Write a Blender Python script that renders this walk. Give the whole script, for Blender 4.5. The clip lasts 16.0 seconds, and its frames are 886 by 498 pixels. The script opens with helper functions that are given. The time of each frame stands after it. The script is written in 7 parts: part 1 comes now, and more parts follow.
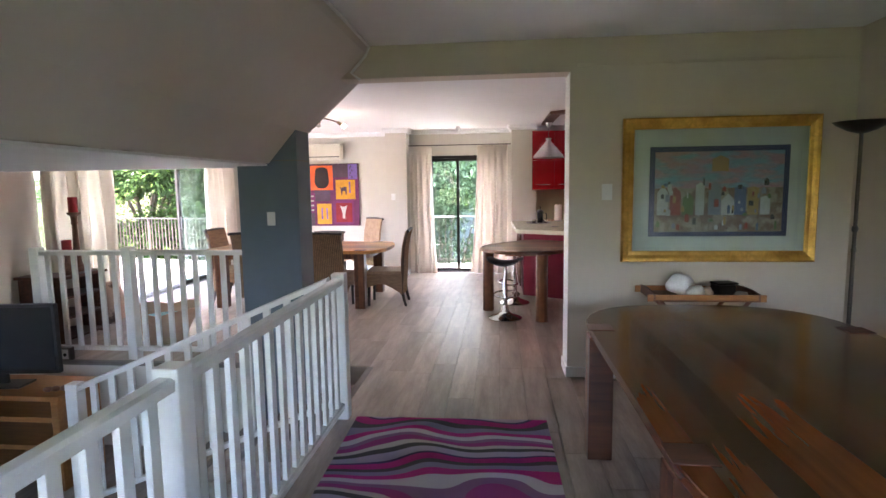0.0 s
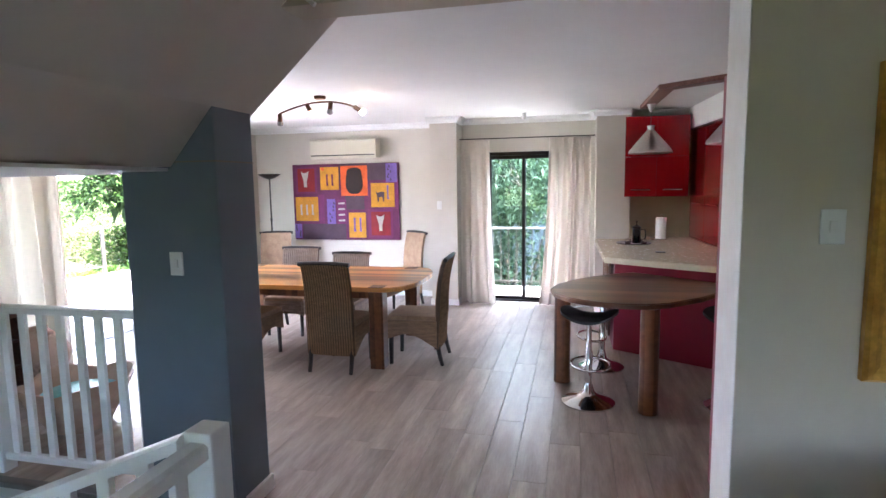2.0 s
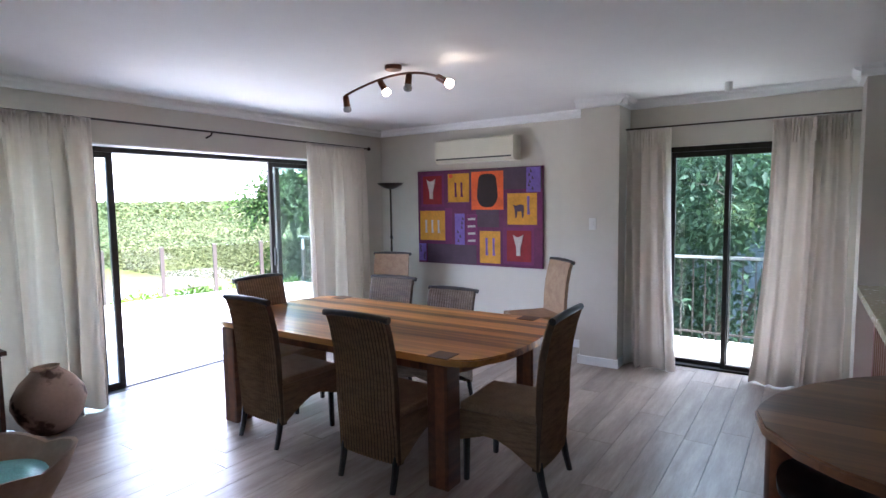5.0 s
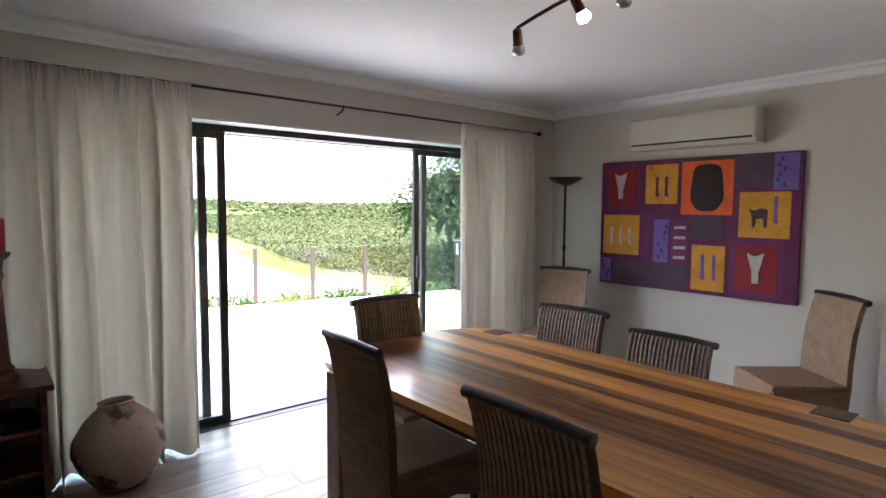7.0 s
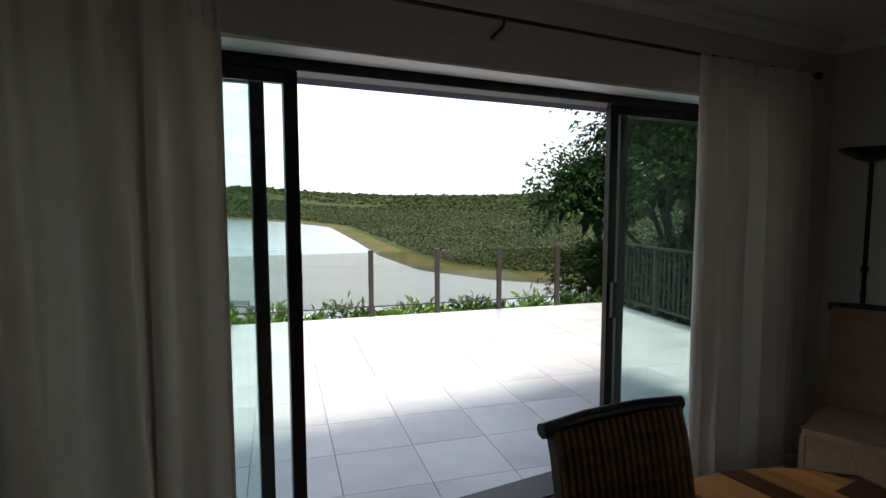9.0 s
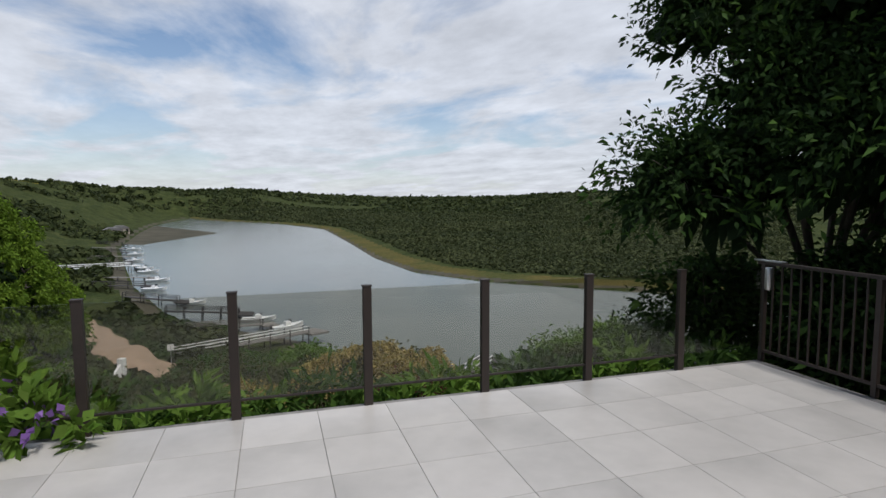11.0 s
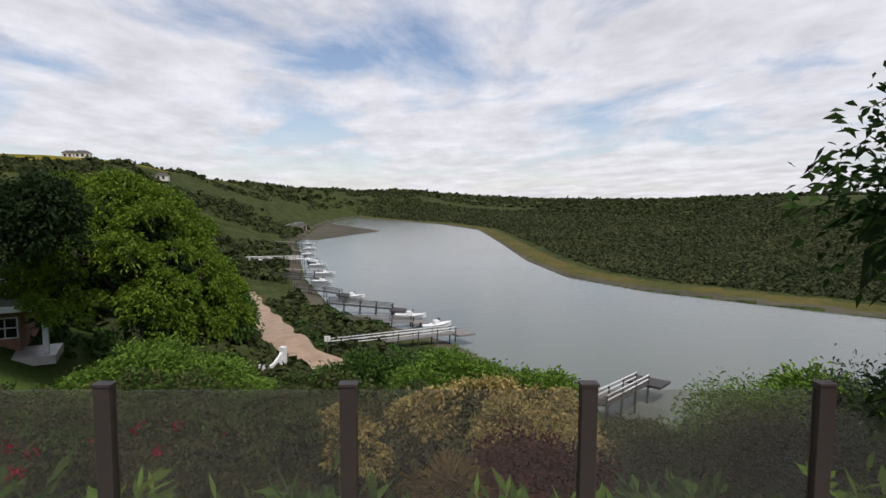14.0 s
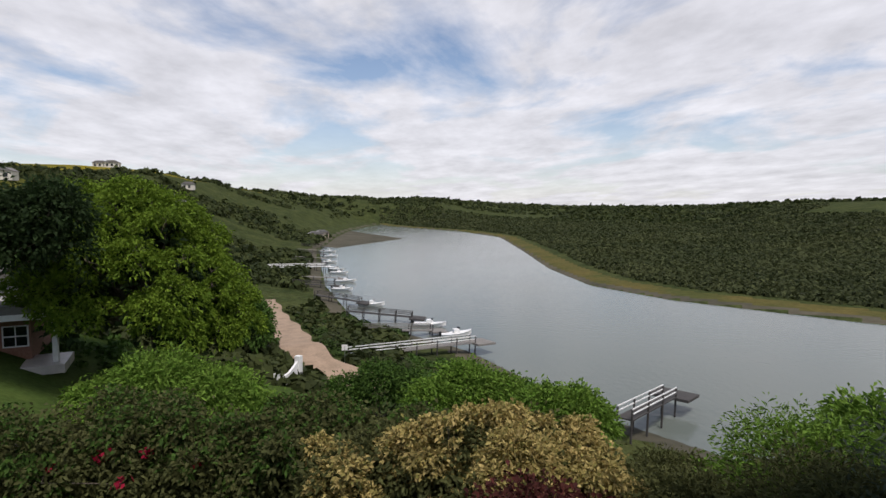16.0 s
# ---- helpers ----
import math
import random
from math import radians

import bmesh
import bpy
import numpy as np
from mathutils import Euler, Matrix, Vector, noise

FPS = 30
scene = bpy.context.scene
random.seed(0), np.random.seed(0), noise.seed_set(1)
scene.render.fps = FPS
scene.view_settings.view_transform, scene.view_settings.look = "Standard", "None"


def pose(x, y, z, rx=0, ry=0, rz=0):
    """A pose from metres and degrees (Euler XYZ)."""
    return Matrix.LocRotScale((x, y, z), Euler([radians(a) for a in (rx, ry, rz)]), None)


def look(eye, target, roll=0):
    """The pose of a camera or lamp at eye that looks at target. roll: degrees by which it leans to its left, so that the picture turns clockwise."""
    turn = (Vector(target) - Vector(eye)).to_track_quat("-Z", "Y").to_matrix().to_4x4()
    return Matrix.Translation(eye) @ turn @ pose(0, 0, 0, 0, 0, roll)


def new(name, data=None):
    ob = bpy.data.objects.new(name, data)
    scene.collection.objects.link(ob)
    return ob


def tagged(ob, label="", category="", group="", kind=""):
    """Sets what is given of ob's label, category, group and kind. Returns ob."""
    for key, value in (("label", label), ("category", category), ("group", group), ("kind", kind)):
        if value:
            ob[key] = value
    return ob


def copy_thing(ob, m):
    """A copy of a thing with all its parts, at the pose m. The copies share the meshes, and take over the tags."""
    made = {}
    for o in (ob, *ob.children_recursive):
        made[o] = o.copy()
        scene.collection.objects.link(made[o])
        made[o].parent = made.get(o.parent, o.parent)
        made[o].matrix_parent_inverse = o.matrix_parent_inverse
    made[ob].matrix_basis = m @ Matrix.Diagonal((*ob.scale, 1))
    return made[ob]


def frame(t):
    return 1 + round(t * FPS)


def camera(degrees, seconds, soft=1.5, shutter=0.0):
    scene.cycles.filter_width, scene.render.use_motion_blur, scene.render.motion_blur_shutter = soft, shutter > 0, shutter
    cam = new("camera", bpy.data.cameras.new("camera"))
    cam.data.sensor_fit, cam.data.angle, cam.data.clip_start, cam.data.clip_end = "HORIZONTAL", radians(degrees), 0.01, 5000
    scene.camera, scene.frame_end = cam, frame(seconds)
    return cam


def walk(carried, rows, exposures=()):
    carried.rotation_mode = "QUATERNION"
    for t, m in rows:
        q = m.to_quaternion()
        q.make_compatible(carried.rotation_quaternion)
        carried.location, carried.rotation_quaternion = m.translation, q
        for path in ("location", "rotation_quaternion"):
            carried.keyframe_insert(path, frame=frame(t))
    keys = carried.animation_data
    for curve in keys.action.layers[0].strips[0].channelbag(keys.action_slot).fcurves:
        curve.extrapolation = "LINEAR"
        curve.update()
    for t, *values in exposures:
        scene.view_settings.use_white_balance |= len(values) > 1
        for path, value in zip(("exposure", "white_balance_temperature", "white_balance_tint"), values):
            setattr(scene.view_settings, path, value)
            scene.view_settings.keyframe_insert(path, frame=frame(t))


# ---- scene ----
cam = camera(77.1, 16.0)
PATH = [
    (0, (0.48, -0.454, 1.567), (0.278, 1.523, 1.342), -0.8),
    (0.5, (0.461, -0.019, 1.63), (0.219, 1.952, 1.388), -1.0),
    (1, (0.431, 0.543, 1.683), (0.135, 2.504, 1.429), -0.9),
    (1.5, (0.435, 1.159, 1.672), (0.059, 3.109, 1.436), -1.1),
    (2, (0.428, 1.803, 1.674), (-0.031, 3.736, 1.443), -0.9),
    (2.5, (0.483, 2.258, 1.67), (-0.069, 4.167, 1.443), -0.7),
    (3, (0.527, 2.727, 1.674), (-0.16, 4.592, 1.449), -0.9),
    (5.3, (0.348, 4.095, 1.606), (-0.815, 5.714, 1.44), -0.4),
    (5.5, (0.278, 4.181, 1.596), (-0.923, 5.772, 1.43), -0.1),
    (6, (0.06, 4.52, 1.576), (-1.27, 6.006, 1.419), -0.0),
    (6.5, (-0.352, 4.878, 1.571), (-1.788, 6.262, 1.415), 0.3),
    (7, (-0.670, 5.071, 1.572), (-2.197, 6.354, 1.422), 0.4),
    (7.5, (-0.899, 5.248, 1.582), (-2.518, 6.412, 1.428), 0.4),
    (8, (-1.143, 5.311, 1.616), (-2.835, 6.363, 1.445), 0.3),
    (8.5, (-1.527, 5.427, 1.663), (-3.274, 6.379, 1.459), -0.2),
    (8.7, (-1.945, 5.641, 1.585), (-3.707, 6.571, 1.406), -0.1),
    (9.25, (-2.80, 6.06, 1.590), (-4.56, 6.99, 1.408), -0.1),
    (9.8, (-3.75, 6.44, 1.575), (-5.50, 7.385, 1.393), -0.2),
    (10.35, (-4.83, 6.77, 1.550), (-6.575, 7.73, 1.37), -0.3),
    (10.8, (-5.666, 6.99, 1.529), (-7.407, 7.959, 1.352), -0.4),
    (11, (-5.839, 7.155, 1.511), (-7.592, 8.101, 1.336), -0.3),
    (11.5, (-6.145, 7.425, 1.501), (-7.937, 8.295, 1.323), 0.1),
    (12, (-6.395, 7.693, 1.532), (-8.23, 8.464, 1.341), 0.2),
    (12.5, (-6.669, 7.889, 1.549), (-8.538, 8.576, 1.358), 0.2),
    (13, (-6.982, 8.157, 1.526), (-8.881, 8.757, 1.349), 0.5),
    (13.5, (-7.262, 8.38, 1.565), (-9.19, 8.881, 1.391), 0.1),
    (14, (-7.655, 8.561, 1.594), (-9.6, 8.993, 1.424), 0.3),
    (14.5, (-7.975, 8.723, 1.556), (-9.931, 9.109, 1.398), 0.3),
    (15, (-8.311, 8.877, 1.547), (-10.272, 9.236, 1.394), 0.3),
    (15.5, (-8.628, 9.039, 1.515), (-10.592, 9.387, 1.37), 0.3),
    (16, (-8.879, 9.203, 1.454), (-10.842, 9.558, 1.311), 0.1),
]
EXPOSURES = [(0, 6.00, 6500, 29), (1, 6.05, 6250, 28), (2, 5.85, 5850, 24), (3, 5.52, 5600, 21), (5.5, 4.4, 5550, 21), (6.5, 4.15, 6000, 19), (7.5, 3.62, 6200, 17), (8.0, 2.75, 6150, 14), (8.5, 1.9, 6250, 13),
             (8.7, 1.62, 6250, 12), (9.6, 0.5, 6150, 10), (10.6, -0.05, 6150, 10), (11, -0.15, 6150, 11), (11.5, -0.25, 6600, 16), (12.5, -0.1, 6550, 15), (14, 0.0, 6500, 15), (16, 0.0, 6500, 15)]
walk(cam, [(t, look(eye, target, roll)) for t, eye, target, roll in PATH], EXPOSURES)

# ---- world and sun ----
SUN_TO = Vector((0.43, 0.09, 0.90)).normalized()
SUN_EL, SUN_ROT = math.asin(SUN_TO.z), math.atan2(SUN_TO.x, SUN_TO.y) % math.tau
world = bpy.data.worlds.new("sky")
scene.world = world
world.use_nodes = True
wn, wl = world.node_tree.nodes, world.node_tree.links
wn.clear()


def wnode(kind, **values):
    n = wn.new(kind)
    for key, value in values.items():
        n.inputs[key].default_value = value
    return n


def wmath(op, a, b=None, c=None):
    n = wn.new("ShaderNodeMath")
    n.operation = op
    for i, v in enumerate((a, b, c)):
        if v is None:
            continue
        if isinstance(v, (int, float)):
            n.inputs[i].default_value = v
        else:
            wl.new(v, n.inputs[i])
    return n.outputs[0]


sky = wn.new("ShaderNodeTexSky")
sky.sky_type, sky.sun_disc = "NISHITA", False
sky.sun_elevation, sky.sun_rotation = SUN_EL, SUN_ROT
sky.air_density, sky.dust_density, sky.ozone_density = 1.0, 0.6, 1.4
coord = wn.new("ShaderNodeTexCoord")
split = wn.new("ShaderNodeSeparateXYZ")
wl.new(coord.outputs["Generated"], split.inputs[0])
up = wmath("MAXIMUM", split.outputs[2], 0.0)
flat = wmath("ADD", up, 0.10)
join = wn.new("ShaderNodeCombineXYZ")
wl.new(wmath("DIVIDE", split.outputs[0], flat), join.inputs[0])
wl.new(wmath("DIVIDE", split.outputs[1], flat), join.inputs[1])
shift = wn.new("ShaderNodeMapping")
shift.inputs["Location"].default_value = (3.1, 1.7, 0.4)
shift.inputs["Rotation"].default_value = (0, 0, 0.5)
shift.inputs["Scale"].default_value = (0.62, 0.9, 1.0)
wl.new(join.outputs[0], shift.inputs[0])
big = wnode("ShaderNodeTexNoise", Scale=1.0, Detail=9.0, Roughness=0.56, Distortion=0.35)
wl.new(shift.outputs[0], big.inputs["Vector"])
ramp = wn.new("ShaderNodeValToRGB")
ramp.color_ramp.elements[0].position, ramp.color_ramp.elements[1].position = 0.40, 0.55
wl.new(wmath("MULTIPLY_ADD", split.outputs[1], 0.11, big.outputs[0]), ramp.inputs[0])
fine = wnode("ShaderNodeTexNoise", Scale=3.2, Detail=7.0, Roughness=0.6)
wl.new(shift.outputs[0], fine.inputs["Vector"])
shade = wn.new("ShaderNodeMapRange")
shade.inputs["From Min"].default_value, shade.inputs["From Max"].default_value = 0.3, 0.7
shade.inputs["To Min"].default_value, shade.inputs["To Max"].default_value = 5.4, 7.6
wl.new(fine.outputs[0], shade.inputs[0])
cloud = wn.new("ShaderNodeMix")
cloud.data_type = "RGBA"
tint = wn.new("ShaderNodeVectorMath")
tint.operation = "SCALE"
tint.inputs[0].default_value = (0.98, 1.0, 1.04)
wl.new(shade.outputs[0], tint.inputs["Scale"])
haze = wmath("MULTIPLY", wmath("POWER", wmath("SUBTRACT", 1.0, up), 11.0), 0.97)
cover = wmath("MULTIPLY", wmath("MAXIMUM", ramp.outputs[0], haze), 0.93)
wl.new(cover, cloud.inputs["Factor"])
wl.new(sky.outputs[0], cloud.inputs["A"])
wl.new(tint.outputs[0], cloud.inputs["B"])
back = wnode("ShaderNodeBackground", Strength=0.12)
wl.new(cloud.outputs["Result"], back.inputs[0])
wl.new(back.outputs[0], wn.new("ShaderNodeOutputWorld").inputs[0])

sun = new("sun", bpy.data.lights.new("sun", "SUN"))
sun.data.energy, sun.data.angle, sun.data.color = 3.2, radians(10), (1.0, 0.95, 0.88)
sun.matrix_basis = look(SUN_TO * 50, (0, 0, 0))


# ---- materials ----
def material(name, base, other=None, rough=0.5, metal=0.0, scale=6.0, stretch=(1, 1, 1), detail=6.0, low=0.35, high=0.65,
             bump=0.0, bump_scale=None, grain=0.0, each=0.0, coat=0.0, rough_var=0.08, island=False, spread=0.0):
    """A surface with two colours mixed by noise, finer grain, relief, and a brightness of its own for each piece."""
    m = bpy.data.materials.new(name)
    m.use_nodes = True
    n, l = m.node_tree.nodes, m.node_tree.links
    p = n["Principled BSDF"]
    p.inputs["Metallic"].default_value = metal
    p.inputs["Coat Weight"].default_value = coat
    p.inputs["Coat Roughness"].default_value = 0.15
    tc = n.new("ShaderNodeTexCoord")
    mp = n.new("ShaderNodeMapping")
    mp.inputs["Scale"].default_value = stretch
    l.new(tc.outputs["Object"], mp.inputs[0])
    vec = mp.outputs[0]
    if each or island or spread:
        src = n.new("ShaderNodeNewGeometry").outputs["Random Per Island"] if island else n.new("ShaderNodeObjectInfo").outputs["Random"]
        off = n.new("ShaderNodeVectorMath")
        off.operation = "ADD"
        mul = n.new("ShaderNodeMath")
        mul.operation = "MULTIPLY"
        mul.inputs[1].default_value = 37.0
        l.new(src, mul.inputs[0])
        l.new(vec, off.inputs[0])
        l.new(mul.outputs[0], off.inputs[1])
        vec = off.outputs[0]
    a = n.new("ShaderNodeTexNoise")
    a.inputs["Scale"].default_value, a.inputs["Detail"].default_value = scale, detail
    l.new(vec, a.inputs["Vector"])
    r = n.new("ShaderNodeMapRange")
    r.inputs["From Min"].default_value, r.inputs["From Max"].default_value = low, high
    l.new(a.outputs[0], r.inputs[0])
    mix = n.new("ShaderNodeMix")
    mix.data_type = "RGBA"
    mix.inputs["A"].default_value, mix.inputs["B"].default_value = (*base, 1), (*(other or base), 1)
    l.new(r.outputs[0], mix.inputs["Factor"])
    col = mix.outputs["Result"]
    b = n.new("ShaderNodeTexNoise")
    b.inputs["Scale"].default_value, b.inputs["Detail"].default_value = scale * 7.0, 4.0
    l.new(vec, b.inputs["Vector"])
    if grain or each:
        hsv = n.new("ShaderNodeHueSaturation")
        l.new(col, hsv.inputs["Color"])
        val = None
        if grain:
            g = n.new("ShaderNodeMapRange")
            g.inputs["From Min"].default_value, g.inputs["From Max"].default_value = 0.3, 0.7
            g.inputs["To Min"].default_value, g.inputs["To Max"].default_value = 1 - grain, 1 + grain
            l.new(b.outputs[0], g.inputs[0])
            val = g.outputs[0]
        if each:
            e = n.new("ShaderNodeMapRange")
            e.inputs["To Min"].default_value, e.inputs["To Max"].default_value = 1 - each, 1 + each
            l.new(src, e.inputs[0])
            if val is None:
                val = e.outputs[0]
            else:
                k = n.new("ShaderNodeMath")
                k.operation = "MULTIPLY"
                l.new(val, k.inputs[0])
                l.new(e.outputs[0], k.inputs[1])
                val = k.outputs[0]
        l.new(val, hsv.inputs["Value"])
        col = hsv.outputs[0]
    l.new(col, p.inputs["Base Color"])
    rr = n.new("ShaderNodeMapRange")
    rr.inputs["To Min"].default_value, rr.inputs["To Max"].default_value = max(rough - rough_var, 0.02), min(rough + rough_var, 1)
    l.new(a.outputs[0], rr.inputs[0])
    l.new(rr.outputs[0], p.inputs["Roughness"])
    if bump:
        c = n.new("ShaderNodeTexNoise")
        c.inputs["Scale"].default_value, c.inputs["Detail"].default_value = bump_scale or scale * 10, 5.0
        l.new(vec, c.inputs["Vector"])
        k = n.new("ShaderNodeBump")
        k.inputs["Strength"].default_value, k.inputs["Distance"].default_value = min(bump * 50, 1), bump
        l.new(c.outputs[0], k.inputs["Height"])
        l.new(k.outputs[0], p.inputs["Normal"])
    return m


def leaf_material(name, base, other, scale=0.9, each=0.30):
    """Leaves that let some light through, each a little different."""
    m = material(name, base, other, rough=0.75, scale=scale, grain=0.15, each=each, island=True, rough_var=0.1)
    n, l = m.node_tree.nodes, m.node_tree.links
    p = n["Principled BSDF"]
    p.inputs["Specular IOR Level"].default_value = 0.15
    tr = n.new("ShaderNodeBsdfTranslucent")
    src = p.inputs["Base Color"].links[0].from_socket
    l.new(src, tr.inputs[0])
    mx = n.new("ShaderNodeMixShader")
    mx.inputs[0].default_value = 0.3
    l.new(p.outputs[0], mx.inputs[1])
    l.new(tr.outputs[0], mx.inputs[2])
    l.new(mx.outputs[0], n["Material Output"].inputs[0])
    return m


def glass_material(name, colour=(0.9, 0.96, 0.95)):
    m = bpy.data.materials.new(name)
    m.use_nodes = True
    n, l = m.node_tree.nodes, m.node_tree.links
    n.remove(n["Principled BSDF"])
    t = n.new("ShaderNodeBsdfTransparent")
    t.inputs[0].default_value = (*colour, 1)
    g = n.new("ShaderNodeBsdfGlossy")
    g.inputs["Roughness"].default_value = 0.02
    f = n.new("ShaderNodeLayerWeight")
    pw = n.new("ShaderNodeMath")
    pw.operation = "POWER"
    pw.inputs[1].default_value = 5.0
    l.new(f.outputs["Facing"], pw.inputs[0])
    sc = n.new("ShaderNodeMath")
    sc.operation = "MULTIPLY_ADD"
    sc.inputs[1].default_value, sc.inputs[2].default_value = 0.45, 0.04
    l.new(pw.outputs[0], sc.inputs[0])
    mx = n.new("ShaderNodeMixShader")
    l.new(sc.outputs[0], mx.inputs[0])
    l.new(t.outputs[0], mx.inputs[1])
    l.new(g.outputs[0], mx.inputs[2])
    l.new(mx.outputs[0], n["Material Output"].inputs[0])
    return m


WALL = material("warm_grey_paint", (0.58, 0.535, 0.465), (0.61, 0.565, 0.495), rough=0.75, scale=1.2, grain=0.015, bump=0.0006, bump_scale=90)
# wall paint for the hall, with its warm bounce light put into the colour
WALL_WARM_LIT = material("wall_paint_warm_lit", (0.56, 0.485, 0.39), (0.59, 0.515, 0.415), rough=0.75, scale=1.2, grain=0.015, bump=0.0006, bump_scale=90)
WALL_OUT = material("outside_render", (0.66, 0.62, 0.54), (0.58, 0.54, 0.46), rough=0.85, scale=1.5, grain=0.04, bump=0.002, bump_scale=60)
CEIL = material("ceiling_paint", (0.84, 0.84, 0.83), (0.81, 0.81, 0.80), rough=0.8, scale=0.9, grain=0.01, bump=0.0004, bump_scale=70)
SOFFIT = material("taupe_paint", (0.60, 0.545, 0.485), (0.63, 0.575, 0.51), rough=0.75, scale=1.0, grain=0.015, bump=0.0005, bump_scale=80)
WHITE = material("white_gloss_paint", (0.80, 0.80, 0.78), (0.74, 0.73, 0.70), rough=0.35, scale=4, grain=0.02, bump=0.0004, bump_scale=40)
BLUE = material("slate_blue_paint", (0.115, 0.150, 0.185), (0.13, 0.165, 0.20), rough=0.55, scale=1.5, grain=0.02, bump=0.0004, bump_scale=80)
PLANK = material("greyed_oak_laminate", (0.235, 0.175, 0.135), (0.40, 0.325, 0.27), rough=0.36, scale=2.2, stretch=(7, 0.9, 7), low=0.3, high=0.7,
                 grain=0.10, each=0.16, bump=0.0004, bump_scale=30, coat=0.0)
JOINT = material("dark_joint", (0.17, 0.135, 0.105), (0.22, 0.18, 0.145), rough=0.8, scale=8)
TILE = material("pale_terrace_tile", (0.50, 0.47, 0.43), (0.31, 0.295, 0.27), rough=0.34, scale=1.1, low=0.42, high=0.85, grain=0.035, each=0.03, bump=0.0006, bump_scale=25)
GROUT = material("grey_grout", (0.27, 0.25, 0.22), (0.15, 0.14, 0.125), rough=0.9, scale=6, grain=0.1)
BRONZE = material("dark_bronze_aluminium", (0.030, 0.026, 0.023), (0.045, 0.038, 0.033), rough=0.42, metal=0.6, scale=9, grain=0.05)
POST = material("brown_powder_coat", (0.034, 0.024, 0.019), (0.026, 0.019, 0.015), rough=0.5, metal=0.1, scale=7, grain=0.08)
GLASS = glass_material("clear_glass")
FENCE_GLASS = glass_material("dusty_smoked_glass", (0.84, 0.83, 0.79))
WATER = material("river_water", (0.115, 0.135, 0.120), (0.13, 0.145, 0.128), rough=0.13, scale=0.02, bump=0.05, bump_scale=0.9, rough_var=0.04)
WATER.node_tree.nodes["Principled BSDF"].inputs["Specular IOR Level"].default_value = 0.16


# ---- building blocks ----
def box_bm(x0, x1, y0, y1, z0, z1, bevel=0.0, bm=None):
    """A bevelled block between the given corners, added to bm."""
    bm = bm or bmesh.new()
    made = bmesh.ops.create_cube(bm, size=1.0)["verts"]
    for v in made:
        v.co = ((x0 + x1) / 2 + v.co.x * (x1 - x0), (y0 + y1) / 2 + v.co.y * (y1 - y0), (z0 + z1) / 2 + v.co.z * (z1 - z0))
    if bevel:
        edges = list({e for v in made for e in v.link_edges})
        bmesh.ops.bevel(bm, geom=edges, offset=bevel, segments=2, profile=0.6, affect="EDGES")
    return bm


def mesh_of(name, bm, mat, smooth=None):
    me = bpy.data.meshes.new(name)
    bmesh.ops.recalc_face_normals(bm, faces=bm.faces)
    bm.to_mesh(me)
    bm.free()
    if mat:
        me.materials.append(mat)
    if smooth is not None:
        for p in me.polygons:
            p.use_smooth = True
        me.set_sharp_from_angle(angle=radians(smooth))
    return me


def part(name, bm, mat, parent=None, label="", smooth=None, at=None):
    """Links a bmesh as one mesh object under a thing or a part."""
    ob = new(name, bm if isinstance(bm, bpy.types.Mesh) else mesh_of(name, bm, mat, smooth))
    if at is not None:
        ob.matrix_basis = at
    ob.parent = parent
    if label:
        ob["label"] = label
    return ob


def structure(name, bm, mat, label="", category="", smooth=None):
    return tagged(part(name, bm, mat, None, "", smooth), label, category, "", "structure")


def thing(name, label, category, m=None, group=""):
    ob = new(name)
    ob.empty_display_size = 0.1
    if m is not None:
        ob.matrix_basis = m
    return tagged(ob, label, category, group)


def lathe(rows, steps=24, bm=None, x=0.0, y=0.0):
    """A turned shape from rows of radius and height."""
    bm = bm or bmesh.new()
    rings = []
    for r, z in rows:
        if r < 1e-5:
            rings.append([bm.verts.new((x, y, z))])
        else:
            rings.append([bm.verts.new((x + r * math.cos(k * math.tau / steps), y + r * math.sin(k * math.tau / steps), z)) for k in range(steps)])
    for a, b in zip(rings, rings[1:]):
        for k in range(steps):
            q = [a[k % len(a)], a[(k + 1) % len(a)], b[(k + 1) % len(b)], b[k % len(b)]]
            q = list(dict.fromkeys(q))
            if len(q) > 2:
                bm.faces.new(q)
    if len(rings[0]) > 1:
        bm.faces.new(rings[0][::-1])
    if len(rings[-1]) > 1:
        bm.faces.new(rings[-1])
    return bm


def tube(points, r, steps=8, bm=None, r2=None):
    """A round bar along points, thinning to r2."""
    bm = bm or bmesh.new()
    pts = [Vector(p) for p in points]
    rings = []
    side = None
    for i, p in enumerate(pts):
        d = (pts[min(i + 1, len(pts) - 1)] - pts[max(i - 1, 0)]).normalized()
        if side is None:
            side = d.orthogonal().normalized()
        side = (side - d * side.dot(d)).normalized()
        other = d.cross(side)
        rad = r if r2 is None else r + (r2 - r) * i / (len(pts) - 1)
        rings.append([bm.verts.new(p + (side * math.cos(k * math.tau / steps) + other * math.sin(k * math.tau / steps)) * rad) for k in range(steps)])
    for a, b in zip(rings, rings[1:]):
        for k in range(steps):
            bm.faces.new((a[k], a[(k + 1) % steps], b[(k + 1) % steps], b[k]))
    bm.faces.new(rings[0][::-1])
    bm.faces.new(rings[-1])
    return bm


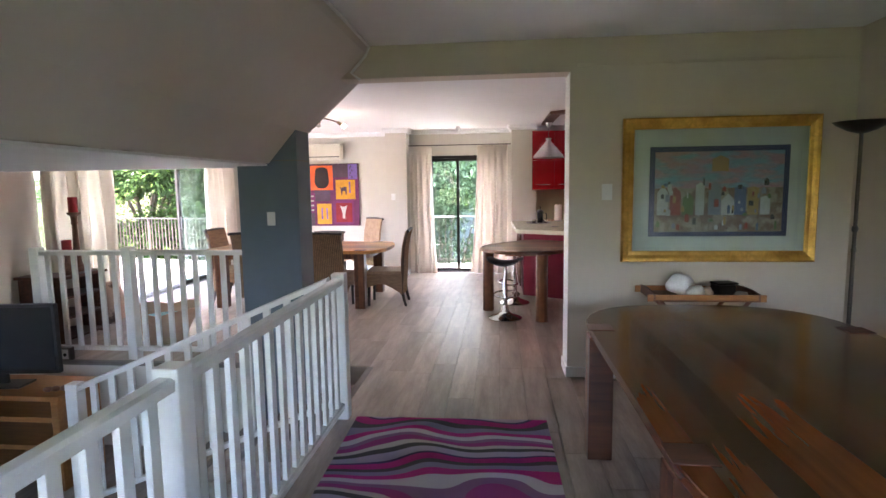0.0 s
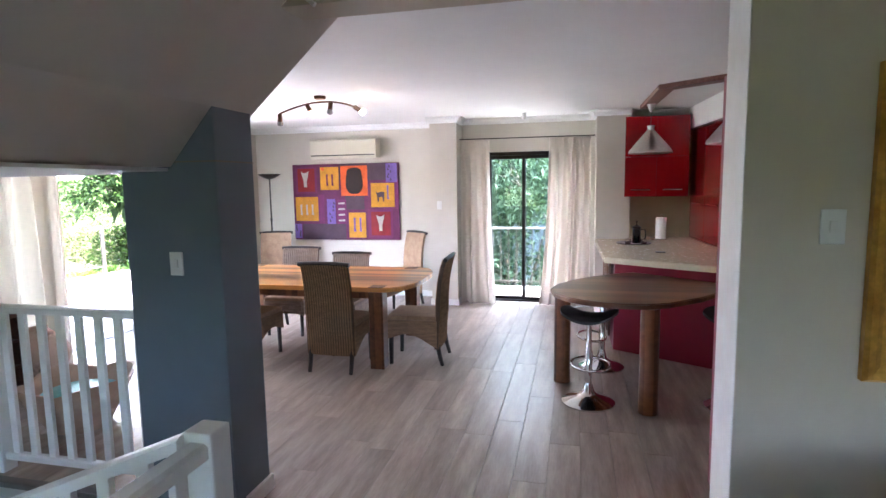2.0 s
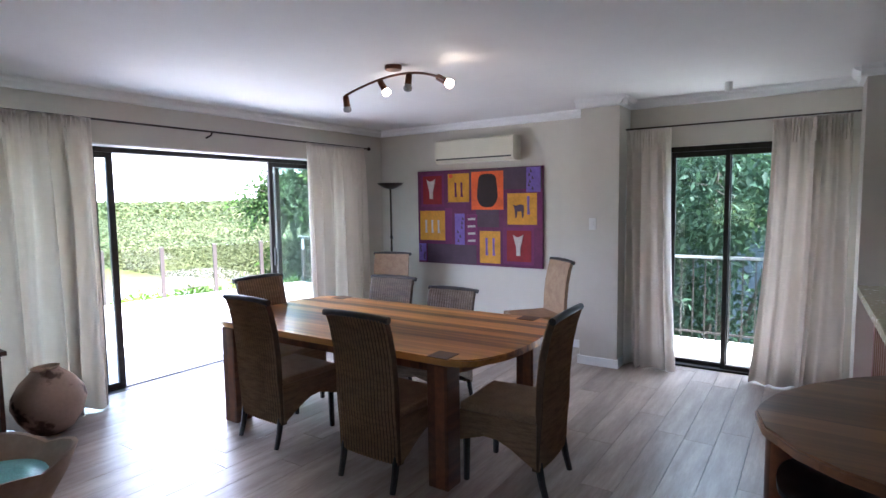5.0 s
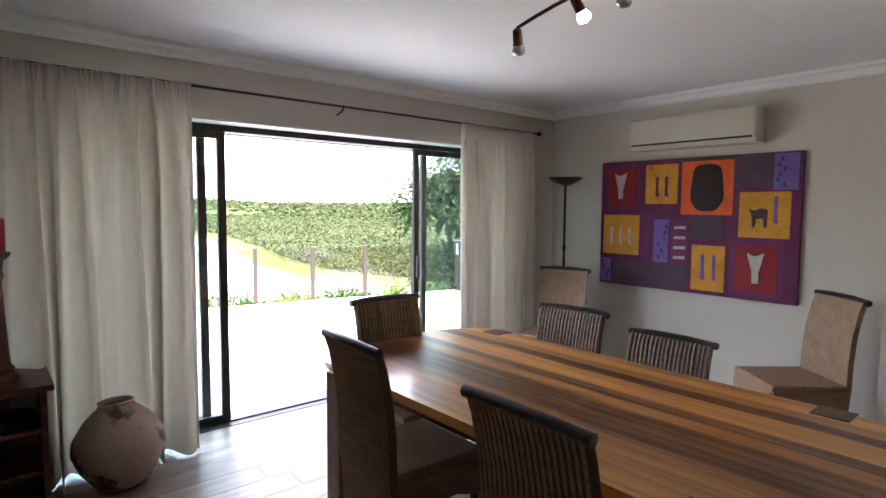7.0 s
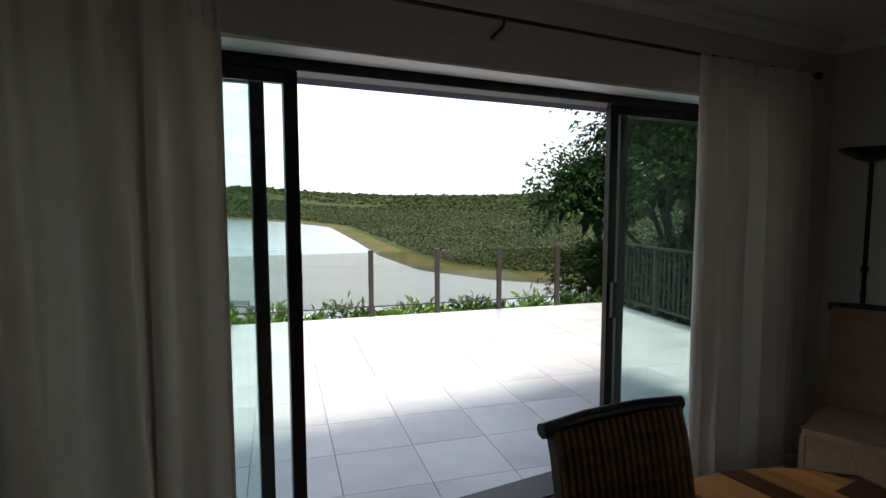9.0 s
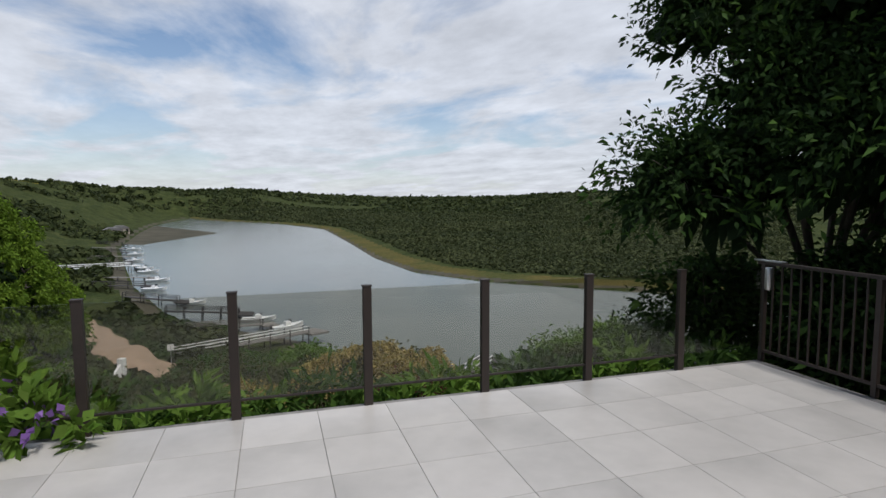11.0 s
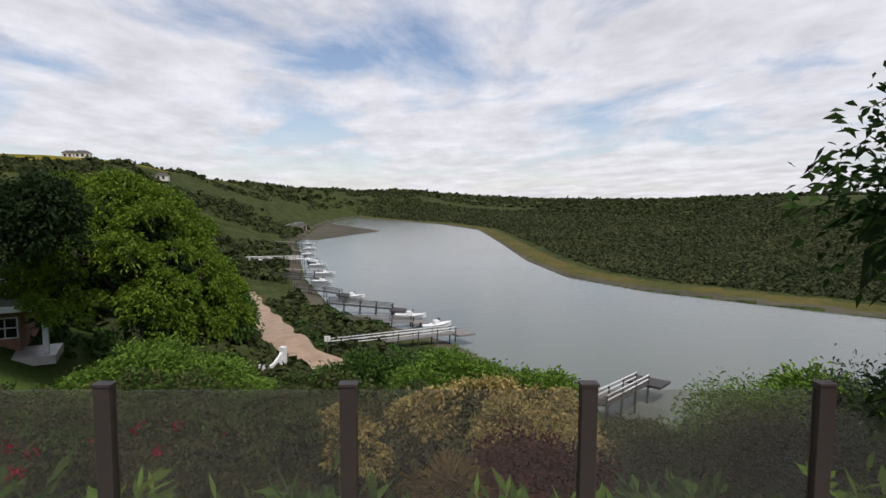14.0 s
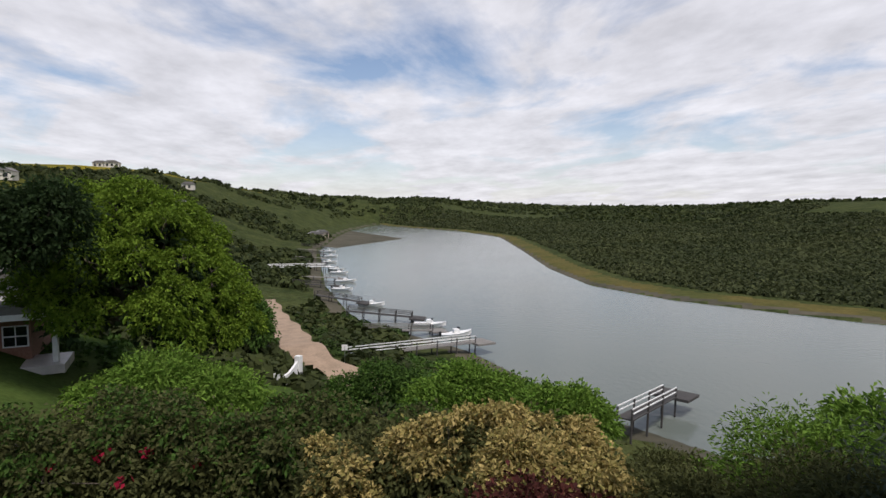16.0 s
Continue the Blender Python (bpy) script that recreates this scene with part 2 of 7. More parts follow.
def prism(outline, z0, z1, bm=None, bevel=0.0):
    """An upright prism over an outline in x and y."""
    bm = bm or bmesh.new()
    low = [bm.verts.new((x, y, z0)) for x, y in outline]
    top = [bm.verts.new((x, y, z1)) for x, y in outline]
    n = len(outline)
    faces = [bm.faces.new(low[::-1]), bm.faces.new(top)]
    for k in range(n):
        faces.append(bm.faces.new((low[k], low[(k + 1) % n], top[(k + 1) % n], top[k])))
    if bevel:
        bmesh.ops.bevel(bm, geom=[e for f in faces[:2] for e in f.edges], offset=bevel, segments=2, affect="EDGES")
    return bm


def along(outline, axis, a, b, bm=None):
    """A prism over an outline, running from a to b along axis x or y. The outline holds (other axis, z)."""
    bm = bm or bmesh.new()
    def place(u, z, s):
        return (s, u, z) if axis == "x" else (u, s, z)
    first = [bm.verts.new(place(u, z, a)) for u, z in outline]
    last = [bm.verts.new(place(u, z, b)) for u, z in outline]
    n = len(outline)
    bm.faces.new(first[::-1])
    bm.faces.new(last)
    for k in range(n):
        bm.faces.new((first[k], first[(k + 1) % n], last[(k + 1) % n], last[k]))
    return bm


# ---- the house ----
# x to the kitchen, y towards the far wall with the painting, dining floor at z 0
WX, NY, CZ = -4.48, 9.80, 2.57          # door wall, painting wall, dining ceiling
HY = 4.04                               # wall between hall and kitchen
EX, HX = 3.60, 3.12                     # kitchen end, hall end
SY = -3.0                               # hall end behind the start
LOW = -0.80                             # sunken lounge floor

# door wall with its wide opening
bm = box_bm(-4.85, WX, 3.9, 5.09, LOW, 2.75)
box_bm(-4.85, WX, 9.29, 10.15, -0.3, 2.75, bm=bm)
box_bm(-4.85, WX, 5.09, 9.29, 2.145, 2.75, bm=bm)
structure("wall_west", bm, WALL, "warm grey painted wall round the wide sliding door", "wall")
# painting wall, pier and recess
bm = box_bm(WX, -1.50, NY, 10.15, -0.3, 2.75)
box_bm(-1.50, -1.13, 9.235, 10.15, -0.3, 2.75, bm=bm)
box_bm(-1.13, -0.80, 9.61, 9.81, -0.3, 2.75, bm=bm)
box_bm(-0.80, 0.62, 9.61, 9.81, 2.11, 2.75, bm=bm)
box_bm(0.62, 0.69, 9.61, 9.81, -0.3, 2.75, bm=bm)
box_bm(0.69, 1.10, 9.15, 9.81, -0.3, 2.75, bm=bm)
structure("wall_north", bm, WALL, "warm grey painted wall with a pier beside the balcony door", "wall")
BACK = material("olive_splashback_paint", (0.47, 0.44, 0.29), (0.50, 0.47, 0.32), rough=0.5, scale=2, grain=0.02)
structure("wall_kitchen", box_bm(1.10, EX + 0.2, 9.45, 9.65, -0.3, 2.75), BACK, "olive beige kitchen wall behind the counter", "wall")
structure("wall_east", box_bm(EX, EX + 0.2, 4.24, 9.45, -0.3, 2.75), WALL, "warm grey painted kitchen end wall", "wall")
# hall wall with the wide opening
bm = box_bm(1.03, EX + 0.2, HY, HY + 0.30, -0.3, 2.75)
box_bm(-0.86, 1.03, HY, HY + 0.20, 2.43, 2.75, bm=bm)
structure("wall_hall", bm, WALL_WARM_LIT, "painted wall coloured for warm light, with a wide opening to the dining room", "wall")
structure("wall_hall_east", box_bm(HX, HX + 0.2, SY, HY, -0.3, 2.75), WALL_WARM_LIT, "painted hall end wall coloured for warm light", "wall")
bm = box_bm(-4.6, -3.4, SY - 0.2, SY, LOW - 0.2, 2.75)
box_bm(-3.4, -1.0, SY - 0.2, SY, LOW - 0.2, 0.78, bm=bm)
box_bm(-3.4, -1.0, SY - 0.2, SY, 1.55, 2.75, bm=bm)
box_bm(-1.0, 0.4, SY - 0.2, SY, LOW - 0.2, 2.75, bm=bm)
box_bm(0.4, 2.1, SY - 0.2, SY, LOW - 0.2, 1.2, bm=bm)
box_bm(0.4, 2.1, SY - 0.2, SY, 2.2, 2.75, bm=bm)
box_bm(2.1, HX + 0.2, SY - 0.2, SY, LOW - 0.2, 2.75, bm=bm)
structure("wall_hall_south", bm, WALL_WARM_LIT, "painted wall coloured for warm light", "wall")
structure("wall_lounge", box_bm(-4.47, -4.20, SY, 4.38, LOW - 0.2, 2.75), WALL, "warm grey painted lounge wall", "wall")
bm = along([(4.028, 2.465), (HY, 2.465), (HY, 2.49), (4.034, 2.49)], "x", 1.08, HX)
structure("trim_hall", bm, WALL_WARM_LIT, "thin painted bead along the hall wall", "trim")
# sloped bulkhead of the upper stair
bm = along([(-0.50, 2.77), (-0.575, 2.62), (-0.77, 2.45), (-1.215, 2.05), (-1.455, 1.777), (-4.20, 1.777), (-4.20, 2.77)], "y", SY, 4.46)
structure("ceiling_bulkhead", bm, SOFFIT, "taupe sloped underside of the upper stair", "ceiling")
structure("ceiling_under_bulkhead", box_bm(-4.20, -1.47, SY, 4.455, 1.757, 1.773), CEIL, "white painted low ceiling over the lounge", "ceiling")
structure("ceiling_dining", box_bm(-4.85, EX + 0.2, HY + 0.2, 10.15, CZ, 2.75), CEIL, "white painted ceiling of the dining room", "ceiling")
structure("ceiling_hall", box_bm(-0.58, HX + 0.2, SY, HY, 2.68, 2.78), CEIL, "white painted hall ceiling", "ceiling")
structure("roof_slab", box_bm(-5.0, EX + 0.4, SY - 0.3, 10.3, 2.78, 2.98), WALL_OUT, "plastered flat roof slab", "roof")
# white trim line where bulkhead meets the hall ceiling and beam
bm = tube([(-0.535, SY, 2.665), (-0.535, 3.99, 2.665), (-0.57, 4.0, 2.60), (-0.69, 4.005, 2.47), (-0.62, 4.005, 2.415)], 0.012, 6)
structure("trim_bulkhead", bm, WHITE, "narrow white bead along the bulkhead edge", "trim")
# cornice of the dining room
COR = [(0.0, 0.0), (0.085, 0.0), (0.075, -0.02), (0.045, -0.035), (0.03, -0.07), (0.0, -0.08)]
bm = along([(WX + u, CZ + z) for u, z in COR], "y", 4.3, NY)
along([(NY - u, CZ + z) for u, z in COR], "x", WX, -1.50, bm)
along([(9.235 - u, CZ + z) for u, z in COR], "x", -1.54, -1.05, bm)
along([(-1.13 + u, CZ + z) for u, z in COR], "y", 9.17, 9.61, bm)
along([(9.61 - u, CZ + z) for u, z in COR], "x", -1.13, 0.69, bm)
along([(0.69 - u, CZ + z) for u, z in COR], "y", 9.15, 9.61, bm)
along([(9.15 - u, CZ + z) for u, z in COR], "x", 0.65, 1.10, bm)
along([(9.45 - u, CZ + z) for u, z in COR], "x", 1.10, EX, bm)
structure("cornice", bm, CEIL, "white moulded cornice", "cornice")
# baseboards
bm = bmesh.new()
for x0, x1, y0, y1 in ((WX, WX + 0.016, 9.29, NY), (WX, -1.50, NY - 0.016, NY), (-1.516, -1.50, 9.235, NY - 0.016), (-1.516, -1.114, 9.219, 9.235),
                       (-1.13, -1.114, 9.235, 9.61), (1.014, 1.03, HY, HY + 0.3), (1.014, HX, HY - 0.016, HY), (0.69, 1.1, 9.134, 9.15),
                       (HX - 0.016, HX, SY, HY - 0.02), (WX, WX + 0.016, 4.5, 5.09)):
    box_bm(x0, x1, y0, y1, 0.0, 0.085, 0.003, bm)
structure("baseboard", bm, WHITE, "white painted baseboard", "baseboard")
structure("trim_opening", box_bm(1.026, 1.029, HY + 0.004, HY + 0.296, 0.086, 2.428), WHITE, "white painted reveal of the opening", "trim")
# slate blue column
col = tagged(part("column", box_bm(-1.735, -1.21, 4.12, 4.43, LOW, 2.05), BLUE), "slate blue painted square column under the stair", "column", "", "structure")
structure("trim_column", box_bm(-1.738, -1.207, 4.117, 4.433, 1.797, 1.803), JOINT, "thin joint round the column", "trim")
structure("baseboard_column", box_bm(-1.21, -1.192, 4.20, 4.448, 0, 0.085, 0.003), WHITE, "white painted baseboard at the column", "baseboard")

# floors: slabs below the boards
bm = box_bm(-4.85, EX + 0.2, 4.20, 10.15, -0.3, -0.012)
box_bm(-0.64, HX + 0.2, SY, 4.20, -0.3, -0.012, bm=bm)
floor = structure("floor", bm, JOINT, "greyed oak laminate floor in long boards", "floor")
structure("floor_lounge", box_bm(-4.20, -0.66, SY, 4.20, LOW - 0.2, LOW), PLANK, "greyed oak floor of the sunken lounge", "floor")
structure("wall_step", box_bm(-4.20, -1.735, 4.18, 4.20, LOW, -0.02), WALL, "painted upstand below the dining floor edge", "wall")
structure("wall_stair_side", box_bm(-0.68, -0.64, SY, 3.08, LOW, -0.012), WALL, "painted upstand below the hall floor edge", "wall")
NOSE = material("grey_nosing", (0.16, 0.14, 0.125), (0.20, 0.18, 0.16), rough=0.5, scale=8, grain=0.05)
for k in range(5):
    z = -0.16 * (k + 1)
    x1 = -0.64 - 0.35 * k
    if k < 4:
        st = structure("stair_step", box_bm(x1 - 0.37, x1, 3.08, 4.18, LOW - 0.1, z - 0.004), PLANK, "greyed oak stair step", "step")
    structure("trim_nosing", box_bm(x1 - 0.03, x1 + 0.02, 3.08, 4.18, z + 0.16 - 0.03, z + 0.16 + 0.004, 0.003), NOSE, "grey stair nosing", "trim")
    structure("stair_riser", box_bm(x1 - 0.004, x1, 3.08, 4.18, z, z + 0.13), WHITE, "white painted stair riser", "riser")
structure("trim_floor_edge", box_bm(-4.20, -1.735, 4.17, 4.23, -0.03, 0.004, 0.003), NOSE, "grey floor edging under the balustrade", "trim")

# ---- terrace ----
FA = radians(-11.38)
FU, FN = Vector((math.sin(-FA), math.cos(FA), 0)), Vector((math.cos(FA), -math.sin(-FA), 0))
A0 = Vector((-10.286, 6.736, 0))
TZ = -0.10


def terrace_point(s, w, z=TZ):
    """s metres along the glass fence from its third post, w metres from it towards the house."""
    p = A0 + FU * s + FN * w
    return Vector((p.x, p.y, z))


corner = terrace_point(5.86, 0)
outline = [terrace_point(-9.0, -0.06), terrace_point(5.92, -0.06), terrace_point(5.92, 4.3), Vector((-4.85, 10.3, 0)), Vector((-4.85, -3.2, 0)), Vector((-8.0, -3.2, 0))]
bm = prism([(p.x, p.y) for p in outline], TZ - 0.30, TZ - 0.012)
terrace = structure("terrace_floor", bm, GROUT, "pale tiled terrace in front of the dining room", "terrace")
structure("door_threshold", box_bm(-4.90, -4.60, 5.09, 9.29, -0.012, 0.004, 0.002), BRONZE, "dark aluminium threshold of the sliding door", "threshold")
structure("wall_terrace", prism([(p.x, p.y) for p in [terrace_point(-9.0, 0.0), terrace_point(5.8, 0.0), terrace_point(5.8, 0.2), terrace_point(-9.0, 0.2)]], -6.0, TZ - 0.3), WALL_OUT, "plastered retaining wall under the terrace", "wall")
structure("wall_house_base", box_bm(-4.85, EX + 0.2, SY - 0.2, 10.15, -3.5, LOW - 0.2), WALL_OUT, "plastered base of the house", "wall")


# ---- indoor materials ----
WICKER = material("brown_woven_rattan", (0.20, 0.115, 0.058), (0.30, 0.18, 0.095), rough=0.6, scale=9, stretch=(1, 1, 6), grain=0.22, bump=0.0016, bump_scale=85, each=0.12)
# dark copy of the rattan for backrest shells: shade between ribs as colour
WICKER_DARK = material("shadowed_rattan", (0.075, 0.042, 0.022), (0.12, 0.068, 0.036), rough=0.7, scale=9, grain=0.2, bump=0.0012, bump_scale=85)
WICKER_GREY = material("grey_brown_rattan", (0.19, 0.135, 0.095), (0.30, 0.22, 0.16), rough=0.6, scale=9, stretch=(1, 1, 6), grain=0.25, bump=0.0016, bump_scale=85, each=0.1)
BLACKWOOD = material("black_stained_wood", (0.016, 0.013, 0.012), (0.028, 0.022, 0.020), rough=0.35, scale=12, grain=0.1)
CANE = material("tan_cane_seat", (0.27, 0.165, 0.095), (0.34, 0.22, 0.13), rough=0.6, scale=14, grain=0.18, bump=0.001, bump_scale=110)
GOLD = material("aged_gilt_wood", (0.74, 0.41, 0.09), (0.52, 0.26, 0.05), rough=0.36, metal=0.75, scale=7, grain=0.12, bump=0.0008, bump_scale=40)
CURTAIN = material("cream_cotton", (0.64, 0.58, 0.51), (0.70, 0.645, 0.57), rough=0.9, scale=3, grain=0.04, bump=0.0007, bump_scale=240)
CHROME = material("polished_chrome", (0.72, 0.72, 0.73), (0.66, 0.66, 0.67), rough=0.10, metal=1.0, scale=5, rough_var=0.04)
ALU = material("brushed_aluminium", (0.62, 0.62, 0.62), (0.52, 0.52, 0.52), rough=0.32, metal=1.0, scale=30, stretch=(1, 1, 9), grain=0.06)
LEATHER = material("black_leatherette", (0.014, 0.014, 0.015), (0.022, 0.022, 0.023), rough=0.36, scale=20, bump=0.0006, bump_scale=160)
RED = material("red_gloss_lacquer", (0.32, 0.010, 0.014), (0.29, 0.009, 0.012), rough=0.12, scale=2, coat=0.6, rough_var=0.03)
CRIMSON = material("crimson_panel", (0.24, 0.010, 0.028), (0.20, 0.008, 0.022), rough=0.35, scale=2, grain=0.04)
CREAM = material("cream_stone_top", (0.60, 0.55, 0.40), (0.64, 0.59, 0.45), rough=0.25, scale=25, grain=0.05)
MAHOG = material("dark_red_wood", (0.060, 0.022, 0.013), (0.115, 0.042, 0.022), rough=0.42, scale=5, stretch=(6, 1, 6), grain=0.15, coat=0.1)
TURNED = material("turned_brown_wood", (0.12, 0.050, 0.030), (0.19, 0.085, 0.050), rough=0.45, scale=8, stretch=(3, 3, 1), grain=0.15)
PINE = material("orange_pine", (0.33, 0.125, 0.035), (0.42, 0.185, 0.060), rough=0.42, scale=4, stretch=(1, 8, 8), grain=0.12)
WAX = material("red_candle_wax", (0.36, 0.010, 0.012), (0.30, 0.008, 0.010), rough=0.45, scale=5)
CLAY = material("pale_fired_clay", (0.42, 0.275, 0.185), (0.52, 0.37, 0.265), rough=0.6, scale=4, grain=0.06, bump=0.0015, bump_scale=25)
VASE_CLAY = material("scorch_marked_clay", (0.50, 0.355, 0.275), (0.13, 0.08, 0.06), rough=0.6, scale=5.5, low=0.56, high=0.62, grain=0.06, bump=0.0012, bump_scale=25)
CLAY_DARK = material("scorched_clay", (0.045, 0.028, 0.020), (0.10, 0.06, 0.04), rough=0.7, scale=9, grain=0.2)
PLASTIC = material("warm_white_plastic", (0.62, 0.58, 0.47), (0.58, 0.54, 0.43), rough=0.4, scale=5, grain=0.01)
SWITCH = material("white_switch_plastic", (0.74, 0.73, 0.70), (0.70, 0.69, 0.66), rough=0.3, scale=9)
SCREEN = material("dark_screen", (0.010, 0.012, 0.014), (0.013, 0.015, 0.017), rough=0.12, scale=3)
BLACK = material("black_plastic", (0.014, 0.014, 0.014), (0.02, 0.02, 0.02), rough=0.35, scale=9)
SHELL = material("white_shell", (0.70, 0.66, 0.60), (0.60, 0.55, 0.49), rough=0.4, scale=14, grain=0.06)
PAPER = material("white_paper", (0.78, 0.78, 0.76), (0.74, 0.74, 0.72), rough=0.85, scale=9)
MAT_CARD = material("pale_mount_card", (0.60, 0.58, 0.54), (0.63, 0.61, 0.57), rough=0.85, scale=3)
TEAL = material("turquoise_beads", (0.12, 0.42, 0.40), (0.18, 0.50, 0.48), rough=0.4, scale=20, grain=0.25, bump=0.004, bump_scale=60)
STEEL = material("dark_gunmetal", (0.055, 0.045, 0.040), (0.075, 0.062, 0.055), rough=0.35, metal=0.8, scale=9)
BRASSY = material("bronze_lamp_metal", (0.16, 0.075, 0.045), (0.11, 0.05, 0.03), rough=0.35, metal=0.85, scale=9)


def wood_strips(name, dark, light, axis, count, coat=0.15, rough=0.36):
    """Glued strips of dark and light wood across the given axis, with grain along them."""
    m = bpy.data.materials.new(name)
    m.use_nodes = True
    n, l = m.node_tree.nodes, m.node_tree.links
    p = n["Principled BSDF"]
    tc = n.new("ShaderNodeTexCoord")
    sp = n.new("ShaderNodeSeparateXYZ")
    l.new(tc.outputs["Object"], sp.inputs[0])
    warp = n.new("ShaderNodeTexNoise")
    warp.inputs["Scale"].default_value = 1.3
    l.new(tc.outputs["Object"], warp.inputs["Vector"])
    a = n.new("ShaderNodeMath")
    a.operation = "MULTIPLY_ADD"
    a.inputs[1].default_value = count
    l.new(sp.outputs["XYZ".index(axis)], a.inputs[0])
    w = n.new("ShaderNodeMath")
    w.operation = "MULTIPLY"
    w.inputs[1].default_value = 0.5
    l.new(warp.outputs[0], w.inputs[0])
    l.new(w.outputs[0], a.inputs[2])
    fl = n.new("ShaderNodeMath")
    fl.operation = "FLOOR"
    l.new(a.outputs[0], fl.inputs[0])
    wn2 = n.new("ShaderNodeTexWhiteNoise")
    wn2.noise_dimensions = "1D"
    l.new(fl.outputs[0], wn2.inputs["W"])
    mp = n.new("ShaderNodeMapping")
    mp.inputs["Scale"].default_value = (0.8, 14, 14) if axis == "Y" else (14, 0.8, 14)
    l.new(tc.outputs["Object"], mp.inputs[0])
    g = n.new("ShaderNodeTexNoise")
    g.inputs["Scale"].default_value, g.inputs["Detail"].default_value, g.inputs["Distortion"].default_value = 1.6, 8, 0.6
    l.new(mp.outputs[0], g.inputs["Vector"])
    s = n.new("ShaderNodeMath")
    s.operation = "MULTIPLY_ADD"
    s.inputs[1].default_value = 0.95
    l.new(wn2.outputs[0], s.inputs[0])
    g2 = n.new("ShaderNodeMath")
    g2.operation = "MULTIPLY_ADD"
    g2.inputs[1].default_value, g2.inputs[2].default_value = 1.1, -0.52
    l.new(g.outputs[0], g2.inputs[0])
    l.new(g2.outputs[0], s.inputs[2])
    mx = n.new("ShaderNodeMix")
    mx.data_type = "RGBA"
    mx.inputs["A"].default_value, mx.inputs["B"].default_value = (*dark, 1), (*light, 1)
    l.new(s.outputs[0], mx.inputs["Factor"])
    l.new(mx.outputs["Result"], p.inputs["Base Color"])
    p.inputs["Roughness"].default_value = rough
    p.inputs["Coat Weight"].default_value, p.inputs["Coat Roughness"].default_value = coat, 0.12
    k = n.new("ShaderNodeBump")
    k.inputs["Strength"].default_value, k.inputs["Distance"].default_value = 0.06, 0.001
    l.new(g.outputs[0], k.inputs["Height"])
    l.new(k.outputs[0], p.inputs["Normal"])
    return m


TABLE_WOOD = wood_strips("striped_table_wood", (0.085, 0.026, 0.009), (0.74, 0.33, 0.085), "Y", 12.0, 0.3, 0.30)
DESK_WOOD = wood_strips("dark_striped_table_wood", (0.050, 0.016, 0.008), (0.24, 0.082, 0.028), "X", 9.0)
BAR_WOOD = wood_strips("bar_table_wood", (0.060, 0.024, 0.012), (0.29, 0.135, 0.060), "Y", 8.0, rough=0.3)
LEG_WOOD = wood_strips("table_leg_wood", (0.075, 0.024, 0.010), (0.26, 0.095, 0.034), "X", 16.0, coat=0.2, rough=0.35)


def glow(name, colour, strength):
    m = bpy.data.materials.new(name)
    m.use_nodes = True
    p = m.node_tree.nodes["Principled BSDF"]
    p.inputs["Emission Color"].default_value, p.inputs["Emission Strength"].default_value = (*colour, 1), strength
    return m


# ---- balustrades ----
def balustrade(name, a, b, posts, label, rail=0.95, every=0.125, low=0.10):
    """White timber balustrade from a to b, both (x, y, floor z); posts: shares of the run that carry a post."""
    t = thing(name, label, "balustrade")
    a, b = Vector(a), Vector(b)
    run = b - a
    flat_run = Vector((run.x, run.y, 0))
    side = Vector((-flat_run.y, flat_run.x, 0)).normalized()
    def bar(height, half, thick):
        bm = bmesh.new()
        rings = []
        for p in (a, b):
            rings.append([bm.verts.new(p + side * s + Vector((0, 0, height + h))) for s, h in ((-half, -thick), (half, -thick), (half, thick * 0.6), (half * 0.6, thick), (-half * 0.6, thick), (-half, thick * 0.6))])
        for k in range(6):
            bm.faces.new((rings[0][k], rings[0][(k + 1) % 6], rings[1][(k + 1) % 6], rings[1][k]))
        bm.faces.new(rings[0][::-1])
        bm.faces.new(rings[1])
        return bm
    part("top_rail", bar(rail, 0.035, 0.022), WHITE, t)
    part("bottom_rail", bar(low, 0.025, 0.02), WHITE, t)
    cap = box_bm(-0.045, 0.045, -0.045, 0.045, 0, rail + 0.05, 0.008)
    post_me = mesh_of("post", cap, WHITE)
    for s in posts:
        part("post", post_me, WHITE, t, at=Matrix.Translation(a + run * s))
    n = max(int(flat_run.length / every), 1)
    yaw = math.atan2(flat_run.y, flat_run.x)
    bal = mesh_of("baluster", box_bm(-0.024, 0.024, -0.012, 0.012, low, rail - 0.01, 0.003), WHITE)
    for k in range(1, n):
        s = k / n
        if min(abs(s - q) * flat_run.length for q in posts) > 0.07:
            part("baluster", bal, WHITE, t, at=Matrix.Translation(a + run * s) @ Matrix.Rotation(yaw, 4, "Z"))
    return t


balustrade("hall_balustrade", (-0.585, 3.12, 0), (-0.585, -1.6, 0), (0, 0.405, 0.79), "white painted timber balustrade along the hall floor edge")
balustrade("stair_balustrade", (-0.66, 3.12, 0.0), (-2.56, 3.12, -0.80), (1,), "white painted sloping timber balustrade beside the short stair", every=0.14)
balustrade("dining_balustrade", (-3.85, 4.30, 0), (-1.745, 4.30, 0), (0.012, 0.445), "white painted timber balustrade at the dining floor edge", rail=1.0)

# ---- rug ----
m = bpy.data.materials.new("wavy_striped_pile")
m.use_nodes = True
n, l = m.node_tree.nodes, m.node_tree.links
tc = n.new("ShaderNodeTexCoord")
wv = n.new("ShaderNodeTexNoise")
wv.inputs["Scale"].default_value, wv.inputs["Detail"].default_value = 1.35, 1.0
l.new(tc.outputs["Object"], wv.inputs["Vector"])
sp = n.new("ShaderNodeSeparateXYZ")
l.new(tc.outputs["Object"], sp.inputs[0])
ad = n.new("ShaderNodeMath")
ad.operation = "MULTIPLY_ADD"
ad.inputs[1].default_value = 0.75
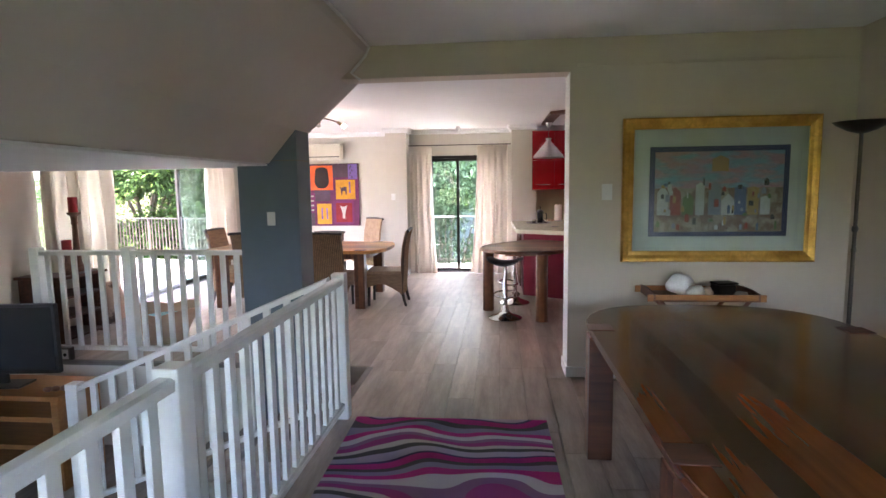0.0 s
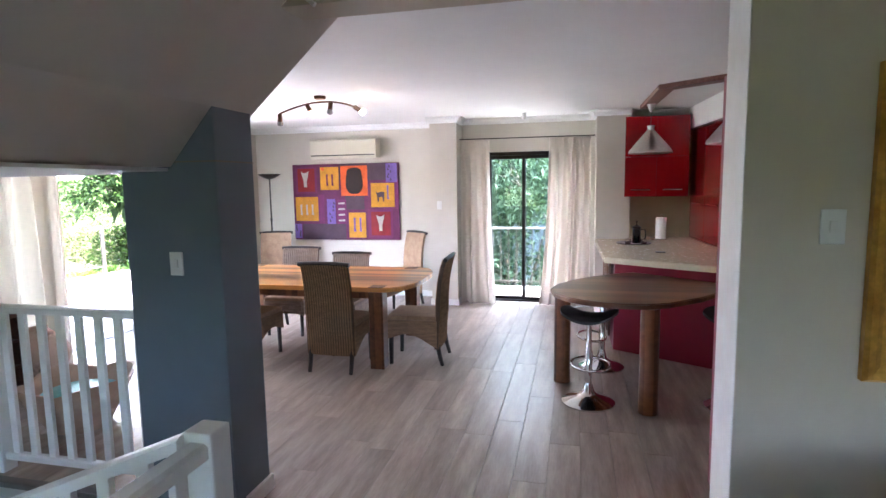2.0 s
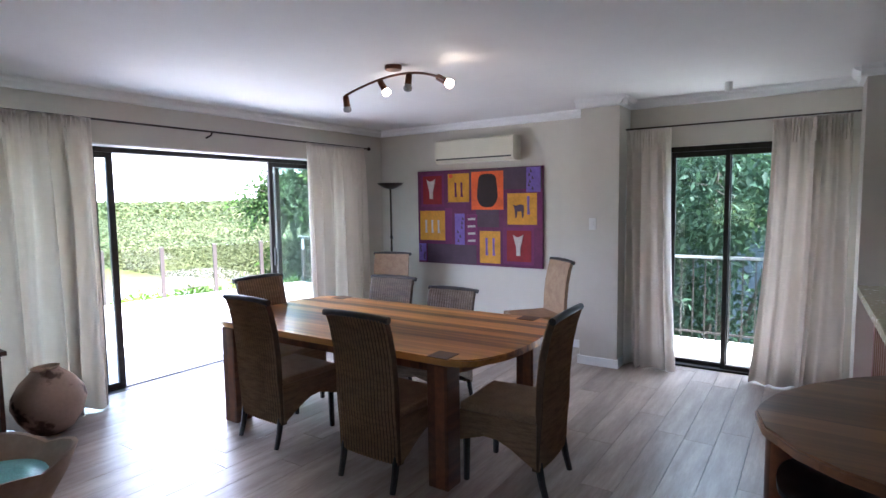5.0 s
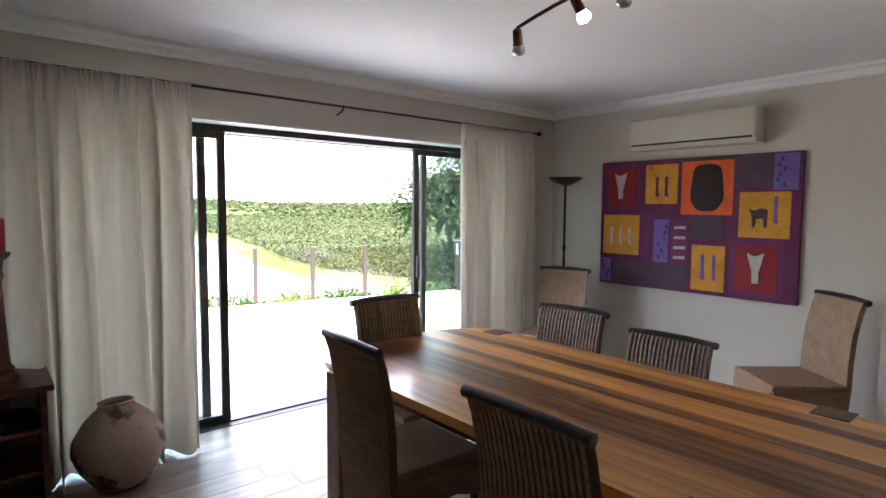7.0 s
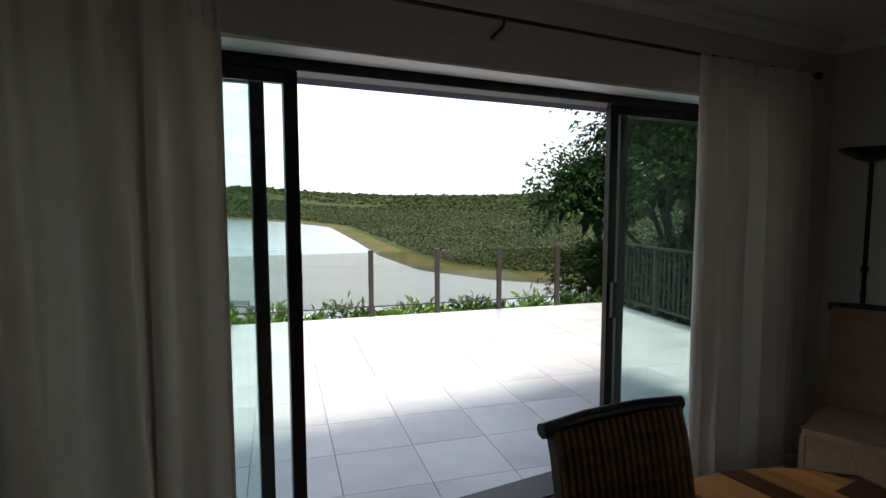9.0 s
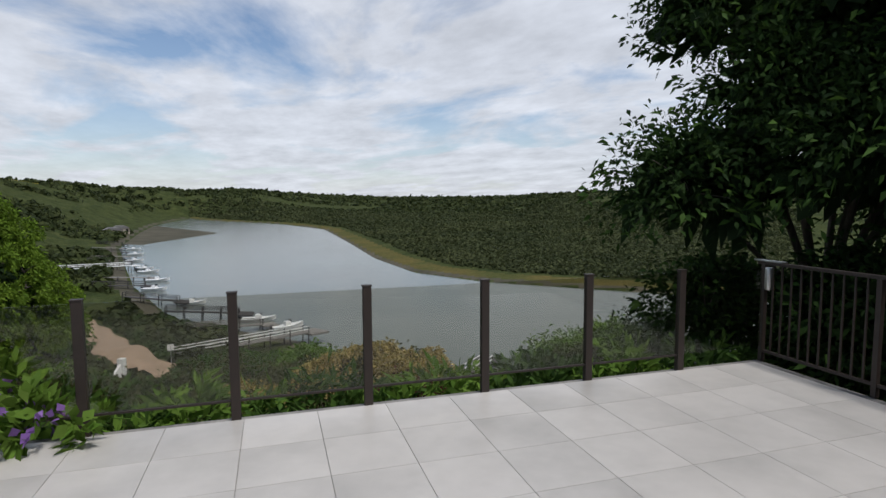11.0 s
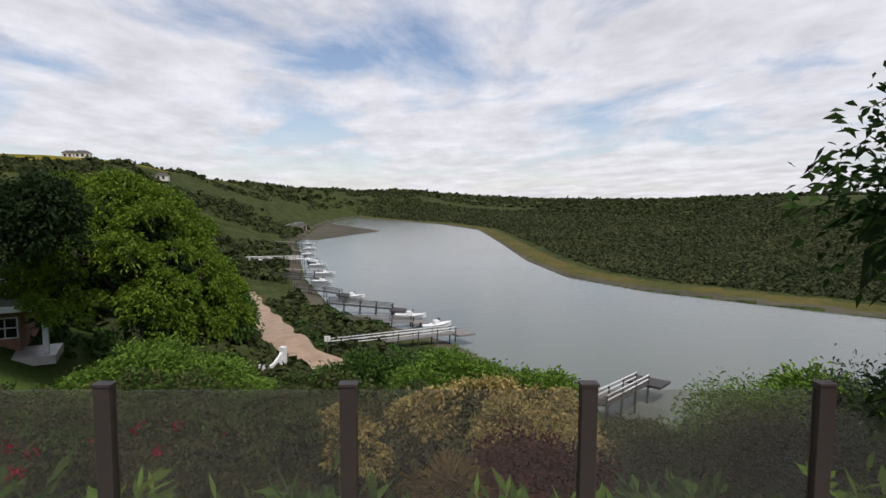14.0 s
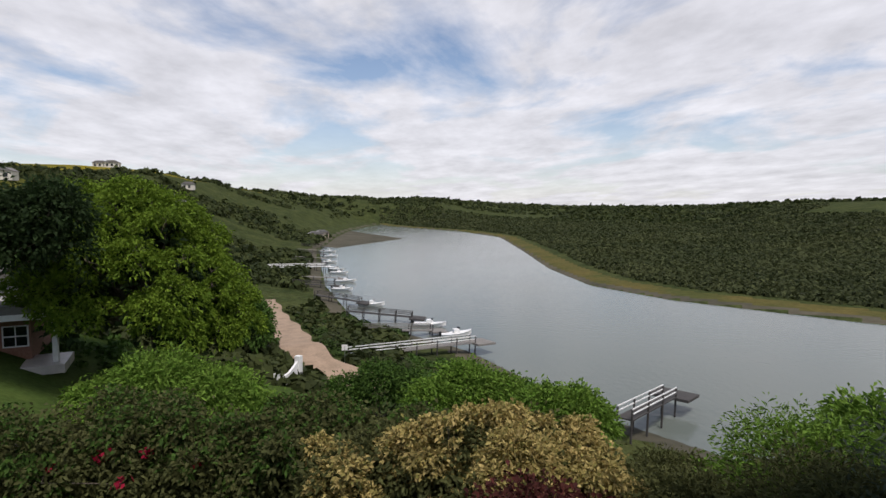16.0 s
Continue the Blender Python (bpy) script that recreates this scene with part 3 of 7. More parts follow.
l.new(wv.outputs[0], ad.inputs[0])
l.new(sp.outputs[1], ad.inputs[2])
fr = n.new("ShaderNodeMath")
fr.operation = "FRACT"
ml = n.new("ShaderNodeMath")
ml.operation = "MULTIPLY"
ml.inputs[1].default_value = 1.75
l.new(ad.outputs[0], ml.inputs[0])
l.new(ml.outputs[0], fr.inputs[0])
rp = n.new("ShaderNodeValToRGB")
rp.color_ramp.interpolation = "CONSTANT"
stops = [(0.0, (0.36, 0.008, 0.14)), (0.13, (0.07, 0.025, 0.10)), (0.17, (0.33, 0.28, 0.36)), (0.30, (0.055, 0.05, 0.05)), (0.38, (0.42, 0.38, 0.33)),
         (0.45, (0.30, 0.03, 0.17)), (0.55, (0.22, 0.10, 0.20)), (0.62, (0.45, 0.40, 0.42)), (0.72, (0.40, 0.01, 0.16)), (0.82, (0.20, 0.17, 0.24)), (0.92, (0.06, 0.05, 0.055))]
for pos, c in stops:
    e = rp.color_ramp.elements.new(pos)
    e.color = (*c, 1)
l.new(fr.outputs[0], rp.inputs[0])
p = n["Principled BSDF"]
p.inputs["Roughness"].default_value = 0.95
l.new(rp.outputs[0], p.inputs["Base Color"])
nb = n.new("ShaderNodeTexNoise")
nb.inputs["Scale"].default_value = 260
l.new(tc.outputs["Object"], nb.inputs["Vector"])
k = n.new("ShaderNodeBump")
k.inputs["Strength"].default_value, k.inputs["Distance"].default_value = 0.8, 0.004
l.new(nb.outputs[0], k.inputs["Height"])
l.new(k.outputs[0], p.inputs["Normal"])
bm = box_bm(-0.64, 0.64, -0.85, 0.85, 0.002, 0.016, 0.006)
rug = tagged(part("rug", bm, m), "pink, purple and grey wavy striped pile rug", "rug")
rug.matrix_basis = pose(0.165, 2.27, 0, 0, 0, 1.0)


# ---- tables ----
def bowed_outline(hx, hy, bow, steps=14):
    """A rectangle whose two short ends bow outwards."""
    pts = []
    for s in (1, -1):
        for k in range(steps + 1):
            a = -math.pi / 2 + math.pi * k / steps
            c, d = math.cos(a), math.sin(a)
            pts.append((s * (hx + bow * abs(c) ** 0.85), s * hy * (math.copysign(abs(d) ** 0.75, d))))
    return pts


def big_table(name, label, top_mat, hx, hy, bow, leg, m):
    t = thing(name, label, "table", m)
    part("tabletop", prism(bowed_outline(hx, hy, bow), 0.715, 0.757, bevel=0.008), top_mat, t, smooth=35)
    part("apron", prism(bowed_outline(hx - 0.09, hy - 0.10, max(bow - 0.12, 0.02)), 0.635, 0.715), LEG_WOOD, t)
    leg_me = mesh_of("leg", box_bm(-leg / 2, leg / 2, -leg / 2, leg / 2, 0, 0.715, 0.006), LEG_WOOD)
    cap_me = mesh_of("leg_end", box_bm(-leg / 2, leg / 2, -leg / 2, leg / 2, 0.7565, 0.7605, 0.001), MAHOG)
    for sx in (-1, 1):
        for sy in (-1, 1):
            at = Matrix.Translation((sx * (hx - leg * 0.35), sy * (hy - leg * 0.42), 0))
            lg = part("leg", leg_me, LEG_WOOD, t, at=at)
            part("leg_end", cap_me, MAHOG, lg, "dark end grain of the leg let into the top")
    return t


big_table("dining_table", "large striped hardwood dining table with bowed ends", TABLE_WOOD, 0.98, 0.63, 0.27, 0.135, pose(-2.25, 7.09, 0, 0, 0, 0.5))
desk = big_table("hall_table", "large dark striped hardwood table with bowed ends", TABLE_WOOD, 0.80, 0.735, 0.60, 0.135, pose(1.725, 1.95, 0, 0, 0, 90))
for o in desk.children_recursive:
    if o.name.startswith("tabletop"):
        o.data.materials[0] = wood_strips("dark_striped_table_wood", (0.034, 0.010, 0.005), (0.21, 0.060, 0.018), "Y", 9.0, 0.35, 0.26)


# ---- rattan chairs ----
def chair(name, label, mat, m, ribs=True, seat_mat=None):
    """High-backed chair facing +y: its back at y 0, its front legs at y 0.46."""
    t = thing(name, label, "chair", m, "rattan dining chairs")
    w = 0.23
    # curved back shell, leaning a little backwards at the top
    prof = [(0.16, 0.02), (0.30, 0.015), (0.46, 0.0), (0.62, -0.004), (0.78, -0.02), (0.92, -0.05), (0.995, -0.075)]
    bm = bmesh.new()
    cols = 12
    rows = []
    for z, y in prof:
        half = w - 0.012 * (z - 0.16)
        front = [bm.verts.new((-half + 2 * half * k / cols, y + 0.035 - 0.012 * math.cos((k / cols - 0.5) * math.pi), z)) for k in range(cols + 1)]
        rear = [bm.verts.new((-half + 2 * half * k / cols, y - 0.012 * math.cos((k / cols - 0.5) * math.pi), z)) for k in range(cols + 1)]
        rows.append((front, rear))
    for (f0, r0), (f1, r1) in zip(rows, rows[1:]):
        for k in range(cols):
            bm.faces.new((f0[k], f0[k + 1], f1[k + 1], f1[k]))
            bm.faces.new((r0[k + 1], r0[k], r1[k], r1[k + 1]))
        bm.faces.new((r0[0], f0[0], f1[0], r1[0]))
        bm.faces.new((f0[-1], r0[-1], r1[-1], f1[-1]))
    bm.faces.new(rows[0][0][::-1] + rows[0][1])
    bm.faces.new(rows[-1][0] + rows[-1][1][::-1])
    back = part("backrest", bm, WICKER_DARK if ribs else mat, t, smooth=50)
    if ribs:
        bm = bmesh.new()
        for k in range(19):
            x = -w + 0.018 + (2 * w - 0.036) * k / 18
            off = 0.012 * math.cos((k / 18 - 0.5) * math.pi)
            tube([(x, y - off - 0.001, z) for z, y in prof], 0.0085, 5, bm)
            tube([(x, y + 0.035 - off + 0.001, z) for z, y in prof if z > 0.44], 0.0085, 5, bm)
        tagged(part("ribs", bm, mat, back, smooth=60), kind="stuff")
    part("cap_rail", tube([(-w - 0.012, -0.062, 0.995), (-w * 0.4, -0.072, 1.004), (w * 0.4, -0.072, 1.004), (w + 0.012, -0.062, 0.995)], 0.021, 8), BLACKWOOD, t, "black stained cap rail", smooth=60)
    # seat with side skirts that arch up between the legs
    part("seat", box_bm(-w, w, 0.03, 0.50, 0.425, 0.47, 0.014), seat_mat or CANE, t)
    for x in (-w + 0.004, w - 0.004):
        low = [(0.03, 0.17), (0.10, 0.21), (0.18, 0.26), (0.26, 0.295), (0.34, 0.30), (0.42, 0.275), (0.495, 0.25)]
        bm = along([(y, z) for y, z in low] + [(0.495, 0.43), (0.03, 0.43)], "x", x - 0.012, x + 0.012)
        part("skirt", bm, mat, t)
    part("skirt", along([(-w + 0.02, 0.26), (0, 0.31), (w - 0.02, 0.26), (w - 0.02, 0.43), (-w + 0.02, 0.43)], "y", 0.475, 0.498), mat, t)
    for x in (-w + 0.03, w - 0.03):
        part("leg", tube([(x, 0.03, 0.20), (x, 0.01, 0.09), (x, -0.015, 0.0)], 0.022, 7, r2=0.017), BLACKWOOD, t, smooth=50)
        part("leg", tube([(x, 0.47, 0.30), (x, 0.472, 0.12), (x, 0.475, 0.0)], 0.022, 7, r2=0.018), BLACKWOOD, t, smooth=50)
    return t


CH = "high-backed brown woven rattan chair with black legs at the dining table"
first = chair("dining_chair", CH, WICKER, pose(-2.705, 6.33, 0, 0, 0, -3))
copy_thing(first, pose(-1.695, 6.29, 0, 0, 0, -1))
copy_thing(first, pose(-0.775, 6.87, 0, 0, 0, 93))
copy_thing(first, pose(-3.46, 7.00, 0, 0, 0, -93))
grey = chair("dining_chair", "grey-brown rattan chair with black cap rail behind the table", WICKER_GREY, pose(-2.77, 7.84, 0, 0, 0, 184) @ Matrix.Diagonal((1, 1, 0.94, 1)))
copy_thing(grey, pose(-2.13, 7.84, 0, 0, 0, 181) @ Matrix.Diagonal((1, 1, 0.94, 1)))
spare = chair("dining_chair", "tan woven chair with black cap rail against the wall", CANE, pose(-1.80, 9.37, 0, 0, 0, 140), False)
corner_chair = chair("dining_chair", "tan woven chair with black cap rail in the corner", CANE, pose(-3.88, 9.22, 0, 0, 0, 198), False)

# ---- kitchen ----
bar = thing("bar_table", "striped hardwood bar table with a rounded end against the counter", "table")
top = [(1.75, 6.70), (1.365, 6.18), (1.10, 5.93), (0.927, 5.85), (0.78, 5.845), (0.64, 5.875), (0.50, 5.93), (0.38, 6.03), (0.28, 6.18), (0.244, 6.34), (0.255, 6.45), (0.30, 6.58), (0.41, 6.79), (0.56, 6.99), (0.78, 7.18), (0.98, 7.31)]
part("tabletop", prism(top, 0.775, 0.815, bevel=0.008), BAR_WOOD, bar, smooth=35)
for x, y in ((0.34, 6.48), (0.963, 5.92)):
    part("leg", lathe([(0.07, 0), (0.068, 0.1), (0.066, 0.775)], 14, x=x, y=y), LEG_WOOD, bar, smooth=40)
part("bearer", box_bm(0.55, 1.1, 6.36, 6.44, 0.70, 0.775), LEG_WOOD, bar)


def stool(m):
    t = thing("bar_stool", "chrome bar stool with black saddle seat and trumpet base", "stool", m, "bar stools")
    part("base", lathe([(0.20, 0.0), (0.20, 0.012), (0.17, 0.03), (0.09, 0.055), (0.045, 0.09), (0.03, 0.16)], 32), CHROME, t, smooth=40)
    part("column", lathe([(0.028, 0.15), (0.028, 0.40), (0.020, 0.41), (0.020, 0.64)], 20), CHROME, t, smooth=40)
    ring = [(0.0 + 0.15 * math.cos(a), 0.10 + 0.12 * math.sin(a), 0.27 + 0.02 * math.sin(a)) for a in np.linspace(0, math.tau, 25)]
    part("footrest", tube(ring + [ring[0]], 0.011, 8), CHROME, t, smooth=60)
    part("footrest_bar", tube([(0, 0, 0.25), (0, -0.01, 0.25)], 0.034, 12), CHROME, t)
    bm = bmesh.new()
    nx, ny = 12, 8
    sheet = {}
    for s in (0, 1):
        for i in range(nx + 1):
            for j in range(ny + 1):
                u, v = i / nx * 2 - 1, j / ny * 2 - 1
                x, y = u * 0.21 * math.sqrt(1 - 0.28 * v * v), v * 0.17 * math.sqrt(1 - 0.28 * u * u)
                z = 0.655 + 0.055 * abs(u) ** 2.2 - 0.012 * v * v + (0.035 if s else 0.0) * (1 - 0.5 * max(abs(u), abs(v)) ** 4)
                sheet[s, i, j] = bm.verts.new((x, y, z))
    for i in range(nx):
        for j in range(ny):
            bm.faces.new([sheet[1, a, b] for a, b in ((i, j), (i + 1, j), (i + 1, j + 1), (i, j + 1))])
            bm.faces.new([sheet[0, a, b] for a, b in ((i, j + 1), (i + 1, j + 1), (i + 1, j), (i, j))])
    edge = [(i, 0) for i in range(nx)] + [(nx, j) for j in range(ny)] + [(nx - i, ny) for i in range(nx)] + [(0, ny - j) for j in range(ny)]
    for a, b in zip(edge, edge[1:] + edge[:1]):
        bm.faces.new((sheet[0, *a], sheet[0, *b], sheet[1, *b], sheet[1, *a]))
    part("seat", bm, LEATHER, t, "black saddle-shaped seat", smooth=60)
    return t


st = stool(pose(0.545, 6.04, 0, 0, 0, -10))
copy_thing(st, pose(0.68, 6.91, 0, 0, 0, 60))
copy_thing(st, pose(1.58, 6.12, 0, 0, 0, -40))

counter = thing("kitchen_counter", "cream stone worktop on a crimson panelled base", "counter")
ctop = [(0.69, 9.19), (0.69, 8.75), (0.71, 7.30), (1.72, 6.72), (3.58, 6.72), (3.58, 7.35), (2.10, 7.38), (1.93, 7.6), (1.84, 9.43), (1.11, 9.43), (1.11, 9.19)]
part("worktop", prism(ctop, 0.90, 0.955, bevel=0.006), CREAM, counter, "cream stone worktop")
body = [(0.80, 9.18), (0.80, 8.70), (0.82, 7.48), (1.76, 6.95), (3.58, 6.90), (3.58, 7.33), (2.10, 7.33), (1.80, 9.42), (1.12, 9.42), (1.12, 9.18)]
part("base", prism(body, 0.0, 0.899), CRIMSON, counter)
part("rack_panel", box_bm(0.775, 0.797, 7.62, 8.62, 0.10, 0.86, 0.004), MAHOG, counter, "dark wooden side panel")
slat = mesh_of("slat", box_bm(-0.008, 0.008, -0.025, 0.025, 0.14, 0.82, 0.003), TURNED)
for k in range(8):
    part("slat", slat, TURNED, counter, at=Matrix.Translation((0.768, 7.70 + 0.12 * k, 0)))
part("pop_up_socket", lathe([(0.05, 0.9555), (0.048, 0.962), (0.0, 0.963)], 20, x=1.28, y=7.75), BLACK, counter, smooth=40)


def cabinet(name, label, x0, x1, y0, y1, z0, z1, cols, rows, handle=True):
    t = thing(name, label, "cabinet")
    part("body", box_bm(x0, x1, y0 + 0.022, y1, z0, z1, 0.002), CRIMSON, t)
    for i in range(cols):
        for j in range(rows):
            a, b = x0 + (x1 - x0) * i / cols, x0 + (x1 - x0) * (i + 1) / cols
            c, d = z0 + (z1 - z0) * j / rows, z0 + (z1 - z0) * (j + 1) / rows
            door = part("door", box_bm(a + 0.002, b - 0.002, y0, y0 + 0.02, c + 0.002, d - 0.002, 0.002), RED, t)
            if handle and j == 0:
                w = (b - a) * 0.30
                part("handle", tube([((a + b) / 2 - w, y0 - 0.022, c + 0.085), ((a + b) / 2 + w, y0 - 0.022, c + 0.085)], 0.006, 8), CHROME, door, "slim chrome bar handle")
    return t


cabinet("wall_cabinet", "glossy red kitchen wall cabinet with slim chrome handles", 1.03, 1.78, 9.13, 9.44, 1.482, 2.467, 2, 2)
tall = thing("tall_cabinet", "glossy red tall kitchen cabinet in shadow", "cabinet", pose(1.875, 9.42, 0, 0, 0, -87))
part("body", box_bm(0.0, 2.0, 0.0, 0.55, 0.96, 2.30), CRIMSON, tall)
for i in range(3):
    for z0, z1 in ((0.962, 1.38), (1.384, 2.298)):
        door = part("door", box_bm(0.003 + 0.66 * i, 0.657 + 0.66 * i, -0.022, -0.002, z0, z1, 0.002), RED, tall)
        if z0 > 1.3:
            part("handle", tube([(0.10 + 0.66 * i, -0.035, 1.40), (0.52 + 0.66 * i, -0.035, 1.40)], 0.005, 6), CHROME, door, "slim chrome handle")
structure("ceiling_drop", prism([(1.80, 9.44), (1.92, 7.3), (3.59, 7.3), (3.59, 9.44)], 2.302, 2.568), CEIL, "white painted dropped ceiling over the tall cabinets", "ceiling")
cabinet("fridge_panel", "tall glossy red end cabinet beside the opening", 1.17, 1.76, 4.345, 5.0, 0.0, 2.2, 1, 1, False)

tray = tagged(part("serving_tray", lathe([(0.15, 0.957), (0.19, 0.962), (0.195, 0.972), (0.188, 0.972), (0.15, 0.963), (0, 0.963)], 32, x=1.10, y=8.55), STEEL, smooth=40), "round dark metal tray on the worktop", "tray")
press = thing("coffee_press", "black and steel coffee press on the tray", "coffee press", pose(1.13, 8.56, 0.964))
part("beaker", lathe([(0.045, 0.0), (0.047, 0.01), (0.047, 0.16), (0.05, 0.17)], 20), SCREEN, press, smooth=40)
part("lid", lathe([(0.052, 0.17), (0.05, 0.19), (0.02, 0.205), (0.006, 0.21), (0.006, 0.24), (0.014, 0.25), (0.0, 0.262)], 20), STEEL, press, smooth=40)
part("handle", tube([(0.05, 0, 0.155), (0.095, 0, 0.15), (0.10, 0, 0.06), (0.05, 0, 0.03)], 0.008, 6), BLACK, press, smooth=60)
for x, y in ((1.03, 8.47), (1.20, 8.47)):
    tagged(part("glass_jar", lathe([(0.03, 0.964), (0.034, 0.97), (0.034, 1.02), (0.03, 1.022)], 16, x=x, y=y), CHROME, smooth=40), "small steel cup on the tray", "cup", "cups on the tray")
roll = thing("paper_towel_roll", "white paper towel roll on a stand", "paper towel", pose(1.47, 9.10, 0.956))
part("roll", lathe([(0.02, 0.012), (0.062, 0.012), (0.062, 0.27), (0.02, 0.27)], 24), PAPER, roll, smooth=40)
part("stand", lathe([(0.075, 0.0), (0.075, 0.01), (0.008, 0.012), (0.008, 0.30), (0.0, 0.302)], 20), CHROME, roll, smooth=40)
for x, y, r in ((1.31, 9.00, 0.028), (1.36, 8.94, 0.024)):
    bm = bmesh.new()
    bmesh.ops.create_icosphere(bm, subdivisions=2, radius=r)
    for v in bm.verts:
        v.co = (v.co.x * 1.2 + x, v.co.y + y, v.co.z * 0.8 + 0.956 + r * 0.8)
    tagged(part("egg", bm, CLAY, smooth=80), "small brown egg on the worktop", "egg", "eggs")

track = thing("pendant_beam", "angled wooden ceiling beam carrying pendant lamps", "ceiling beam")
part("beam", prism([(1.17, 8.90), (1.18, 7.46), (1.80, 6.97), (3.2, 6.80), (3.2, 6.94), (1.86, 7.11), (1.32, 7.53), (1.31, 8.90)], 2.525, 2.568, bevel=0.004), TURNED, track)


def pendant(m, drop):
    t = thing("pendant_lamp", "brushed aluminium cone pendant lamp", "lamp", m, "pendant lamps")
    part("cable", tube([(0, 0, 0), (0, 0, -drop)], 0.003, 5), BLACK, t)
    part("ceiling_rose", lathe([(0.012, -0.08), (0.05, -0.012), (0.05, 0.0)], 20), ALU, t, smooth=40)
    part("shade", lathe([(0.238, -drop - 0.305), (0.230, -drop - 0.275), (0.130, -drop - 0.155), (0.065, -drop - 0.08), (0.034, -drop - 0.045), (0.036, -drop - 0.02), (0.044, -drop)], 36), ALU, t, smooth=40)
    part("bulb", lathe([(0.22, -drop - 0.300), (0.0, -drop - 0.3001)], 24), glow("frosted_lamp_glow", (1.0, 0.93, 0.82), 0.10), t)
    return t


pen = pendant(pose(1.25, 8.52, 2.525), 0.235)
copy_thing(pen, pose(1.765, 7.09, 2.525))

# ---- dining room fittings ----
painting = thing("canvas_painting", "purple abstract canvas with orange, red and yellow squares", "painting", pose(-3.85, 9.765, 0.85))
PW, PH = 1.725, 1.16


def paint(name, c, v=0.12):
    return material(name, c, tuple(k * 0.8 for k in c), rough=0.7, scale=7, grain=v, bump=0.0012, bump_scale=70)


P_PURPLE, P_DARK, P_PLUM = paint("plum_paint", (0.13, 0.012, 0.075)), paint("dark_plum_paint", (0.075, 0.036, 0.062)), paint("magenta_paint", (0.17, 0.014, 0.10))
P_RED, P_YEL, P_ORA = paint("red_paint", (0.27, 0.006, 0.012)), paint("ochre_yellow_paint", (0.66, 0.29, 0.012)), paint("orange_paint", (0.78, 0.11, 0.012))
P_LIL, P_BLK, P_BONE = paint("lilac_paint", (0.19, 0.11, 0.42)), paint("burnt_black_paint", (0.022, 0.005, 0.006)), paint("bone_white_paint", (0.55, 0.50, 0.45))
part("canvas", box_bm(0, PW, 0, 0.032, 0, PH, 0.003), P_PURPLE, painting)


def patch(x0, x1, z0, z1, mat, lift, bm=None):
    """A painted field by shares of the canvas, top left first."""
    return part("field", box_bm(x0 * PW, x1 * PW, -lift, 0.002, (1 - z1) * PH, (1 - z0) * PH, 0.001), mat, painting)


for a in ((0.45, 0.995, 0.005, 0.22, P_DARK), (0.08, 0.50, 0.79, 0.995, P_DARK), (0.50, 0.68, 0.42, 0.60, P_DARK), (0.86, 0.995, 0.22, 0.60, P_PLUM), (0.24, 0.30, 0.40, 0.785, P_PLUM),
          (0.03, 0.235, 0.035, 0.385, P_PLUM), (0.71, 0.94, 0.60, 0.97, P_PLUM)):
    patch(*a, 0.002)
for a in ((0.05, 0.215, 0.055, 0.36, P_RED), (0.27, 0.445, 0.04, 0.34, P_YEL), (0.465, 0.715, 0.03, 0.42, P_ORA), (0.885, 0.985, 0.01, 0.25, P_LIL), (0.745, 0.96, 0.26, 0.57, P_YEL),
          (0.02, 0.24, 0.43, 0.75, P_YEL), (0.325, 0.405, 0.46, 0.79, P_LIL), (0.42, 0.51, 0.47, 0.79, P_PLUM), (0.53, 0.69, 0.64, 0.97, P_YEL), (0.74, 0.92, 0.63, 0.94, P_RED), (0.005, 0.07, 0.79, 0.98, P_LIL)):
    patch(*a, 0.006)


def blob(outline, mat, lift):
    bm = bmesh.new()
    lo = [bm.verts.new((x * PW, 0.0, (1 - z) * PH)) for x, z in outline]
    hi = [bm.verts.new((x * PW, -lift, (1 - z) * PH)) for x, z in outline]
    k = len(lo)
    bm.faces.new(hi)
    bm.faces.new(lo[::-1])
    for i in range(k):
        bm.faces.new((lo[i], lo[(i + 1) % k], hi[(i + 1) % k], hi[i]))
    part("motif", bm, mat, painting)


blob([(0.592 + 0.078 * math.copysign(abs(math.cos(a)) ** 0.6, math.cos(a)) * (1 + 0.05 * math.sin(5 * a)), 0.225 + 0.17 * math.copysign(abs(math.sin(a)) ** 0.7, math.sin(a))) for a in np.linspace(0, math.tau, 28, endpoint=False)], P_BLK, 0.010)
for cx, cz, s in ((0.125, 0.20, 1.0), (0.828, 0.78, 1.0)):
    blob([(cx - 0.038, cz - 0.105), (cx - 0.012, cz - 0.085), (cx + 0.012, cz - 0.09), (cx + 0.036, cz - 0.11), (cx + 0.024, cz - 0.03), (cx + 0.014, cz + 0.03), (cx + 0.014, cz + 0.10), (cx - 0.012, cz + 0.10), (cx - 0.014, cz + 0.02), (cx - 0.026, cz - 0.04)], P_BONE, 0.018)
for cx, cz, h in ((0.335, 0.21, 0.075), (0.385, 0.21, 0.075), (0.075, 0.60, 0.07), (0.13, 0.60, 0.07), (0.185, 0.60, 0.07), (0.585, 0.80, 0.09), (0.64, 0.80, 0.09), (0.90, 0.38, 0.09)):
    blob([(cx - 0.009, cz - h), (cx + 0.008, cz - h), (cx + 0.006, cz + h * 0.3), (cx + 0.012, cz + h), (cx - 0.008, cz + h), (cx - 0.007, cz)], P_LIL if h > 0.08 else P_BONE if cx < 0.2 else P_PURPLE, 0.010)
blob([(0.79, 0.37), (0.80, 0.42), (0.805, 0.50), (0.815, 0.50), (0.82, 0.44), (0.85, 0.44), (0.855, 0.50), (0.865, 0.50), (0.868, 0.38), (0.84, 0.37), (0.81, 0.385)], P_DARK, 0.010)
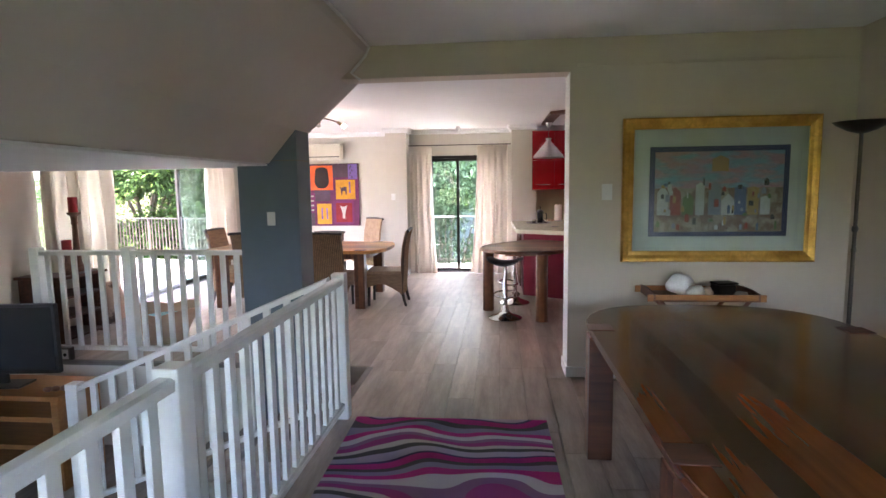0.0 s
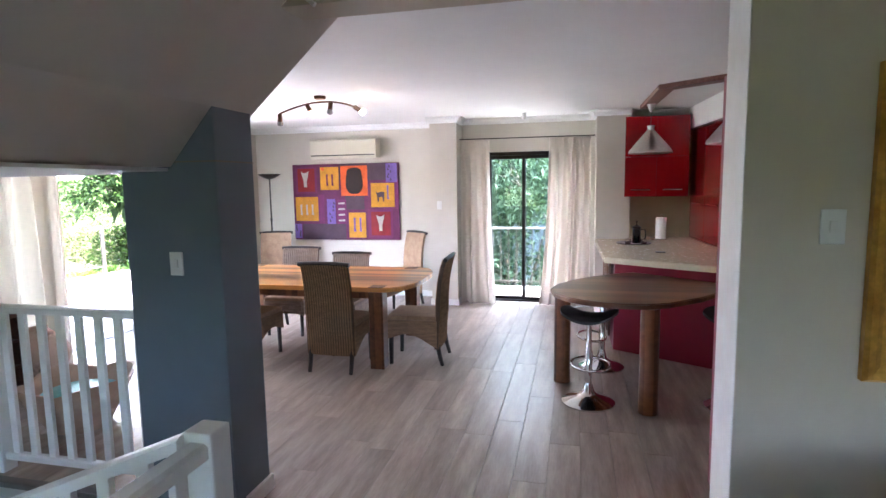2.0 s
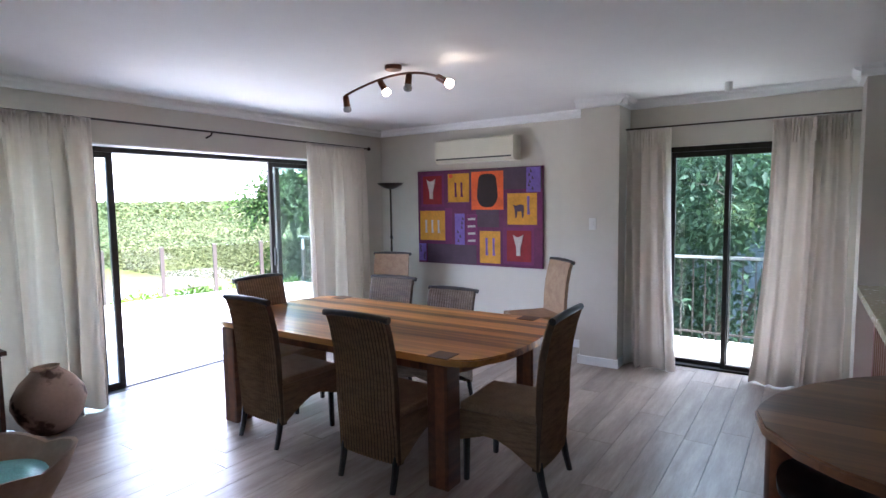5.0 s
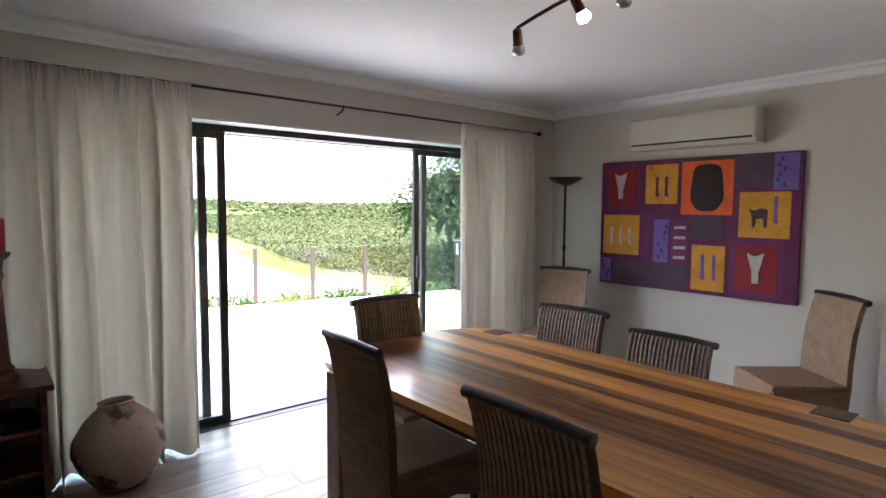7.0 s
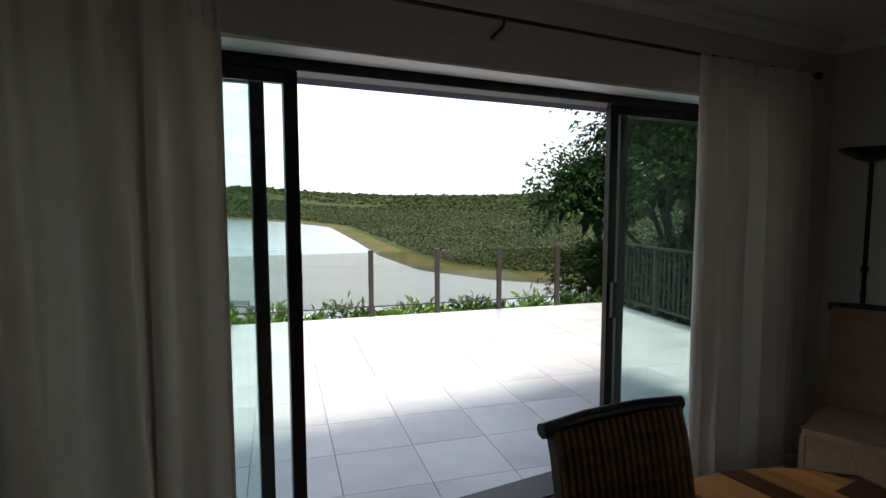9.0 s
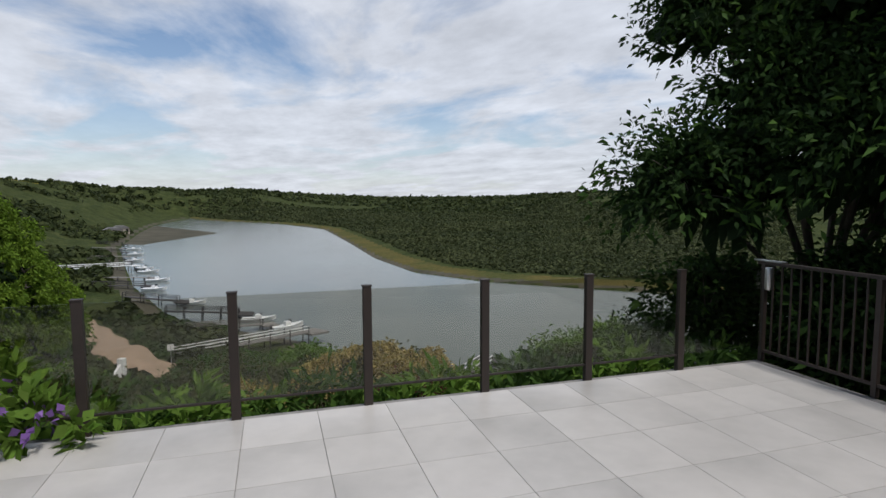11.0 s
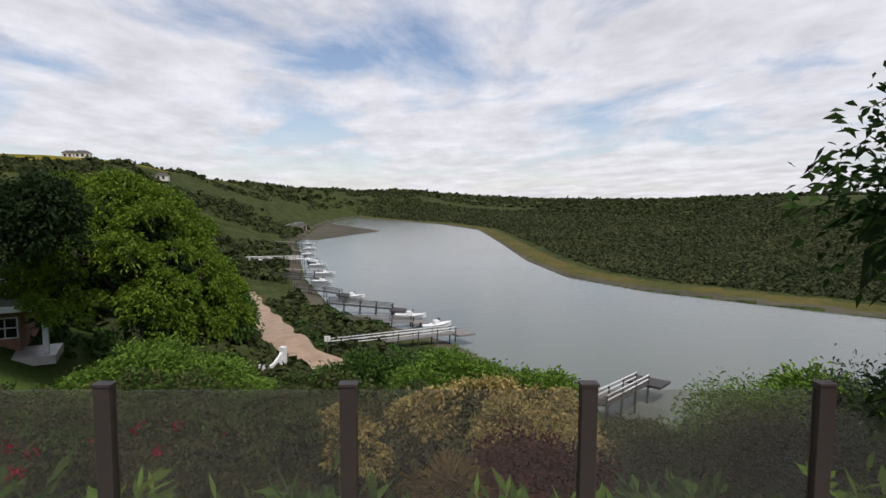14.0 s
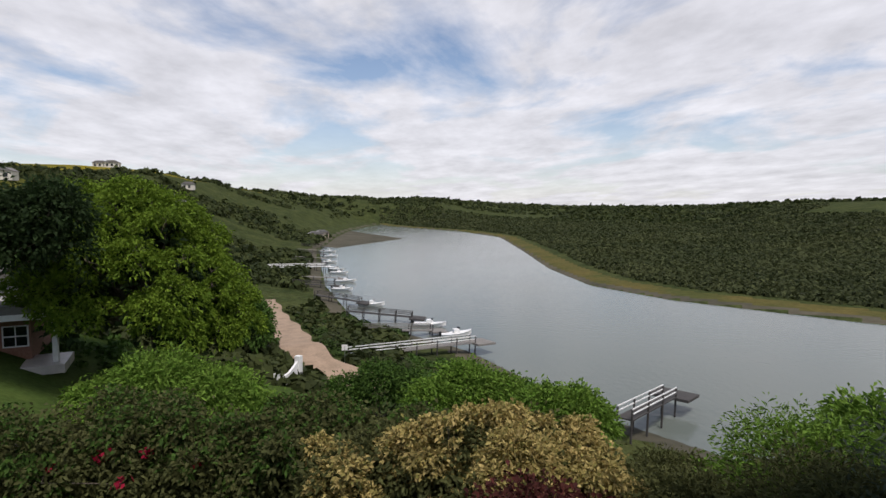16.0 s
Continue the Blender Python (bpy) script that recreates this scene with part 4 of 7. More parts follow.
for k in range(4):
    z = 0.51 + 0.075 * k
    blob([(0.435, z), (0.495, z - 0.005), (0.495, z + 0.018), (0.435, z + 0.02)], P_BONE, 0.010)
blob([(0.295 + 0.016 * math.cos(a), 0.065 + 0.022 * math.sin(a)) for a in np.linspace(0, math.tau, 14, endpoint=False)], P_ORA, 0.010)
random.seed(4)
for x0, z0, w, h in ((0.895, 0.03, 0.08, 0.2), (0.335, 0.49, 0.06, 0.28), (0.01, 0.80, 0.05, 0.16)):
    for k in range(6):
        cx, cz = x0 + w * random.random(), z0 + h * (k + 0.5) / 6
        blob([(cx, cz - 0.02), (cx + 0.006, cz - 0.01), (cx + 0.012, cz + 0.016), (cx - 0.004, cz + 0.012)], P_DARK, 0.009)

ac = thing("air_conditioner", "cream wall-mounted air conditioner with louvred front", "air conditioner", pose(-3.46, 9.60, 2.085) @ Matrix.Diagonal((1.01, 1, 1.15, 1)))
part("body", along([(0.02, 0.0), (0.0, 0.03), (0.0, 0.06), (0.012, 0.225), (0.03, 0.24), (0.198, 0.24), (0.198, 0.0)], "x", 0, 1.04), PLASTIC, ac)
part("outlet", box_bm(0.015, 1.025, -0.004, 0.012, 0.030, 0.044), BLACK, ac, "dark air outlet slot")
fin = mesh_of("louvre", box_bm(0.03, 1.01, -0.003, 0.012, -0.002, 0.003), PLASTIC)
for k in range(9):
    part("louvre", fin, PLASTIC, ac, at=Matrix.Translation((0, 0.001 * k, 0.066 + 0.018 * k)))
part("end_cap", box_bm(1.018, 1.042, -0.006, 0.16, 0.02, 0.235, 0.006), PLASTIC, ac)


def torchiere(name, label, m, mat, height):
    t = thing(name, label, "lamp", m)
    part("base", lathe([(0.14, 0.0), (0.14, 0.012), (0.05, 0.03), (0.015, 0.04)], 28), mat, t, smooth=40)
    part("pole", lathe([(0.013, 0.03), (0.013, height * 0.55), (0.016, height * 0.55), (0.016, height * 0.56), (0.012, height * 0.56), (0.012, height - 0.07)], 14), mat, t, smooth=40)
    part("bowl", lathe([(0.02, height - 0.08), (0.08, height - 0.06), (0.15, height - 0.02), (0.17, height), (0.163, height), (0.14, height - 0.015), (0.0, height - 0.05)], 32), mat, t, smooth=40)
    part("switch", lathe([(0.018, height * 0.62), (0.02, height * 0.63), (0.018, height * 0.64)], 10), BLACK, t)
    return t


torchiere("floor_lamp", "slim dark bronze uplighter floor lamp in the corner", pose(-4.12, 9.54, 0), STEEL, 1.87)
torchiere("floor_lamp", "slim dark chrome uplighter floor lamp beside the picture", pose(2.91, 3.62, 0), STEEL, 1.96)

spot = thing("spot_lamp", "bronze four-spot ceiling lamp on a curved bar", "lamp", pose(-2.07, 7.08, CZ, 0, 0, 0))
part("rose", lathe([(0.055, -0.03), (0.06, -0.02), (0.06, 0.0)], 24), BRASSY, spot, smooth=40)
arc = [(-0.44 + 0.088 * k, 0.07 - 0.5 * ((k - 5) / 10) ** 2 * 0.7 + 0.04 * (k < 0), -0.045 - 0.11 * ((k - 5) / 5) ** 2) for k in range(11)]
part("bar", tube(arc, 0.009, 8), BRASSY, spot, smooth=60)
LIT = glow("lit_bulb", (1.0, 0.80, 0.55), 1.6)
BULB = material("unlit_bulb_glass", (0.5, 0.5, 0.5), (0.45, 0.45, 0.45), rough=0.08, metal=0.4, scale=9)
for k, (i, tilt, spin, on) in enumerate(((0, 25, 30, False), (3, 35, -20, True), (6, 10, 80, False), (9, 60, -60, True))):
    head = part("spot_head", lathe([(0.012, 0.0), (0.022, -0.01), (0.024, -0.07), (0.028, -0.075)], 16), BRASSY, spot, smooth=40, at=Matrix.Translation(arc[i]) @ Matrix.Rotation(radians(spin), 4, "Z") @ Matrix.Rotation(radians(tilt), 4, "X"))
    part("bulb", lathe([(0.018, -0.072), (0.028, -0.09), (0.032, -0.105), (0.027, -0.12), (0.0, -0.13)], 16), LIT if on else BULB, head, "lit bulb" if on else "unlit bulb", smooth=60)

sensor = tagged(part("motion_sensor", lathe([(0.0, -0.085), (0.022, -0.08), (0.03, -0.06), (0.03, 0.0)], 16, x=-0.22, y=9.17), SWITCH, smooth=40), "small white alarm sensor on the ceiling", "sensor")
for v in sensor.data.vertices:
    v.co.z += CZ


def wall_switch(name, label, m, w=0.07, h=0.115):
    t = thing(name, label, "light switch", m, "light switches")
    part("plate", box_bm(-w / 2, w / 2, -0.010, 0.0, -h / 2, h / 2, 0.003), SWITCH, t)
    part("rocker", box_bm(-0.012, 0.012, -0.016, -0.008, -0.02, 0.02, 0.002), SWITCH, t)
    return t


wall_switch("light_switch", "white light switch on the blue column", pose(-1.455, 4.12, 1.31))
wall_switch("light_switch", "white light switch on the pier", pose(-1.375, 9.235, 1.39))
wall_switch("light_switch", "white light switch beside the framed picture", pose(1.32, 4.04, 1.503), 0.08, 0.125)


# ---- curtains and sliding doors ----
def curtain(name, label, axis, a, b, base, depth, folds, seed, z1=2.32, flare=0.0, z0=0.015):
    """Hanging folds between a and b along x or y, base: the other coordinate."""
    rnd = random.Random(seed)
    bm = bmesh.new()
    n = folds * 14
    zs = [z1, z1 - 0.03, z1 - 0.10, z1 - 0.2, 1.7, 1.2, 0.7, 0.3, z0]
    phase = [rnd.uniform(-0.9, 0.9) for _ in range(folds + 2)]
    grid = []
    for zi, z in enumerate(zs):
        k = (z1 - z) / (z1 - z0)
        row = []
        for i in range(n + 1):
            s = i / n
            f = s * folds
            amp = depth * (0.22 + 0.78 * min(1, k * 5)) * (0.62 + 0.38 * math.sin(f * 1.7 + seed))
            ph = phase[int(f)] * (1 - f % 1) + phase[int(f) + 1] * (f % 1)
            off = amp * math.sin(f * math.tau + ph * k) + 0.18 * amp * math.sin(f * math.tau * 2.3 + seed + 3 * k) + (0.016 * math.sin(f * math.tau * 5 + 1.3 * math.sin(f * 2.1)) if k < 0.05 else 0)
            pos = a + (b - a) * s + 0.35 * depth * math.sin(f * math.tau * 0.5 + ph) * k + flare * (s if flare > 0 else 1 - s) * k ** 2
            row.append(bm.verts.new((base + off, pos, z + (0.008 * math.sin(f * 9) if zi == len(zs) - 1 else 0)) if axis == "y" else (pos, base + off, z)))
        grid.append(row)
    for r0, r1 in zip(grid, grid[1:]):
        for i in range(n):
            bm.faces.new((r0[i], r0[i + 1], r1[i + 1], r1[i]))
    t = thing(name, label, "curtain", None, "cream curtains")
    ob = part("drape", bm, None, t, smooth=80)
    ob.data.materials.append(CLOTH)
    so = ob.modifiers.new("thickness", "SOLIDIFY")
    so.thickness = 0.004
    return t


CLOTH = material("cream_curtain_cloth", (0.77, 0.70, 0.625), (0.81, 0.745, 0.67), rough=0.92, scale=3, grain=0.035, bump=0.0006, bump_scale=300)
n, l = CLOTH.node_tree.nodes, CLOTH.node_tree.links
trl = n.new("ShaderNodeBsdfTranslucent")
trl.inputs[0].default_value = (0.80, 0.73, 0.665, 1)
mxs = n.new("ShaderNodeMixShader")
mxs.inputs[0].default_value = 0.36
l.new(n["Principled BSDF"].outputs[0], mxs.inputs[1])
l.new(trl.outputs[0], mxs.inputs[2])
l.new(mxs.outputs[0], n["Material Output"].inputs[0])
curtain("curtain", "cream pleated floor-length curtain drawn beside the terrace door", "y", 4.98, 6.12, -4.335, 0.115, 9, 2, 2.315)
curtain("curtain", "cream pleated floor-length curtain beside the corner", "y", 8.36, 9.33, -4.35, 0.10, 8, 5, 2.305)
curtain("curtain", "cream pleated curtain gathered beside the balcony door", "x", -1.10, -0.71, 9.39, 0.085, 4, 7, 2.265, 0.08)
curtain("curtain", "cream pleated curtain with a wide hem beside the balcony door", "x", 0.09, 0.63, 9.39, 0.085, 5, 9, 2.265, -0.12)
rod = thing("curtain_rod", "thin steel curtain rod over the terrace door", "curtain rod")
part("rod", tube([(-4.38, 4.90, 2.32), (-4.38, 9.43, 2.31)], 0.009, 8), STEEL, rod, smooth=60)
part("finial", lathe([(0.0, 2.285), (0.02, 2.295), (0.026, 2.31), (0.02, 2.325), (0.0, 2.335)], 12, x=-4.38, y=9.44), STEEL, rod, smooth=60)
for y in (5.2, 7.21, 9.36):
    part("bracket", tube([(-4.48, y, 2.265), (-4.40, y, 2.285), (-4.38, y, 2.31)], 0.008, 6), STEEL, rod, smooth=60)
rod = thing("curtain_rod", "thin steel curtain rod over the balcony door", "curtain rod")
part("rod", tube([(-1.12, 9.41, 2.28), (0.68, 9.41, 2.28)], 0.008, 8), STEEL, rod, smooth=60)
for x in (-1.0, 0.6):
    part("bracket", tube([(x, 9.61, 2.235), (x, 9.44, 2.255), (x, 9.41, 2.28)], 0.007, 6), STEEL, rod, smooth=60)


def leaf(parent, axis, a, b, at, z1, name="sliding_leaf", half=0.028):
    """One framed glass leaf from a to b along x or y."""
    def bar(p0, p1, q0, q1):
        return box_bm(at - 0.018, at + 0.018, p0, p1, q0, q1, 0.003) if axis == "y" else box_bm(p0, p1, at - 0.018, at + 0.018, q0, q1, 0.003)
    lf = part(name, bar(a, a + 2 * half, 0.0, z1), BRONZE, parent, "dark bronze aluminium frame bar")
    part("stile", bar(b - 2 * half, b, 0.0, z1), BRONZE, lf)
    part("top_bar", bar(a + 2 * half, b - 2 * half, z1 - 0.05, z1), BRONZE, lf)
    part("bottom_bar", bar(a + 2 * half, b - 2 * half, 0.0, 0.06), BRONZE, lf)
    g = box_bm(at - 0.003, at + 0.003, a + 2 * half, b - 2 * half, 0.06, z1 - 0.05) if axis == "y" else box_bm(a + 2 * half, b - 2 * half, at - 0.003, at + 0.003, 0.06, z1 - 0.05)
    pane = part("pane", g, GLASS, lf)
    pane.visible_shadow = False
    return lf


door_1 = tagged(thing("door_1", "wide dark aluminium sliding door standing open to the terrace", "sliding door"), kind="structure")
part("head", box_bm(-4.80, -4.68, 5.090, 9.290, 2.09, 2.138, 0.003), BRONZE, door_1)
part("track", box_bm(-4.80, -4.68, 5.090, 9.290, 0.004, 0.012), BRONZE, door_1)
part("jamb", box_bm(-4.80, -4.68, 5.092, 5.140, 0.0, 2.09, 0.003), BRONZE, door_1)
part("jamb", box_bm(-4.80, -4.68, 9.240, 9.288, 0.0, 2.09, 0.003), BRONZE, door_1)
leaf(door_1, "y", 5.140, 6.320, -4.77, 2.09)
leaf(door_1, "y", 5.260, 6.440, -4.715, 2.09)
rl = leaf(door_1, "y", 8.110, 9.180, -4.715, 2.09)
leaf(door_1, "y", 8.240, 9.240, -4.77, 2.09)
part("pull_handle", box_bm(-4.695, -4.665, 8.125, 8.155, 0.93, 1.13, 0.004), BLACK, door_1, "black pull handle")
part("sill_plate", box_bm(-4.66, -4.485, 5.09, 9.29, 2.132, 2.144), WHITE, door_1, "white painted lintel edge")
door_2 = tagged(thing("door_2", "dark aluminium sliding glass door to the side balcony", "sliding door"), kind="structure")
part("head", box_bm(-0.80, 0.62, 9.65, 9.75, 2.06, 2.108, 0.003), BRONZE, door_2)
part("jamb", box_bm(-0.798, -0.76, 9.65, 9.75, 0.0, 2.06, 0.003), BRONZE, door_2)
part("jamb", box_bm(0.58, 0.618, 9.65, 9.75, 0.0, 2.06, 0.003), BRONZE, door_2)
part("track", box_bm(-0.80, 0.62, 9.63, 9.77, 0.0, 0.02), BRONZE, door_2)
leaf(door_2, "x", -0.76, -0.24, 9.72, 2.06, half=0.02)
leaf(door_2, "x", -0.29, 0.58, 9.68, 2.06, half=0.02)

# ---- cabinet, candlesticks, vase, bowl ----
shelf = thing("open_cabinet", "dark red wooden open shelf cabinet beside the curtain", "cabinet", pose(-4.18, 5.00, 0) @ Matrix.Diagonal((1, 1, 0.875, 1)))
part("top", box_bm(-0.27, 0.27, -0.33, 0.33, 0.765, 0.80, 0.004), MAHOG, shelf)
part("side", box_bm(-0.25, 0.25, -0.30, -0.275, 0.0, 0.765), MAHOG, shelf)
part("side", box_bm(-0.25, 0.25, 0.275, 0.30, 0.0, 0.765), MAHOG, shelf)
part("back", box_bm(-0.25, -0.235, -0.275, 0.275, 0.02, 0.765), MAHOG, shelf)
for z in (0.04, 0.29, 0.53):
    part("shelf", box_bm(-0.235, 0.245, -0.275, 0.275, z, z + 0.022), MAHOG, shelf)


def candlestick(name, label, m, h, candle):
    t = thing(name, label, "candlestick", m)
    part("stem", lathe([(0.075, 0.0), (0.08, 0.02), (0.07, 0.04), (0.055, 0.05), (0.06, 0.07), (0.045, 0.09), (0.042, 0.12), (0.030, h * 0.55), (0.026, h * 0.78), (0.036, h * 0.82), (0.030, h * 0.85), (0.034, h * 0.93), (0.062, h * 0.97), (0.066, h), (0.0, h)], 20), TURNED, t, smooth=35)
    if candle:
        part("candle", lathe([(0.046, h), (0.047, h + candle * 0.94), (0.040, h + candle), (0.034, h + candle * 0.93), (0.0, h + candle * 0.92)], 20), WAX, t, "thick red pillar candle", smooth=40)
    return t


candlestick("candlestick", "tall turned wooden candlestick with a red pillar candle", pose(-4.10, 5.13, 0.70), 0.64, 0.165)
candlestick("candlestick", "short turned wooden candlestick with a red candle", pose(-4.02, 4.90, 0.70), 0.24, 0.12)
vase = tagged(part("clay_vase", lathe([(0.09, 0.0), (0.14, 0.03), (0.20, 0.12), (0.235, 0.22), (0.225, 0.29), (0.17, 0.38), (0.10, 0.445), (0.085, 0.465), (0.092, 0.48), (0.080, 0.482), (0.07, 0.46), (0.10, 0.40), (0.0, 0.30)], 36), VASE_CLAY, smooth=50), "round pale clay vase with scorched patches on the floor", "vase")
vase.matrix_basis = pose(-4.15, 5.645, 0, 2, -3, 0)
n, l = CLAY.node_tree.nodes, CLAY.node_tree.links
bowl = thing("square_bowl", "large pale square clay bowl holding turquoise beads", "bowl", pose(-3.00, 4.93, 0, 0, 0, 22))
bm = bmesh.new()
rows = []
for half, z, sag in ((0.17, 0.0, 0), (0.20, 0.06, 0), (0.29, 0.24, 0), (0.335, 0.37, 0.05), (0.315, 0.365, 0.05), (0.27, 0.24, 0.0), (0.24, 0.22, 0)):
    ring = []
    for k in range(32):
        a = math.tau * k / 32
        c, s = math.cos(a), math.sin(a)
        q = 1 / (abs(c) ** 3.2 + abs(s) ** 3.2) ** (1 / 3.2)
        ring.append(bm.verts.new((half * q * c, half * q * s, z - sag * (1 - abs(math.sin(2 * a)) ) )))
    rows.append(ring)
for r0, r1 in zip(rows, rows[1:]):
    for k in range(32):
        bm.faces.new((r0[k], r0[(k + 1) % 32], r1[(k + 1) % 32], r1[k]))
bm.faces.new(rows[0][::-1])
bm.faces.new(rows[-1])
part("shell", bm, CLAY, bowl, smooth=40)
part("beads", lathe([(0.25, 0.235), (0.24, 0.255), (0.12, 0.27), (0.0, 0.275)], 28), TEAL, bowl, "turquoise beads", smooth=60)

# ---- lounge corner ----
tv_stand = thing("tv_stand", "orange pine television stand with open shelves", "cabinet", pose(-3.45, 3.62, LOW))
part("top", box_bm(-0.52, 0.52, -0.24, 0.24, 0.74, 0.78, 0.004), PINE, tv_stand)
for x in (-0.5, 0.44):
    part("side", box_bm(x, x + 0.06, -0.23, 0.23, 0.0, 0.74, 0.003), PINE, tv_stand)
for z in (0.08, 0.33, 0.56):
    part("shelf", box_bm(-0.44, 0.44, -0.22, 0.22, z, z + 0.04, 0.003), PINE, tv_stand)
tv = thing("television", "black flat-screen television on the pine stand", "television", pose(-3.62, 3.60, LOW + 0.78, 0, 0, 6))
part("housing", box_bm(-0.50, 0.50, -0.02, 0.035, 0.10, 0.68, 0.008), BLACK, tv)
part("screen", box_bm(-0.475, 0.475, -0.0235, -0.0205, 0.135, 0.655), SCREEN, tv)
part("foot", box_bm(-0.22, 0.22, -0.10, 0.10, 0.0, 0.018, 0.005), BLACK, tv)
part("neck", box_bm(-0.06, 0.06, -0.01, 0.02, 0.018, 0.10), BLACK, tv)
for k, x in enumerate((-3.10, -3.05, -2.99)):
    bm = bmesh.new()
    bmesh.ops.create_icosphere(bm, subdivisions=2, radius=0.028)
    for v in bm.verts:
        v.co = (v.co.x * 1.3 + x, v.co.y + 3.48 + 0.02 * k, v.co.z * 0.8 + LOW + 0.802)
    tagged(part("seed_pod", bm, TURNED, smooth=80), "small brown seed pod on the pine stand", "seed pod", "seed pods")
sock = thing("socket_box", "grey double power socket box at the floor edge", "socket", pose(-3.56, 4.215, 0.0))
part("box", box_bm(-0.075, 0.075, -0.03, 0.03, 0.004, 0.125, 0.006), NOSE, sock)
part("plate", box_bm(-0.06, 0.06, -0.036, -0.029, 0.02, 0.11, 0.003), SWITCH, sock)
for x in (-0.03, 0.03):
    part("outlet", lathe([(0.016, 0.0), (0.016, 0.003)], 12), BLACK, sock, at=pose(x, -0.0365, 0.06, 90, 0, 0))

# ---- framed picture ----
pic = thing("framed_picture", "large gilt-framed townscape print with a pale mount behind glass", "picture", pose(1.43, 3.985, 0.953))
W, H = 1.44, 1.108
prof = [(0.0, 0.0), (0.0, -0.03), (0.012, -0.045), (0.035, -0.040), (0.055, -0.028), (0.075, -0.026), (0.09, -0.018), (0.09, 0.0)]
for name, flip, length, m in (("frame_bottom", 1, W, Matrix.Identity(4)), ("frame_right", 1, H, pose(W, 0, 0, 0, -90, 0)), ("frame_top", 1, W, pose(W, 0, H, 0, 180, 0)), ("frame_left", 1, H, pose(0, 0, H, 0, 90, 0))):
    bm = bmesh.new()
    a = [bm.verts.new((d, y + 0.05, d)) for d, y in prof]
    b = [bm.verts.new((length - d, y + 0.05, d)) for d, y in prof]
    for k in range(len(prof) - 1):
        bm.faces.new((a[k], a[k + 1], b[k + 1], b[k]))
    bm.faces.new((a[-1], a[0], b[0], b[-1]))
    bm.faces.new(a[::-1])
    bm.faces.new(b)
    part(name, bm, GOLD, pic, at=m)
part("mount", box_bm(0.085, W - 0.085, 0.030, 0.048, 0.085, H - 0.085), MAT_CARD, pic)
part("border", box_bm(0.205, W - 0.215, 0.026, 0.031, 0.20, H - 0.22), paint("indigo_border", (0.045, 0.05, 0.14), 0.05), pic, "indigo border round the print")
ix0, ix1, iz0, iz1 = 0.245, W - 0.255, 0.235, H - 0.26
part("sky_field", box_bm(ix0, ix1, 0.0225, 0.027, (iz0 + iz1) / 2 + 0.03, iz1), material("painted_sky", (0.20, 0.33, 0.42), (0.45, 0.24, 0.27), rough=0.7, scale=5, stretch=(1, 1, 3), grain=0.2, low=0.4, high=0.6), pic)
part("ground_field", box_bm(ix0, ix1, 0.0225, 0.027, iz0, (iz0 + iz1) / 2 + 0.03), material("painted_ground", (0.20, 0.11, 0.08), (0.35, 0.29, 0.23), rough=0.7, scale=12, grain=0.3, low=0.42, high=0.58), pic)
tones = [paint("print_white", (0.58, 0.55, 0.52)), paint("print_red", (0.33, 0.06, 0.04)), paint("print_ochre", (0.45, 0.28, 0.10)), paint("print_blue", (0.10, 0.14, 0.24)), paint("print_green", (0.12, 0.17, 0.06)), paint("print_grey", (0.26, 0.27, 0.32)), paint("print_dark", (0.04, 0.035, 0.035))]
random.seed(11)


def dab(x0, x1, z0, z1, mat, lift, roof=0.0):
    bm = along([(x0, z0), (x1, z0), (x1, z1), ((x0 + x1) / 2, z1 + roof), (x0, z1)], "y", lift, 0.026)
    part("painted_shape", bm, mat, pic)


for k in range(9):
    x = ix0 + 0.02 + k * 0.095
    h = random.uniform(0.10, 0.26) + (0.10 if k in (4, 7) else 0)
    dab(x, x + random.uniform(0.06, 0.10), iz0 + 0.13, iz0 + 0.13 + h, tones[(0, 1, 4, 0, 5, 0, 3, 2, 0)[k]], 0.021, random.uniform(0.01, 0.06))
for k in range(52):
    x, z = random.uniform(ix0 + 0.01, ix1 - 0.05), random.uniform(iz0 + 0.01, iz0 + 0.36)
    w, h = random.uniform(0.01, 0.035), random.uniform(0.015, 0.055)
    dab(x, x + w, z, z + h, random.choice(tones), 0.0195 - 0.00001 * k, random.uniform(0, 0.02))
dab(ix0 + 0.42, ix0 + 0.54, iz1 - 0.15, iz1 - 0.06, tones[2], 0.0205, 0.03)
glass = part("glazing", box_bm(0.088, W - 0.088, 0.013, 0.016, 0.088, H - 0.088), GLASS, pic)
glass.visible_shadow = False

# ---- tray table with shells ----
tt = thing("tray_table", "red-brown folding wooden tray table under the picture", "tray table", pose(1.92, 3.72, 0))
part("tray", box_bm(-0.36, 0.36, -0.19, 0.19, 0.735, 0.748), TURNED, tt)
for y in (-0.19, 0.175):
    part("lip", box_bm(-0.40, 0.40, y, y + 0.015, 0.735, 0.785, 0.003), PINE, tt)
for x in (-0.36, 0.345):
    part("handle_end", along([(-0.19, 0.735), (0.19, 0.735), (0.19, 0.79), (0.07, 0.80), (-0.07, 0.80), (-0.19, 0.79)], "x", x, x + 0.015), TURNED, tt)
for y in (-0.16, 0.16):
    part("leg", tube([(-0.33, y, 0.0), (0.30, y, 0.735)], 0.014, 6), TURNED, tt)
    part("leg", tube([(0.33, y * 0.85, 0.0), (-0.30, y * 0.85, 0.735)], 0.014, 6), TURNED, tt)


